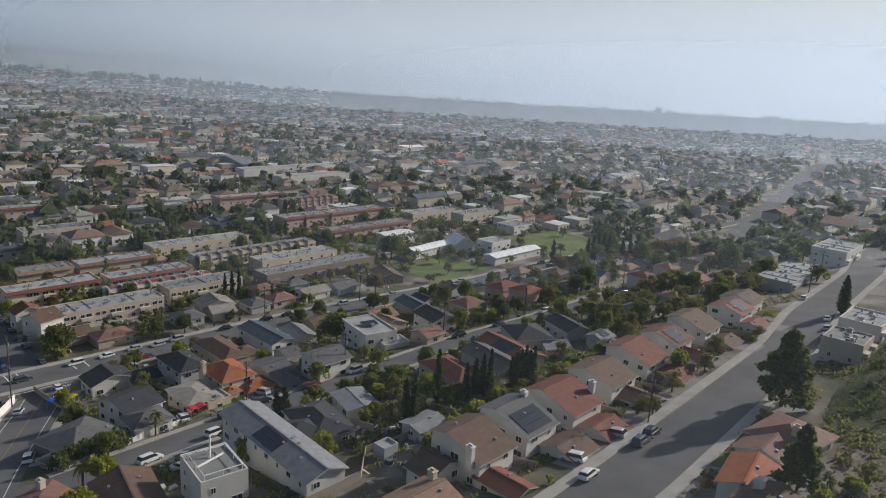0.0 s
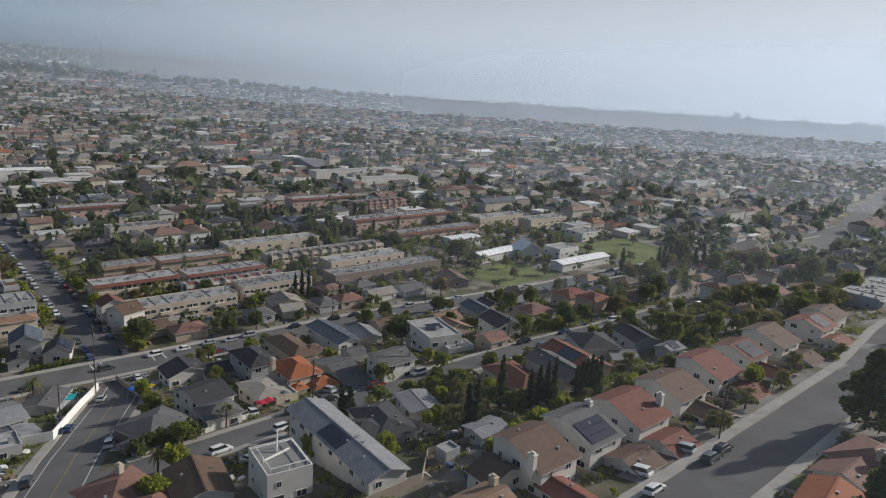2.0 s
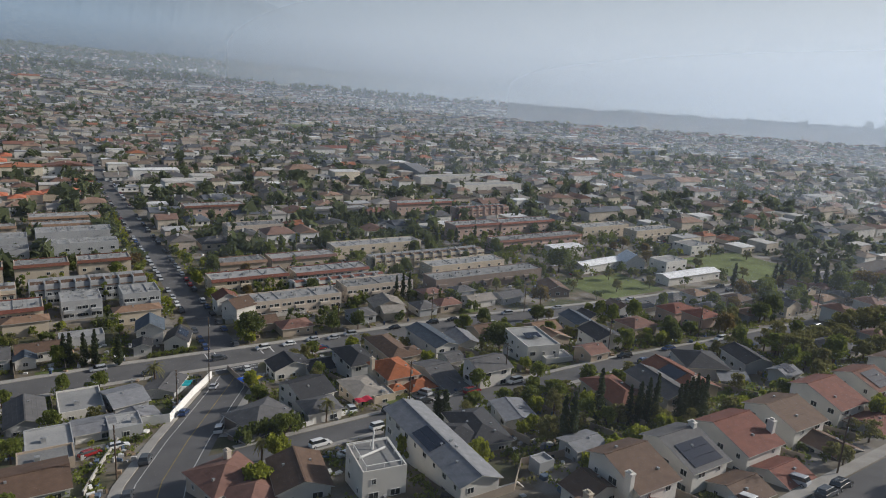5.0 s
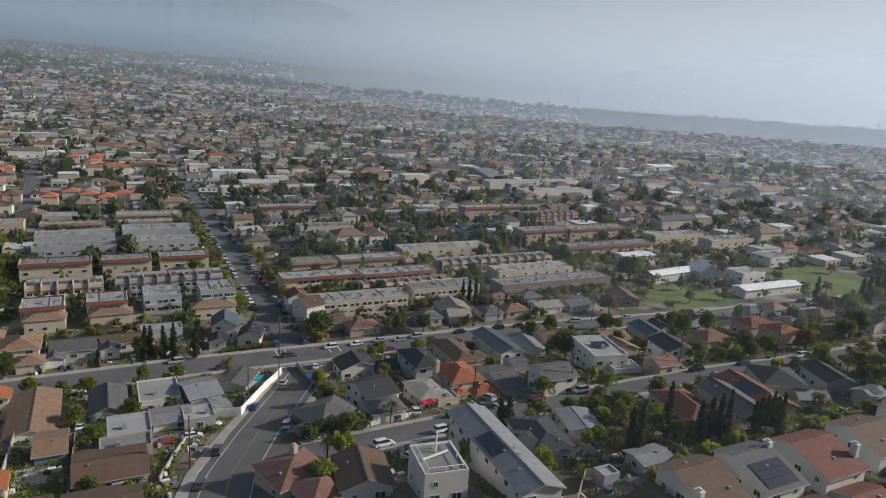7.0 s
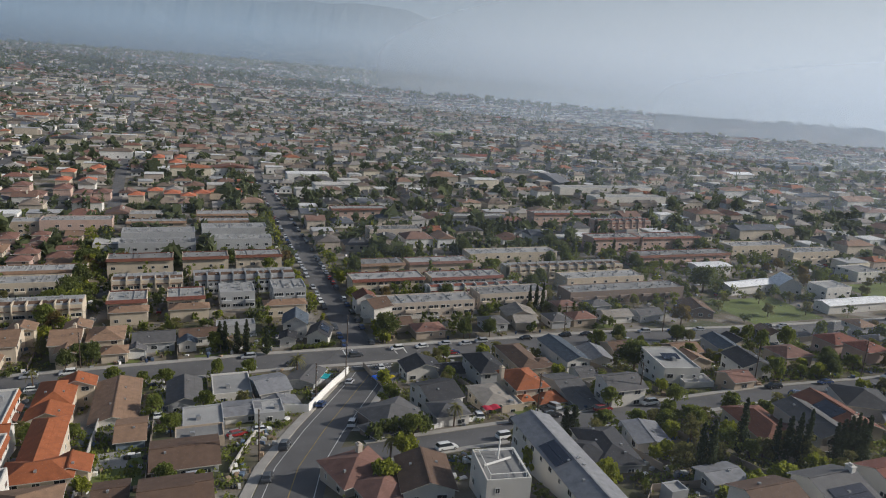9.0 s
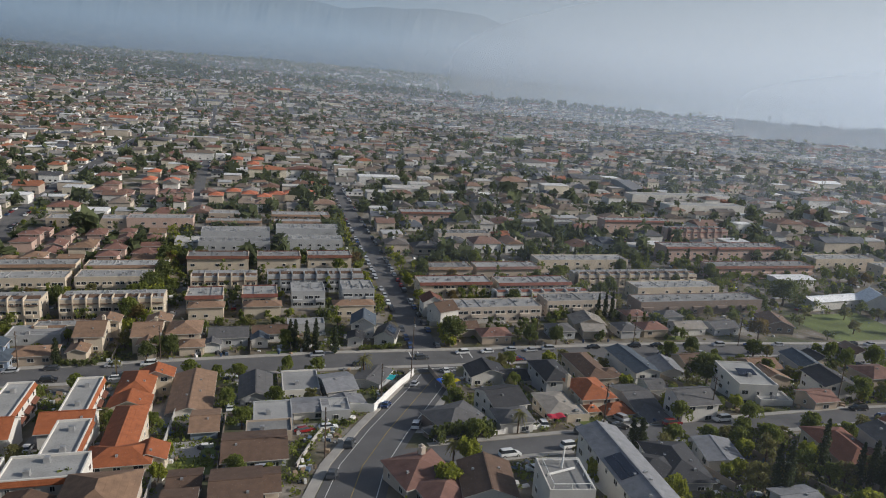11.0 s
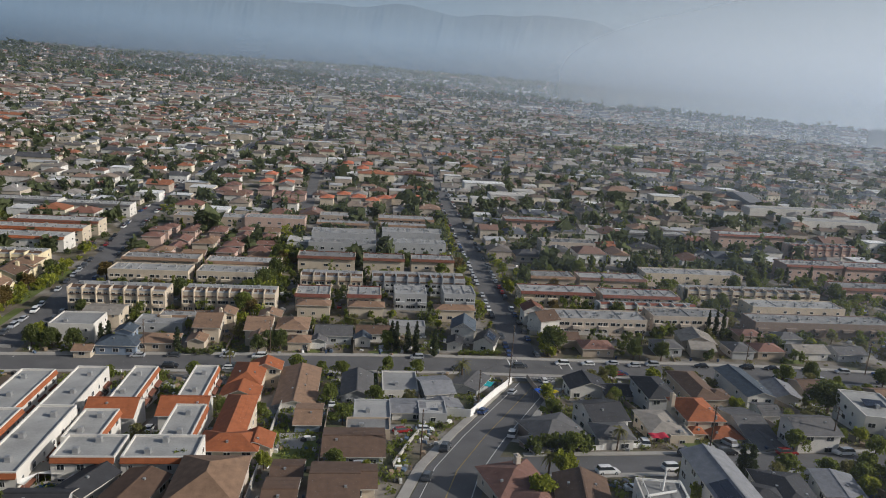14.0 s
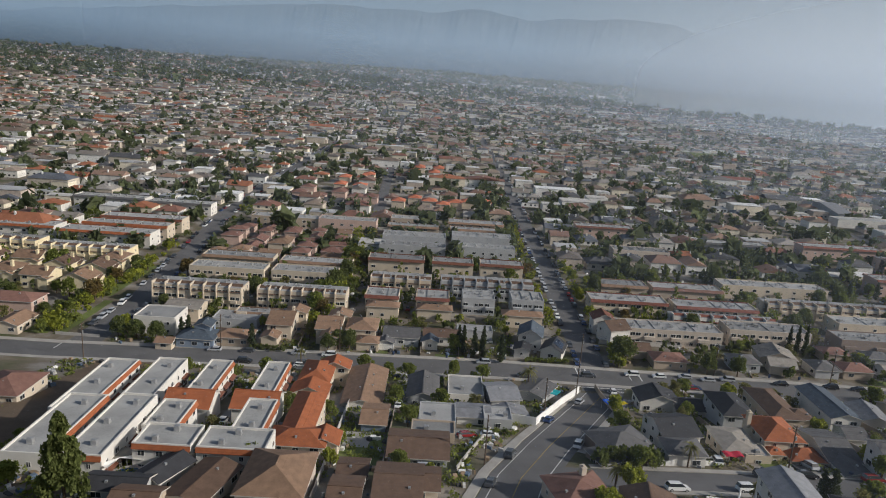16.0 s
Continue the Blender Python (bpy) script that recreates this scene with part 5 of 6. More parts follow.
GARDEN = ("broadleaf_tree", "olive_tree", "olive_tree", "bright_tree", "shrub", "shrub", "dark_shrub", "dark_shrub", "yellow_shrub")
MOST = ("broadleaf_tree", "dark_tree", "olive_tree", "broadleaf_tree", "dark_tree", "rust_tree")
scatter(58, 180, 75, 119, 130, GARDEN, 0.55, 1.0)
scatter(78, 215, 52, 62, 24, ("shrub", "dark_shrub", "olive_tree", "yellow_shrub"), 0.5, 0.9, 0.6)
scatter(180, 262, 78, 128, 62, ("olive_tree", "olive_tree", "broadleaf_tree", "olive_tree"), 0.8, 1.35)
scatter(40, 180, 134, 196, 105, GARDEN, 0.5, 0.95)
scatter(-110, 30, 100, 198, 95, GARDEN, 0.45, 0.85)
scatter(-110, 330, 213, 240, 75, GARDEN, 0.5, 0.9)
scatter(180, 340, 134, 200, 60, MOST, 0.6, 1.1)
scatter(-108, 330, 242, 330, 100, MOST, 0.55, 1.05)
scatter(-240, -126, 215, 300, 36, MOST, 0.6, 1.1)
scatter(-45, -38, 240, 330, 20, MOST, 0.7, 1.2, 0.8)
scatter(262, 335, 58, 200, 40, MOST, 0.8, 1.5)
scatter(84, 140, 8, 36, 22, GARDEN, 0.5, 0.8, 0.8)



def garden_trees(spots, seed, material, label):
    """Trees between the flats and houses of the middle distance, joined: trunk and a ragged crown of leaf clumps each."""
    r_ = random.Random(seed)
    V, F = [], []
    for x0, x1, y0, y1, n, lo, hi in spots:
        put = tries = 0
        while put < n and tries < n * 8:
            tries += 1
            x, y = r_.uniform(x0, x1), r_.uniform(y0, y1)
            if not is_free(x, y, 0.9):
                continue
            put += 1
            s, z0 = r_.uniform(lo, hi), rise(x, y)
            tall = r_.random() < 0.15
            w, h = (s * 0.5, s * 3.2) if tall else (s, s * r_.uniform(1.5, 2.2))
            b = len(V)
            for zz, q in ((z0 - 0.3, 0.16), (z0 + h * 0.6, 0.07)):
                V += [(x + q, y, zz), (x - q * 0.5, y + q * 0.87, zz), (x - q * 0.5, y - q * 0.87, zz)]
            F += [(b, b + 1, b + 4, b + 3), (b + 1, b + 2, b + 5, b + 4), (b + 2, b, b + 3, b + 5)]
            blobs = [(Vector((x + r_.gauss(0, 0.42) * w, y + r_.gauss(0, 0.42) * w, z0 + h * r_.uniform(0.35, 0.95))), w * r_.uniform(0.25, 0.5)) for _ in range(9)]
            for c0, cr in blobs:
                for _ in range(16):
                    p = Vector((r_.gauss(0, 1), r_.gauss(0, 1), r_.gauss(0, 1))).normalized() * cr * r_.uniform(0.6, 1)
                    q = Euler((r_.uniform(0, 6.3), r_.uniform(0, 6.3), r_.uniform(0, 6.3))).to_matrix()
                    k = r_.uniform(0.2, 0.45)
                    b = len(V)
                    V += [tuple(c0 + p + q @ Vector(v)) for v in ((-k, -k * 0.7, 0), (k, -k * 0.6, 0.1), (k * 0.8, k, 0), (-k, k * 0.7, 0.1))]
                    F.append((b, b + 1, b + 2, b + 3))
    me = bpy.data.meshes.new("garden_trees")
    me.from_pydata(V, [], F)
    me.materials.append(material)
    tagged(new("garden_trees", me), label, "trees", kind="stuff")


garden_trees([(-108, 50, 236, 330, 90, 1.2, 2.8), (62, 340, 236, 330, 150, 1.3, 3.0), (-108, 50, 325, 445, 70, 1.2, 2.5), (62, 340, 325, 445, 120, 1.2, 2.6), (-245, -122, 212, 440, 110, 1.3, 3.0)], 31, LEAVES[0], "green trees between flats in the middle distance")
garden_trees([(-108, 50, 236, 330, 60, 1.2, 2.4), (62, 340, 236, 330, 90, 1.3, 3.2), (-110, 340, 325, 445, 70, 1.2, 2.8), (-245, -122, 212, 440, 60, 1.3, 3.0), (180, 335, 134, 240, 45, 1.2, 2.6), (62, 180, 213, 240, 40, 1.1, 2.2)], 32, LEAVES[1], "dark green trees between flats in the middle distance")
garden_trees([(-46, -37, 238, 440, 70, 1.4, 3.2), (62, 66, 213, 440, 40, 1.2, 2.4), (46, 49.5, 213, 440, 40, 1.2, 2.4), (-108, 340, 236, 445, 110, 1.0, 2.0), (-133, -125, 215, 440, 50, 1.2, 2.6)], 33, LEAVES[2], "yellow-green trees along lanes between flats")


def undergrowth(n, x0, x1, y0, y1, seed, material, label):
    """Low bushes, hedges and weeds along fences and house walls: one joined mass, too many to count."""
    r_ = random.Random(seed)
    V, F = [], []
    put = tries = 0
    while put < n and tries < n * 8:
        tries += 1
        x, y = r_.uniform(x0, x1), r_.uniform(y0, y1)
        if noise.noise(Vector((x * 0.09, y * 0.09, seed))) < -0.12 or not is_free(x, y, 1.2) or (x > 70 and 50 < y < 58):
            continue
        put += 1
        h, z0 = r_.uniform(0.3, 1.3), rise(x, y)
        for _ in range(13):
            c = Vector((x + r_.gauss(0, 0.55), y + r_.gauss(0, 0.55), z0 + r_.uniform(0.05, 1) * h))
            q = Euler((r_.uniform(0, 6.3), r_.uniform(0, 6.3), r_.uniform(0, 6.3))).to_matrix()
            s = r_.uniform(0.12, 0.3)
            b = len(V)
            V += [tuple(c + q @ Vector(v)) for v in ((-s, -s, 0), (s, -s * 0.8, 0), (s * 0.9, s, 0), (-s, s * 0.7, 0))]
            F.append((b, b + 1, b + 2, b + 3))
    me = bpy.data.meshes.new("undergrowth")
    me.from_pydata(V, [], F)
    me.materials.append(material)
    tagged(new("undergrowth", me), label, "bushes", kind="stuff")


undergrowth(2600, 30, 230, 52, 198, 1, LEAVES[0], "low green bushes and weeds in back yards")
undergrowth(1300, 30, 260, 52, 198, 2, LEAVES[3], "dry olive weeds and bushes in yards")
undergrowth(1500, -110, 32, 96, 240, 3, LEAVES[0], "low green bushes and weeds in yards")
undergrowth(900, -110, 200, 212, 330, 4, LEAVES[3], "olive bushes between flats and houses")
undergrowth(700, 80, 200, 5, 60, 5, LEAVES[3], "bushes and weeds on the hillside lots")

# ---- cars ----
crng = random.Random(5)


def parked(path, side, s0, s1, gap=(6, 12), skip=0.25, flip=0):
    """A row of parked cars beside the kerb of a path."""
    pts = offset(path, side)
    run = 0.0
    nxt = s0
    for (x0, y0), (x1, y1) in zip(pts, pts[1:]):
        n = math.hypot(x1 - x0, y1 - y0)
        while nxt < run + n and nxt < s1:
            t = (nxt - run) / n
            if crng.random() > skip:
                car(crng.choice((0, 1, 2, 3, 2, 4, 5, 6, 7, 4, 6, 8, 10)), x0 + (x1 - x0) * t, y0 + (y1 - y0) * t, math.degrees(math.atan2(y1 - y0, x1 - x0)) + flip)
            nxt += crng.uniform(*gap)
        run += n


parked(NORTH, 4.8, 6, 170, (6, 10), 0.25, 180)
parked(NORTH, -4.8, 6, 170, (6, 10), 0.25)
parked(LEFT, 4.8, 22, 170, (6, 11), 0.3, 180)
parked(LEFT, -4.8, 22, 170, (6, 11), 0.3)
parked(MAIN, 4.4, 830, 930, (8, 20), 0.4, 180)
parked(MAIN, -4.4, 830, 935, (8, 20), 0.4)
parked(MAIN, 4.4, 985, 1250, (8, 18), 0.3, 180)
parked(MAIN, -4.4, 985, 1250, (8, 18), 0.3)
parked(MID, 3.7, 90, 215, (9, 18), 0.3, 180)
parked(MID, -3.7, 100, 215, (9, 18), 0.3)
for k, x, y, rz in ((7, 110, 48.3, 2), (5, 114.8, 48.6, 2), (0, 93, 49, 2), (1, 97, 54.5, 95), (3, 110.5, 54, 95), (3, 200, 41, 5), (2, 210, 43, 5), (0, 222, 46, 10), (0, 250, 60, 5), (2, 44, 180, 62), (8, 32, 161, 62), (1, 36, 143, 68), (7, 19, 134, 70), (0, 57, 193, 85), (0, 55, 186, 65),
                    (6, 13.5, 118, 75), (1, 66, 137.5, 80), (7, 73.5, 130.8, 4), (11, 77.7, 131.4, 4), (5, 83, 131.6, 4), (3, 87, 138, 100), (11, 97.5, 131.5, 4), (1, 66, 122.3, 4), (1, 51, 120.5, 4), (0, 53, 112, 100), (1, -7.2, 171, 90), (0, -7.3, 166, 90), (0, -40, 199.5, 0), (7, 52, 205.5, 2), (1, 67, 208.5, 182), (0, 76, 208.5, 182), (10, 84, 200.5, 2), (2, 92, 208, 182), (0, 15.5, 146, 0), (10, 10, 145, 20), (3, 1, 122.5, 3), (7, -5, 122.3, 3), (0, -47, 145, 90), (3, -22, 192, 90)):
    car(k, x, y, rz)
for i in range(14):
    car((i * 5) % 12, 326 + i * 3.4, 272 + (i % 2) * 7, 90)



# ---- parked cars far down the streets, joined ----
def far_cars():
    r_ = random.Random(17)
    V, F, M = [], [], []

    def one(x, y, a):
        c, s_, z = math.cos(a), math.sin(a), rise(x, y) + 0.1
        for hl, hw, z0, z1, t, mi in ((2.3, 0.9, 0.25, 0.95, 0.96, 0), (1.35, 0.82, 0.95, 1.5, 0.72, 1)):
            b = len(V)
            for zz, k in ((z0, 1.0), (z1, t)):
                V.extend((x + c * u * hl * k - s_ * v * hw * k, y + s_ * u * hl * k + c * v * hw * k, z + zz) for u, v in ((-1, -1), (1, -1), (1, 1), (-1, 1)))
            F.extend([b + i for i in q] for q in ((4, 5, 6, 7), (0, 1, 5, 4), (1, 2, 6, 5), (2, 3, 7, 6), (3, 0, 4, 7)))
            M.extend([0] + [mi] * 4)
    for path, y0, y1, n, side in ((NORTH, 385, 1500, 150, 4.8), (LEFT, 385, 1500, 150, 4.8), ([(-48, 640), (-60, 900), (-95, 1600)], 640, 1600, 90, 4.0)):
        for _ in range(n):
            y = y0 + (y1 - y0) * r_.random() ** 1.3
            for (xa, ya), (xb, yb) in zip(path, path[1:]):
                if ya <= y < yb:
                    one(xa + (xb - xa) * (y - ya) / (yb - ya) + r_.choice((-side, side)), y, math.pi / 2)
    for x0, x1, y0, y1, n in ((-36, 50, 238, 440, 60), (64, 340, 238, 440, 110), (-108, -46, 238, 440, 40), (-240, -120, 238, 440, 40), (180, 330, 135, 190, 24)):
        for _ in range(n):
            x, y = r_.uniform(x0, x1), r_.uniform(y0, y1)
            if is_free(x, y, 2.3):
                one(x, y, r_.choice((0, math.pi / 2)))
    me = bpy.data.meshes.new("far_cars")
    me.from_pydata(V, [], F)
    me.polygons.foreach_set("material_index", M)
    me.materials.append(many_colours("far_car_paint", ((0.7, 0.7, 0.69), (0.35, 0.36, 0.38), (0.02, 0.02, 0.022), (0.08, 0.085, 0.095), (0.6, 0.6, 0.6), (0.03, 0.06, 0.15), (0.2, 0.02, 0.02)), 0.05, 0.35))
    me.materials.append(GLASS)
    tagged(new("far_cars", me), "small parked cars along distant streets and courts", "cars", kind="stuff")


far_cars()


def yard_clutter(n, x0, x1, y0, y1, seed):
    """Crates, tables, bins, covers and tools about the yards, too many to count."""
    r_ = random.Random(seed)
    V, F = [], []
    put = 0
    for _ in range(n * 6):
        x, y = r_.uniform(x0, x1), r_.uniform(y0, y1)
        if put >= n or not is_free(x, y, 0.4):
            continue
        put += 1
        for _ in range(r_.choice((1, 2, 3))):
            px, py, a = x + r_.gauss(0, 0.9), y + r_.gauss(0, 0.9), r_.uniform(0, 3.1)
            l, w, h, k = r_.uniform(0.2, 0.9), r_.uniform(0.15, 0.6), r_.uniform(0.3, 1.1), r_.uniform(0.75, 1.0)
            c, s_, z, b = math.cos(a), math.sin(a), rise(px, py), len(V)
            for zz, q in ((-0.05, 1.0), (h, k)):
                V.extend((px + c * u * l * q - s_ * v * w * q, py + s_ * u * l * q + c * v * w * q, z + zz) for u, v in ((-1, -1), (1, -1), (1, 1), (-1, 1)))
            F.extend([b + i for i in q] for q in ((4, 5, 6, 7), (0, 1, 5, 4), (1, 2, 6, 5), (2, 3, 7, 6), (3, 0, 4, 7)))
    me = bpy.data.meshes.new("yard_clutter")
    me.from_pydata(V, [], F)
    me.materials.append(CLUTTER)
    tagged(new("yard_clutter", me), "crates, garden furniture and covered odds and ends in yards", "clutter", kind="stuff")


CLUTTER = many_colours("clutter_paint", ((0.55, 0.54, 0.52), (0.2, 0.15, 0.1), (0.3, 0.3, 0.3), (0.7, 0.69, 0.66), (0.1, 0.14, 0.2), (0.33, 0.24, 0.16), (0.06, 0.06, 0.06)))
yard_clutter(420, 30, 200, 60, 200, 41)
yard_clutter(380, -110, 40, 98, 240, 42)
yard_clutter(420, -108, 330, 212, 440, 43)


def pool(x, y, rx, ry):
    root = thing("swimming_pool", pose(x, y, rise(x, y) + 0.25), "oval blue swimming pool with a pale deck", "pool")
    bm = bmesh.new()
    prism(bm, [(1.35 * rx * math.cos(a / 10 * math.pi), 1.5 * ry * math.sin(a / 10 * math.pi)) for a in range(20)], -1.2, 0.12)
    part("deck", bm, CONCRETE, root)
    bm = bmesh.new()
    prism(bm, [(rx * math.cos(a / 10 * math.pi), ry * math.sin(a / 10 * math.pi)) for a in range(20)], -0.5, 0.16)
    part("water", bm, mat("pool_water", (0.02, 0.06, 0.12), 0.08, var=0.2, bump=0.1, spec=0.6), root, "dark blue still water")
    return root


def shade_sail(x, y, z, pts):
    """A stretched cloth between corner posts, sagging to its middle."""
    root = thing("shade_sail", pose(x, y, rise(x, y)), "white stretched cloth sail over a patio", "shade sail", "shade sails by the pool")
    bm = bmesh.new()
    mid = bm.verts.new((sum(p[0] for p in pts) / len(pts), sum(p[1] for p in pts) / len(pts), z - 0.5))
    low = bm.verts.new((mid.co.x, mid.co.y, z - 0.54))
    ring, under = [bm.verts.new((px, py, z)) for px, py in pts], [bm.verts.new((px, py, z - 0.04)) for px, py in pts]
    for i in range(len(ring)):
        j = (i + 1) % len(ring)
        bm.faces.new((ring[i], ring[j], mid)), bm.faces.new((under[j], under[i], low)), bm.faces.new((ring[j], ring[i], under[i], under[j]))
    part("cloth", bm, TRIM, root)
    for px, py in pts:
        bm = bmesh.new()
        tube(bm, (px, py, -0.3), (px, py, z), 0.05, 0.05, 6)
        part("post", bm, STEEL, root)


pool(-54, 112.6, 2.6, 1.7)
shade_sail(-54.5, 116, 2.6, ((-2.5, -1.0), (2.2, -1.4), (2.6, 1.6)))
shade_sail(-51, 112, 2.6, ((-0.6, -2.6), (2.4, -1.8), (1.0, 1.8)))
shade_sail(-57.5, 112.5, 2.5, ((-1.8, -1.2), (0.6, -2.0), (1.2, 1.8)))

# ---- poles and wires ----
POLES = [(96, 213.3), (135, 212.5), (44.5, 187.5), (31, 163.5), (13, 128), (80, 133.8), (110, 134), (-69, 211.5), (-30, 213.4), (-106, 195.3), (51, 214.4), (150, 135), (175, 205), (190, 133), (255, 130), (120, 52), (290, 66), (262, 62)]
for x, y in POLES:
    utility_pole(x, y, 11.5)
for a, b in ((2, 3), (3, 4), (0, 1), (5, 6), (8, 10), (10, 0), (7, 8)):
    (x0, y0), (x1, y1) = POLES[a], POLES[b]
    for o in (-0.9, 0.0, 0.9):
        wire((x0 + o * 0.5, y0 + o, rise(x0, y0) + 11.2), (x1 + o * 0.5, y1 + o, rise(x1, y1) + 11.2))


# ---- small things in the yards ----
def canopy(x, y, w, d, rz, rgb, label):
    root = thing("canopy", pose(x, y, rise(x, y), 0, 0, rz), label, "canopy")
    m = mat("canvas", rgb, 0.8, var=0.15)
    bm = bmesh.new()
    rows = []
    for i in range(7):
        u = i / 6
        rows.append([bm.verts.new((-w / 2 + w * u, v, 2.5 + 0.35 * math.sin(u * 3.1416 * 3) * 0.4)) for v in (-d / 2, d / 2)])
    for r, q in zip(rows, rows[1:]):
        bm.faces.new((r[0], q[0], q[1], r[1]))
    ex = bmesh.ops.extrude_face_region(bm, geom=bm.faces[:])
    bmesh.ops.translate(bm, vec=(0, 0, 0.06), verts=[v for v in ex["geom"] if isinstance(v, bmesh.types.BMVert)])
    bmesh.ops.recalc_face_normals(bm, faces=bm.faces)
    part("cover", bm, m, root)
    for sx in (-w / 2 + 0.05, w / 2 - 0.05):
        for sy in (-d / 2 + 0.05, d / 2 - 0.05):
            bm = bmesh.new()
            tube(bm, (sx, sy, 0), (sx, sy, 2.5), 0.04, 0.04, 6)
            part("post", bm, STEEL, root)
    return root


canopy(69.3, 137.6, 4.2, 2.4, 5, (0.5, 0.03, 0.06), "bright red canvas canopy over a driveway")
canopy(52, 176, 4.5, 3, 20, (0.02, 0.1, 0.5), "blue canvas shade in a back yard")
canopy(54.5, 174.5, 3, 1.5, 20, (0.6, 0.45, 0.02), "yellow canvas shade in a back yard")
canopy(37, 182, 3.5, 2.5, 60, (0.02, 0.35, 0.38), "turquoise canvas shade beside the white wall")
canopy(-58.5, 117, 6, 4, 0, (0.25, 0.23, 0.2), "grey shade roof over a patio")


def terrace_rail(x, y, z, w, d, rz):
    root = thing("roof_terrace_rail", pose(x, y, z, 0, 0, rz), "white pipe rails and duct on a roof terrace", "railing")
    for a, b in (((-w / 2, -d / 2), (w / 2, -d / 2)), ((w / 2, -d / 2), (w / 2, d / 2)), ((-w / 2, d / 2), (w / 2, d / 2)), ((-w / 2, -d / 2), (-w / 2, d / 2))):
        bm = bmesh.new()
        tube(bm, (*a, 1.0), (*b, 1.0), 0.09, 0.09, 6)
        part("rail", bm, TRIM, root)
    for k in range(8):
        bm = bmesh.new()
        a = 6.283 * k / 8
        px, py = max(-w / 2, min(w / 2, w * math.cos(a))), max(-d / 2, min(d / 2, d * math.sin(a)))
        tube(bm, (px, py, 0), (px, py, 1.0), 0.06, 0.06, 5)
        part("post", bm, TRIM, root)
    bm = bmesh.new()
    tube(bm, (-w / 2, 0, 0.4), (w / 3, d / 4, 0.5), 0.22, 0.22, 8)
    part("duct", bm, TRIM, root)
    bm = bmesh.new()
    tube(bm, (0, d / 3, 0.0), (0.6, d / 2, 3.2), 0.18, 0.14, 8)
    part("flue", bm, TRIM, root)


terrace_rail(51.4, 96, rise(51.4, 96.4) + 6.08, 6.4, 7.6, -8)
for k, (x, y) in enumerate(((74, 133.2), (94, 134.0), (101, 134.2), (88, 214.2), (115, 213.8), (125, 213.5), (-12, 214), (6, 214.2), (-2, 196.5))):
    root = thing("wheelie_bin", pose(x, y, rise(x, y) + 0.15, 0, 0, k * 20), "dark plastic wheeled bin beside the pavement", "bin", "wheeled bins")
    bm = bmesh.new()
    v = box(bm, -0.3, -0.35, 0, 0.3, 0.35, 1.0)
    for q in v[:4]:
        q.co.x *= 0.8
        q.co.y *= 0.8
    part("body", bm, PLASTIC, root)
    part("lid", one_box(-0.33, -0.38, 1.003, 0.33, 0.4, 1.08), PLASTIC, root)


# ---- the green slope south of the hillside street ----
def hill_top(x, y):
    s = max(0.0, min(1.0, (35 - y) / 34)) * max(0.0, min(1.0, (x - 128) / 32)) 
    return rise(x, y) + 9.5 * s * s * (3 - 2 * s) + 0.05 + 0.35 * noise.noise(Vector((x * 0.2, y * 0.2, 0)))


bm = bmesh.new()
rows = [[bm.verts.new((x, y, hill_top(x, y) - (0.6 if i in (0,) or j in (0,) else 0))) for i, x in enumerate(range(126, 330, 4))] for j, y in enumerate(range(28, -64, -4))]
for r, q in zip(rows, rows[1:]):
    for i in range(len(r) - 1):
        bm.faces.new((r[i], q[i], q[i + 1], r[i + 1]))
SCRUB = mat("hill_scrub", (0.085, 0.09, 0.035), 0.95, var=0.5, scale=0.5, bump=0.8, bscale=2, coord="World")
tagged(part("hill", bm, SCRUB, None), "steep green planted hillside above the street", "hill", kind="structure")
hb = bmesh.new()
hr = random.Random(8)
for _ in range(18000):
    x, y = hr.uniform(140, 240), hr.uniform(-40, 27)
    c = Vector((x, y, hill_top(x, y) + hr.uniform(0.0, 0.3)))
    q = Euler((hr.uniform(-0.8, 0.8), hr.uniform(-0.8, 0.8), hr.uniform(0, 6.3))).to_matrix()
    s = hr.uniform(0.08, 0.2)
    hb.faces.new([hb.verts.new(c + q @ Vector(v)) for v in ((-s, -s, 0), (s, -s, 0.1), (s, s, 0), (-s, s, 0.1))])
for _ in range(900):
    x, y = hr.uniform(140, 250), hr.uniform(-40, 26)
    o, k = Vector((x, y, hill_top(x, y))), hr.uniform(0.4, 1.3)
    for _ in range(22):
        c = o + Vector((hr.gauss(0, 0.5) * k, hr.gauss(0, 0.5) * k, hr.uniform(0.1, 1.1) * k))
        q = Euler((hr.uniform(0, 6.3), hr.uniform(0, 6.3), hr.uniform(0, 6.3))).to_matrix()
        s = hr.uniform(0.12, 0.3)
        hb.faces.new([hb.verts.new(c + q @ Vector(v)) for v in ((-s, -s, 0), (s, -s, 0.1), (s, s, 0), (-s, s, 0.1))])
tagged(part("ground_cover", hb, LEAVES[1], None), "low green creeping plants on the hillside", "plants", kind="stuff")


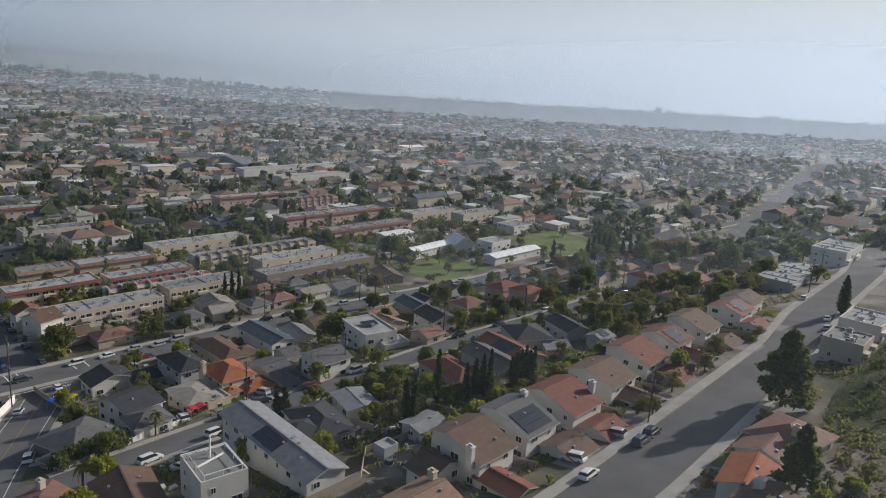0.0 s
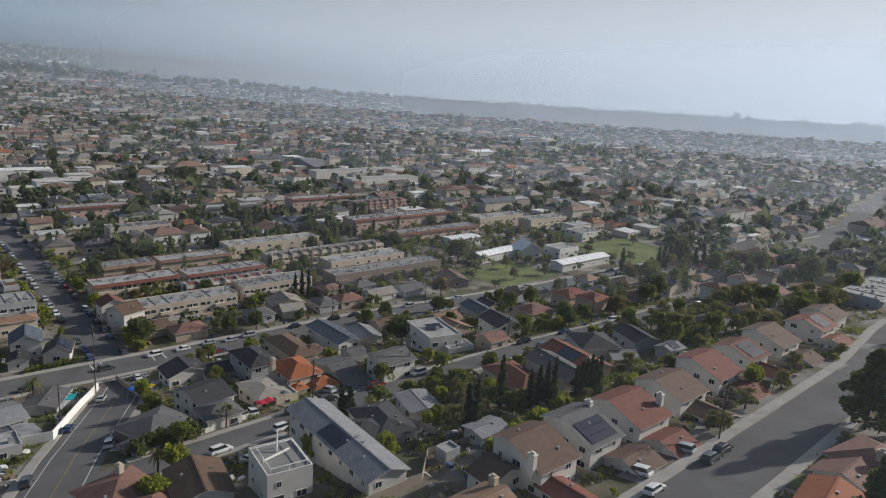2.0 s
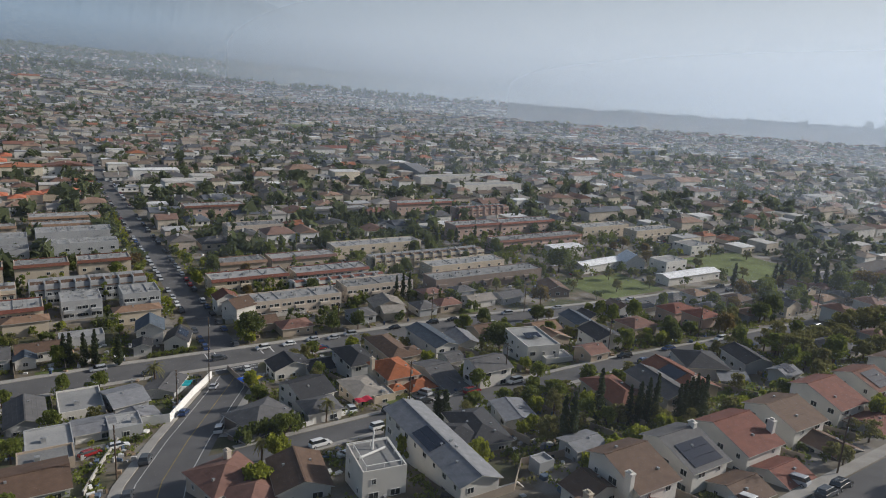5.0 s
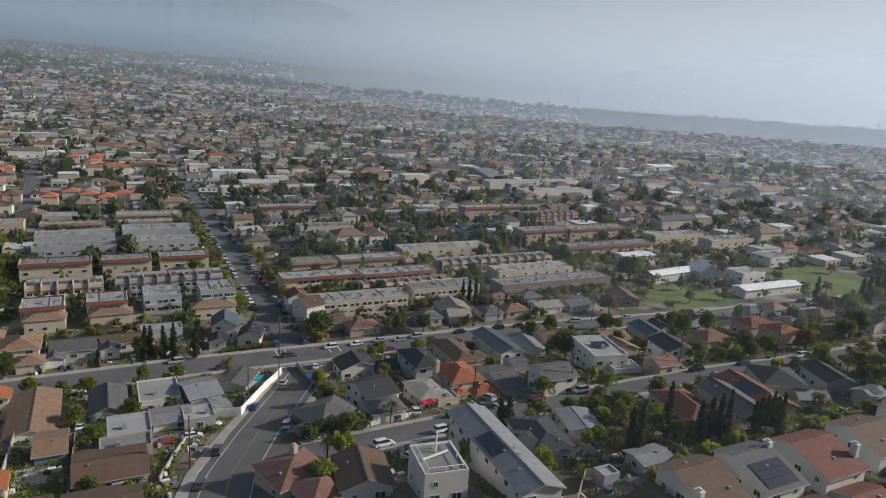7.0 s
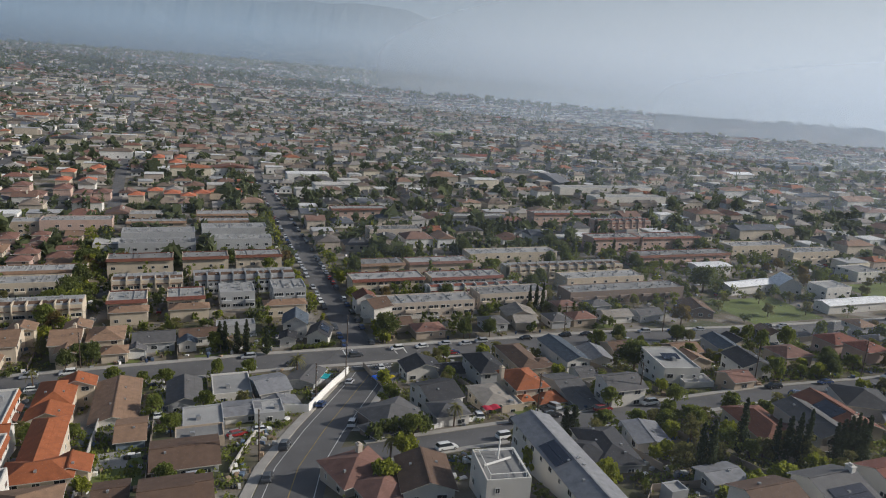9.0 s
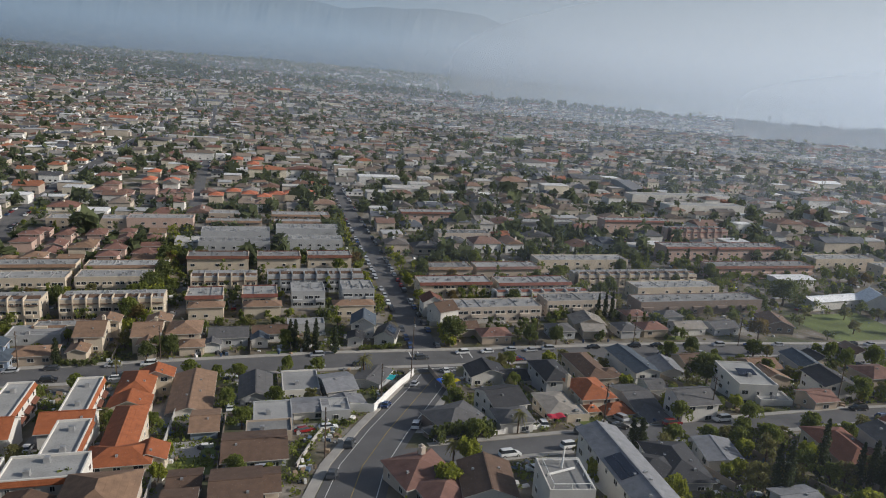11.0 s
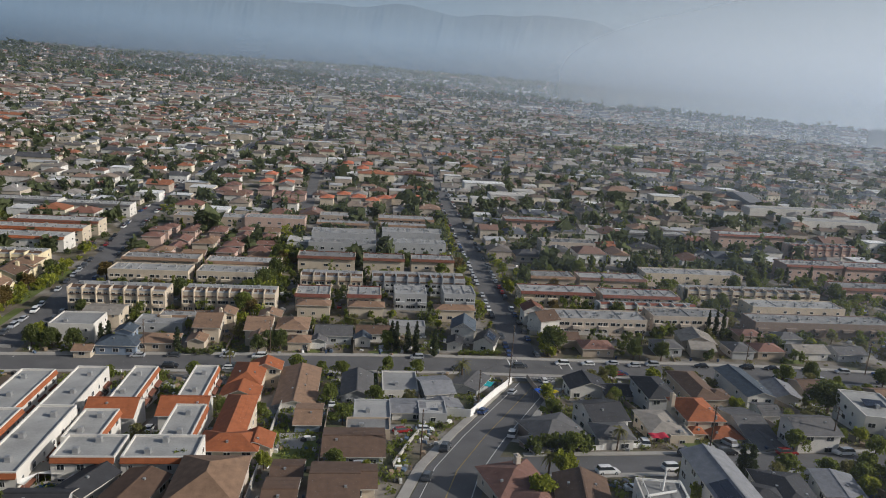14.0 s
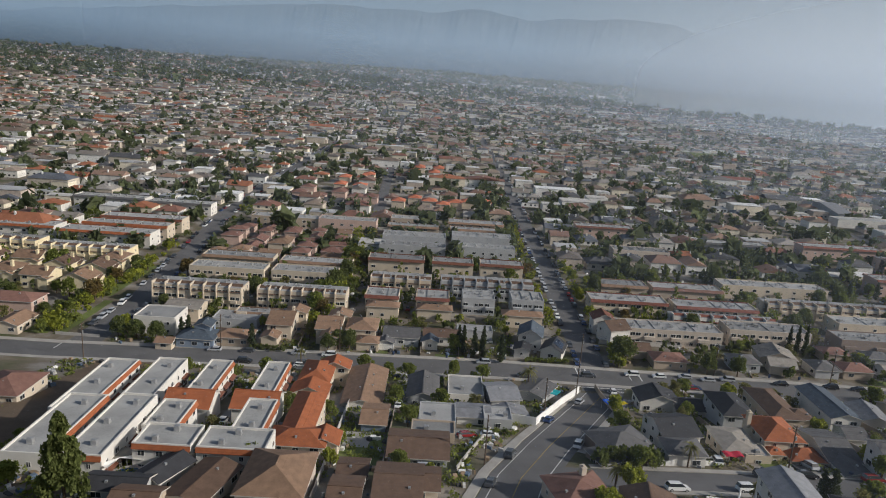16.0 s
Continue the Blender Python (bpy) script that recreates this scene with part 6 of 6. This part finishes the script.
# ---- the far town ----
FAR_STREETS = [(NORTH, 7), (LEFT, 7), ([(-40, 440), (-60, 900), (-95, 1600), (-150, 3200)], 6), ([(300, 440), (330, 1200), (380, 3000)], 6), ([(420, 150), (680, 205), (1500, 360)], 13), ([(-300, 440), (-420, 3000)], 6)]
for nm, path, w in (("road_far_lane", FAR_STREETS[2][0], 8), ("road_far_east", FAR_STREETS[3][0], 7), ("road_far_avenue", FAR_STREETS[4][0], 14), ("road_far_west", FAR_STREETS[5][0], 8)):
    strip(nm, path, w, 0.3, ASPHALT, "distant straight asphalt street between houses", "road")
MARK = len(TAKEN)
for x0, y0, x1, y1 in ((560, 700, 640, 738), (700, 618, 745, 668), (800, 715, 915, 750), (405, 1085, 465, 1175), (528, 1045, 580, 1080)):
    patch("far_field", x0, y0, x1, y1, GRASS, "distant green park field among houses", "field", 0.06)
    TAKEN.append(((x0 + x1) / 2, (y0 + y1) / 2, (x1 - x0) / 2, (y1 - y0) / 2))
# clusters of bright roofs that stand out of the far town
FAR = dict(win=False, vents=0, group="orange-roofed houses far off")
for x, y, w, d in ((-25, 656, 11, 20), (-21, 690, 11, 20), (-6, 658, 11, 20), (-2, 692, 11, 20), (-29, 487, 10, 12), (-18, 504, 10, 12), (-7, 494, 11, 12), (3, 484, 10, 11), (12, 495, 11, 12), (22, 501, 11, 12), (34, 503, 10, 13),
                   (-82, 590, 10, 16), (-80, 549, 10, 16), (-67, 594, 11, 14), (-64, 614, 11, 14), (-64, 547, 11, 14)):
    house(x, y, w, d, 5.2, "hip", "cream", "coral", label="two-storey cream house with bright coral tile hip roof", **FAR)
for x, y in ((-61, 495), (-50, 497), (-103, 498), (-87, 489), (-101, 524), (-75, 510)):
    house(x, y, 11, 13, 5.2, "hip", "pink", "rose", label="two-storey pink house with rose tile hip roof", **FAR)
house(331, 765, 36, 14, 5, "gable", "cream", "red", label="long far hall with a bright red roof", win=False, vents=0)
house(478, 892, 30, 30, 4, "hip", "cream", "pale", slope=0.45, label="far pavilion with a pale pyramid roof", win=False, vents=0)
house(816, 735, 120, 20, 6, "flat", "blue", "slate", label="long far building with a blue roof", win=False, vents=0)
house(620, 645, 50, 20, 5, "gable", "white", "whitemetal", slope=0.2, label="far school hall with a white roof", win=False, vents=0)
for x, y, w in ((360, 527, 100), (350, 478, 70)):
    house(x, y, w, 14, 6, "flat", "white", "pale", label="long far white industrial building with a flat roof", win=False, vents=0)
house(333, 580, 14, 62, 6, "gable", "grey", "lightgrey", slope=0.15, label="long far shed with a pale roof", win=False, vents=0)
for x, y, w in ((140, 3240, 60), (215, 3260, 90), (300, 3250, 50), (360, 3300, 70), (430, 3230, 60), (650, 2900, 160), (-120, 2300, 60)):
    house(x, y, w, 24, 9, "flat", "white", "pale", label="distant long white building with a flat roof", win=False, vents=0, group="far white buildings")
FIELDS = TAKEN[MARK:]


def clear(x, y):
    for pts, half in FAR_STREETS:
        for (x0, y0), (x1, y1) in zip(pts, pts[1:]):
            dx, dy = x1 - x0, y1 - y0
            t = ((x - x0) * dx + (y - y0) * dy) / (dx * dx + dy * dy)
            if -0.02 <= t <= 1.02 and math.hypot(x - x0 - t * dx, y - y0 - t * dy) < half:
                return False
    return all(abs(x - a) > p + 6 or abs(y - b) > q + 6 for a, b, p, q in FIELDS)


def built_up(x, y):
    """Whether a place belongs to the far town: seen from the walk, and beyond the houses that stand singly."""
    if -240 < x < 335 and y < 440 and not (y > 322 and (x > -122 or x < -128)):
        return False
    a = math.degrees(math.atan2(x, y))
    return -46 < a < 88 and y > 20


def far_town():
    rng = np.random.default_rng(3)
    V, F, M = [], [], []

    def add(verts, faces, mi):
        b = len(V)
        V.extend(verts)
        F.extend([[b + i for i in f] for f in faces])
        M.extend(mi)
    y, row = 60.0, 0
    while y < 4250:
        x1 = math.sqrt(4300 ** 2 - y * y)
        x = max(-1.05 * y, -3000, -math.sqrt(4300 ** 2 - y * y))
        while x < x1:
            r2 = math.hypot(x, y)
            grow = 1 + 0.5 * (r2 > 1400) + 0.6 * (r2 > 2400)
            wd = rng.uniform(10, 17) * grow
            gap = (rng.uniform(2, 6) + (12 if rng.random() < 0.12 else 0)) * grow
            if built_up(x, y) and clear(x + wd / 2, y) and (y > 450 or x > 400 or x < -245 or is_free(x + wd / 2, y, 5.0)) and rng.random() < (0.9 if r2 < 2400 else 0.62):
                w, d, e = wd / 2, rng.uniform(4.5, 7) * min(grow, 1.4), rng.choice([2.8, 3.2, 5.2, 5.6])
                if rng.random() < 0.05:
                    w, d, e = w * 2.2, d * 1.3, 7
                cx, cy = x + w, y + rng.uniform(-4, 4)
                o, r, flat = 0.5, e + min(w, d) * 0.42, rng.random() < (0.3 if cx < -60 else 0.2)
                g0 = rise(cx, cy)
                z0 = len(V)
                add([(cx - w, cy - d, -1), (cx + w, cy - d, -1), (cx + w, cy + d, -1), (cx - w, cy + d, -1), (cx - w, cy - d, e), (cx + w, cy - d, e), (cx + w, cy + d, e), (cx - w, cy + d, e)],
                    [(0, 1, 5, 4), (1, 2, 6, 5), (3, 0, 4, 7), (4, 5, 6, 7)], [0] * 4)
                if r2 < 900:
                    for u in (-0.55, 0.1, 0.6):
                        px = cx + u * w
                        add([(px - 0.8, cy - d - 0.04, 1), (px + 0.8, cy - d - 0.04, 1), (px + 0.8, cy - d - 0.04, 2.3), (px - 0.8, cy - d - 0.04, 2.3)], [(0, 1, 2, 3)], [4])
                if r2 < 1500 and not flat:
                    px, py, pw = cx + rng.uniform(-0.5, 0.5) * w, cy - rng.uniform(0.1, 0.5) * d, 0.45
                    add([(px + u * pw, py + v * pw, zz) for zz in (e, r + 0.7) for u, v in ((-1, -1), (1, -1), (1, 1), (-1, 1))], [(0, 1, 5, 4), (1, 2, 6, 5), (3, 0, 4, 7), (4, 5, 6, 7)], [0] * 4)
                mi = 1 if rng.random() < (0.5 if cx < 60 else 0.3) else 3
                if flat:
                    add([(cx - w, cy - d, e + 0.5), (cx + w, cy - d, e + 0.5), (cx + w, cy + d, e + 0.5), (cx - w, cy + d, e + 0.5)], [(0, 1, 2, 3)], [2])
                elif w >= d * 0.9 and rng.random() < 0.7:
                    kk = rng.choice([0.0, 0.9, 0.9]) * min(d, w * 0.8)
                    add([(cx - w - o, cy - d - o, e), (cx + w + o, cy - d - o, e), (cx + w + o, cy + d + o, e), (cx - w - o, cy + d + o, e), (cx - w - o + kk, cy, r), (cx + w + o - kk, cy, r)],
                        [(0, 1, 5, 4), (1, 2, 5), (2, 3, 4, 5), (3, 0, 4)], [mi] * 4)
                else:
                    kk = rng.choice([0.0, 0.8]) * d * 0.8
                    add([(cx - w - o, cy - d - o, e), (cx + w + o, cy - d - o, e), (cx + w + o, cy + d + o, e), (cx - w - o, cy + d + o, e), (cx, cy - d - o + kk, r), (cx, cy + d + o - kk, r)],
                        [(0, 1, 4), (1, 2, 5, 4), (2, 3, 5), (3, 0, 4, 5)], [mi] * 4)
                if g0 > 0:
                    for k_ in range(z0, len(V)):
                        V[k_] = (V[k_][0], V[k_][1], V[k_][2] + g0)
            x += wd + gap
        row += 1
        y += (20 + 12 * (row % 2)) * (1 + 0.5 * (y > 1400) + 0.6 * (y > 2400))
    me = bpy.data.meshes.new("far_houses")
    me.from_pydata(V, [], F)
    me.polygons.foreach_set("material_index", M)
    for m_ in (many_colours("far_walls", ((0.62, 0.6, 0.56), (0.5, 0.44, 0.36), (0.66, 0.6, 0.48), (0.45, 0.38, 0.32), (0.68, 0.67, 0.64))),
               many_colours("far_tiles", ((0.2, 0.1, 0.075), (0.26, 0.17, 0.125), (0.2, 0.125, 0.1), (0.3, 0.12, 0.065), (0.25, 0.2, 0.16), (0.17, 0.1, 0.075))),
               many_colours("far_flat_roofs", ((0.62, 0.62, 0.61), (0.4, 0.4, 0.4), (0.75, 0.75, 0.74), (0.5, 0.48, 0.45))),
               many_colours("far_shingles", ((0.13, 0.115, 0.105), (0.2, 0.18, 0.16), (0.08, 0.08, 0.085), (0.16, 0.125, 0.1), (0.28, 0.26, 0.24), (0.11, 0.12, 0.14))), GLASS):
        me.materials.append(m_)
    tagged(new("far_houses", me), "spread of low houses with tile and shingle roofs", "houses", kind="stuff")


far_town()


def far_trees():
    rng = np.random.default_rng(5)
    n = 56000
    r = np.sqrt(300 ** 2 + (4330 ** 2 - 300 ** 2) * rng.random(n) ** 1.5)
    a = np.radians(-46 + 134 * rng.random(n))
    xs_, ys_ = r * np.sin(a), r * np.cos(a)
    size = rng.gamma(5, 0.44, n).clip(1.1, 5.5) * np.where(r > 2200, 1.5, 1.0)
    V = []
    for x, y, s, rr in zip(xs_, ys_, size, r):
        if not built_up(x, y) or not clear(x, y) or (y < 450 and -245 < x < 400 and not is_free(x, y, 1.0)):
            continue
        tall = rng.random() < 0.08
        h = s * (2.6 if tall else rng.uniform(0.9, 1.4))
        w = s * (0.55 if tall else 1.0)
        k = 22 if rr < 700 else 12 if rr < 1500 else 7
        d = rng.normal(size=(k, 3))
        d /= np.linalg.norm(d, axis=1)[:, None]
        c = np.array((x, y, h + rise(x, y))) + d * np.array((w, w, h * 0.9)) * 0.72
        q = 0.34 if k == 22 else 0.42 if k == 12 else 0.55
        u, v = rng.normal(size=(k, 3)) * w * q, rng.normal(size=(k, 3)) * w * q
        V.append(np.stack([c - u - v, c + u - v, c + u + v, c - u + v], 1).reshape(-1, 3))
    V = np.concatenate(V)
    me = bpy.data.meshes.new("far_trees")
    me.from_pydata(V.tolist(), [], np.arange(len(V)).reshape(-1, 4).tolist())
    me.materials.append(leaf("leaf_far", (0.11, 0.13, 0.06), 0.6))
    tagged(new("far_trees", me), "scattered dark green trees among distant houses", "trees", kind="stuff")


far_trees()

# ---- mountains ----
bm = bmesh.new()
last = None
ROCK = mat("mountain_scrub", (0.13, 0.14, 0.13), 0.95, var=0.3, scale=0.01, bump=0, coord="World")


def crest(a):
    """Height of the ridge, in degrees over the plain, by compass angle."""
    shape = 5.3 * min(1.0, max(0.0, (a + 44) / 34)) ** 0.6 * min(1.0, max(0.0, (30 - a) / 13)) ** 0.7
    bumps = 0.42 * math.exp(-((a - 2.6) / 2.6) ** 2) + 0.22 * math.exp(-((a - 13.5) / 3.5) ** 2) - 0.25 * math.exp(-((a - 6.2) / 1.6) ** 2)
    return max(0.0, shape + bumps + 0.16 * noise.noise(Vector((a * 0.4, 0, 0))) + 0.07 * noise.noise(Vector((a * 1.3, 3, 0))))


for i in range(161):
    a = -44 + 76 * i / 160
    x, y = math.sin(radians(a)), math.cos(radians(a))
    ridge = 90 + 4750 * math.tan(radians(crest(a))) if crest(a) > 0.05 else 40
    cur = [bm.verts.new((r_ * x, r_ * y, z_)) for r_, z_ in ((4450, 20), (4560, 60 + (ridge - 60) * (0.4 + 0.14 * noise.noise(Vector((a * 0.5, 9, 0))))), (4660, 60 + (ridge - 60) * (0.75 + 0.1 * noise.noise(Vector((a * 0.8, 5, 0))))), (4750, ridge), (4900, 20))]
    if last:
        for j in range(4):
            bm.faces.new((last[j], cur[j], cur[j + 1], last[j + 1]))
    last = cur
tagged(part("mountains", bm, ROCK, None), "faint distant mountain ridge in haze", "mountains", kind="structure")


# ---- haze ----
def haze_sheet(distance, height, alpha, fade, dense):
    """A standing, slightly curved see-through sheet, added to imitate haze; the sun and sky light it; denser towards
    the east, to pale the sunward side.
    """
    m = bpy.data.materials.new("mist")
    m.use_nodes = True
    n, l = m.node_tree.nodes, m.node_tree.links
    n.remove(n["Principled BSDF"])
    clear_, through_, above, lit, misty = n.new("ShaderNodeBsdfTransparent"), n.new("ShaderNodeBsdfTranslucent"), n.new("ShaderNodeBsdfTranslucent"), n.new("ShaderNodeMixShader"), n.new("ShaderNodeMixShader")
    # blue tint of the imitated haze; fixed normal evens out its brightness
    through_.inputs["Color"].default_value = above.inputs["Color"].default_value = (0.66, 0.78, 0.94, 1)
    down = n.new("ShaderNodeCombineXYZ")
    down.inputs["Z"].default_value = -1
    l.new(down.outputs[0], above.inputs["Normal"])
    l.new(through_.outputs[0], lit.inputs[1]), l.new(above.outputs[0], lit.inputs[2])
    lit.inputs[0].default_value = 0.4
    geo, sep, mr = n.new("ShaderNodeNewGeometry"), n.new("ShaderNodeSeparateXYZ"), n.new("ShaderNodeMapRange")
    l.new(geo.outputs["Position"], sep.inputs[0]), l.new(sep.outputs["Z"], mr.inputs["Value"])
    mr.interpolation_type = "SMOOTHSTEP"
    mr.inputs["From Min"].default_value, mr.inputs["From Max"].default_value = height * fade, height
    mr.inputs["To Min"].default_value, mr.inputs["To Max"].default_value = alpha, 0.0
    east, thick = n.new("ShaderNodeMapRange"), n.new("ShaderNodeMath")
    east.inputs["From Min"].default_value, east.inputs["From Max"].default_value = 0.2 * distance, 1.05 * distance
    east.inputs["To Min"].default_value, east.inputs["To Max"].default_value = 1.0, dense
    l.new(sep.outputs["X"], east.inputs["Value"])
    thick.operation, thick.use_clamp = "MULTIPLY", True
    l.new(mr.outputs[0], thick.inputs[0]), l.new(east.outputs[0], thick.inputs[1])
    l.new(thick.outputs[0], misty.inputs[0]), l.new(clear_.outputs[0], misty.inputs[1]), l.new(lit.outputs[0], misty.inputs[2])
    l.new(misty.outputs[0], n["Material Output"].inputs["Surface"])
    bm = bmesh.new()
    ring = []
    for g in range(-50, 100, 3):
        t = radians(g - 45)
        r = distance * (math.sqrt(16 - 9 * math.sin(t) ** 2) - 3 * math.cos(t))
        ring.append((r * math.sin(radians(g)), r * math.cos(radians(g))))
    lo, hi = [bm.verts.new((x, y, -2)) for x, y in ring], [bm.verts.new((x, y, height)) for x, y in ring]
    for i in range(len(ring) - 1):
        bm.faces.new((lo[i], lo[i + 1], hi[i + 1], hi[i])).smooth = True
    tagged(part("mist", bm, m, None), "thin bluish sheet added to imitate sunlit haze over the plain", "mist", kind="structure")


# haze stand-ins; the nearest hangs before all houses and lifts dark tones like glare
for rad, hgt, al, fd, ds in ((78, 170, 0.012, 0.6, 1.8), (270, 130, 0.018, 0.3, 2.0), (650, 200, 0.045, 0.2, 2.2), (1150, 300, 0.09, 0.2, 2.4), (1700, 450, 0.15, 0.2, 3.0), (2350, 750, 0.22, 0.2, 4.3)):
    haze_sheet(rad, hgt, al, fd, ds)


def far_haze_glow(distance, height):
    """Glowing backdrop that imitates bright hazy air at the end of the plain: blue-grey to the west, pale towards the
    sun.
    """
    m = bpy.data.materials.new("far_haze_glow")
    m.use_nodes = True
    n, l = m.node_tree.nodes, m.node_tree.links
    n.remove(n["Principled BSDF"])
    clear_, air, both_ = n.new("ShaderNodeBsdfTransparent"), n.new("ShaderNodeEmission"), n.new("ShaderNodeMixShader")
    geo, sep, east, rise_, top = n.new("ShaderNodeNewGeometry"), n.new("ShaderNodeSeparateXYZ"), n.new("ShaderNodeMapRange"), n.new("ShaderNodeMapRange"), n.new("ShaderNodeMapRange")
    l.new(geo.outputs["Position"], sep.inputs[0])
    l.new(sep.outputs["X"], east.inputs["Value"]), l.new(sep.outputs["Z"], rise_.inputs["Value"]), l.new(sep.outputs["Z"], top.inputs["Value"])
    # painted glow: paler to the east, dim at the horizon and stronger above
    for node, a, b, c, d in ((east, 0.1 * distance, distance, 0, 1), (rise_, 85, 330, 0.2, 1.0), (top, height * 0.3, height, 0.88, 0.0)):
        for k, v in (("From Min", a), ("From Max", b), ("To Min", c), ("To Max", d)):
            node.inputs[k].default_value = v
    # haze brightness put into the emission colour, west to sunward side
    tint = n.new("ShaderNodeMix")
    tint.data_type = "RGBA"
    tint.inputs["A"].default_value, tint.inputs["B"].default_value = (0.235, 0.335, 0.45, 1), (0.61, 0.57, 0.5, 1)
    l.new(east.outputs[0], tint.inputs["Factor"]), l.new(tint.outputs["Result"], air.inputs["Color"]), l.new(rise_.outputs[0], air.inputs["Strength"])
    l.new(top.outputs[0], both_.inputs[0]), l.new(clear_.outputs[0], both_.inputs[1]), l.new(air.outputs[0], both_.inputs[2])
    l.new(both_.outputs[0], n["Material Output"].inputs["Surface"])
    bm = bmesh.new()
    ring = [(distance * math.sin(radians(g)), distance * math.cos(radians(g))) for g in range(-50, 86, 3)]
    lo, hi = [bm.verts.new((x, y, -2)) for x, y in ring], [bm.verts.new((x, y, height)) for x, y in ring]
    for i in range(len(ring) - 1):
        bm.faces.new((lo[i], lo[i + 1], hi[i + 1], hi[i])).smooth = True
    tagged(part("backdrop", bm, m, None), "glowing backdrop painted as bright haze at the end of the plain", "backdrop", kind="structure")


far_haze_glow(4420, 900)
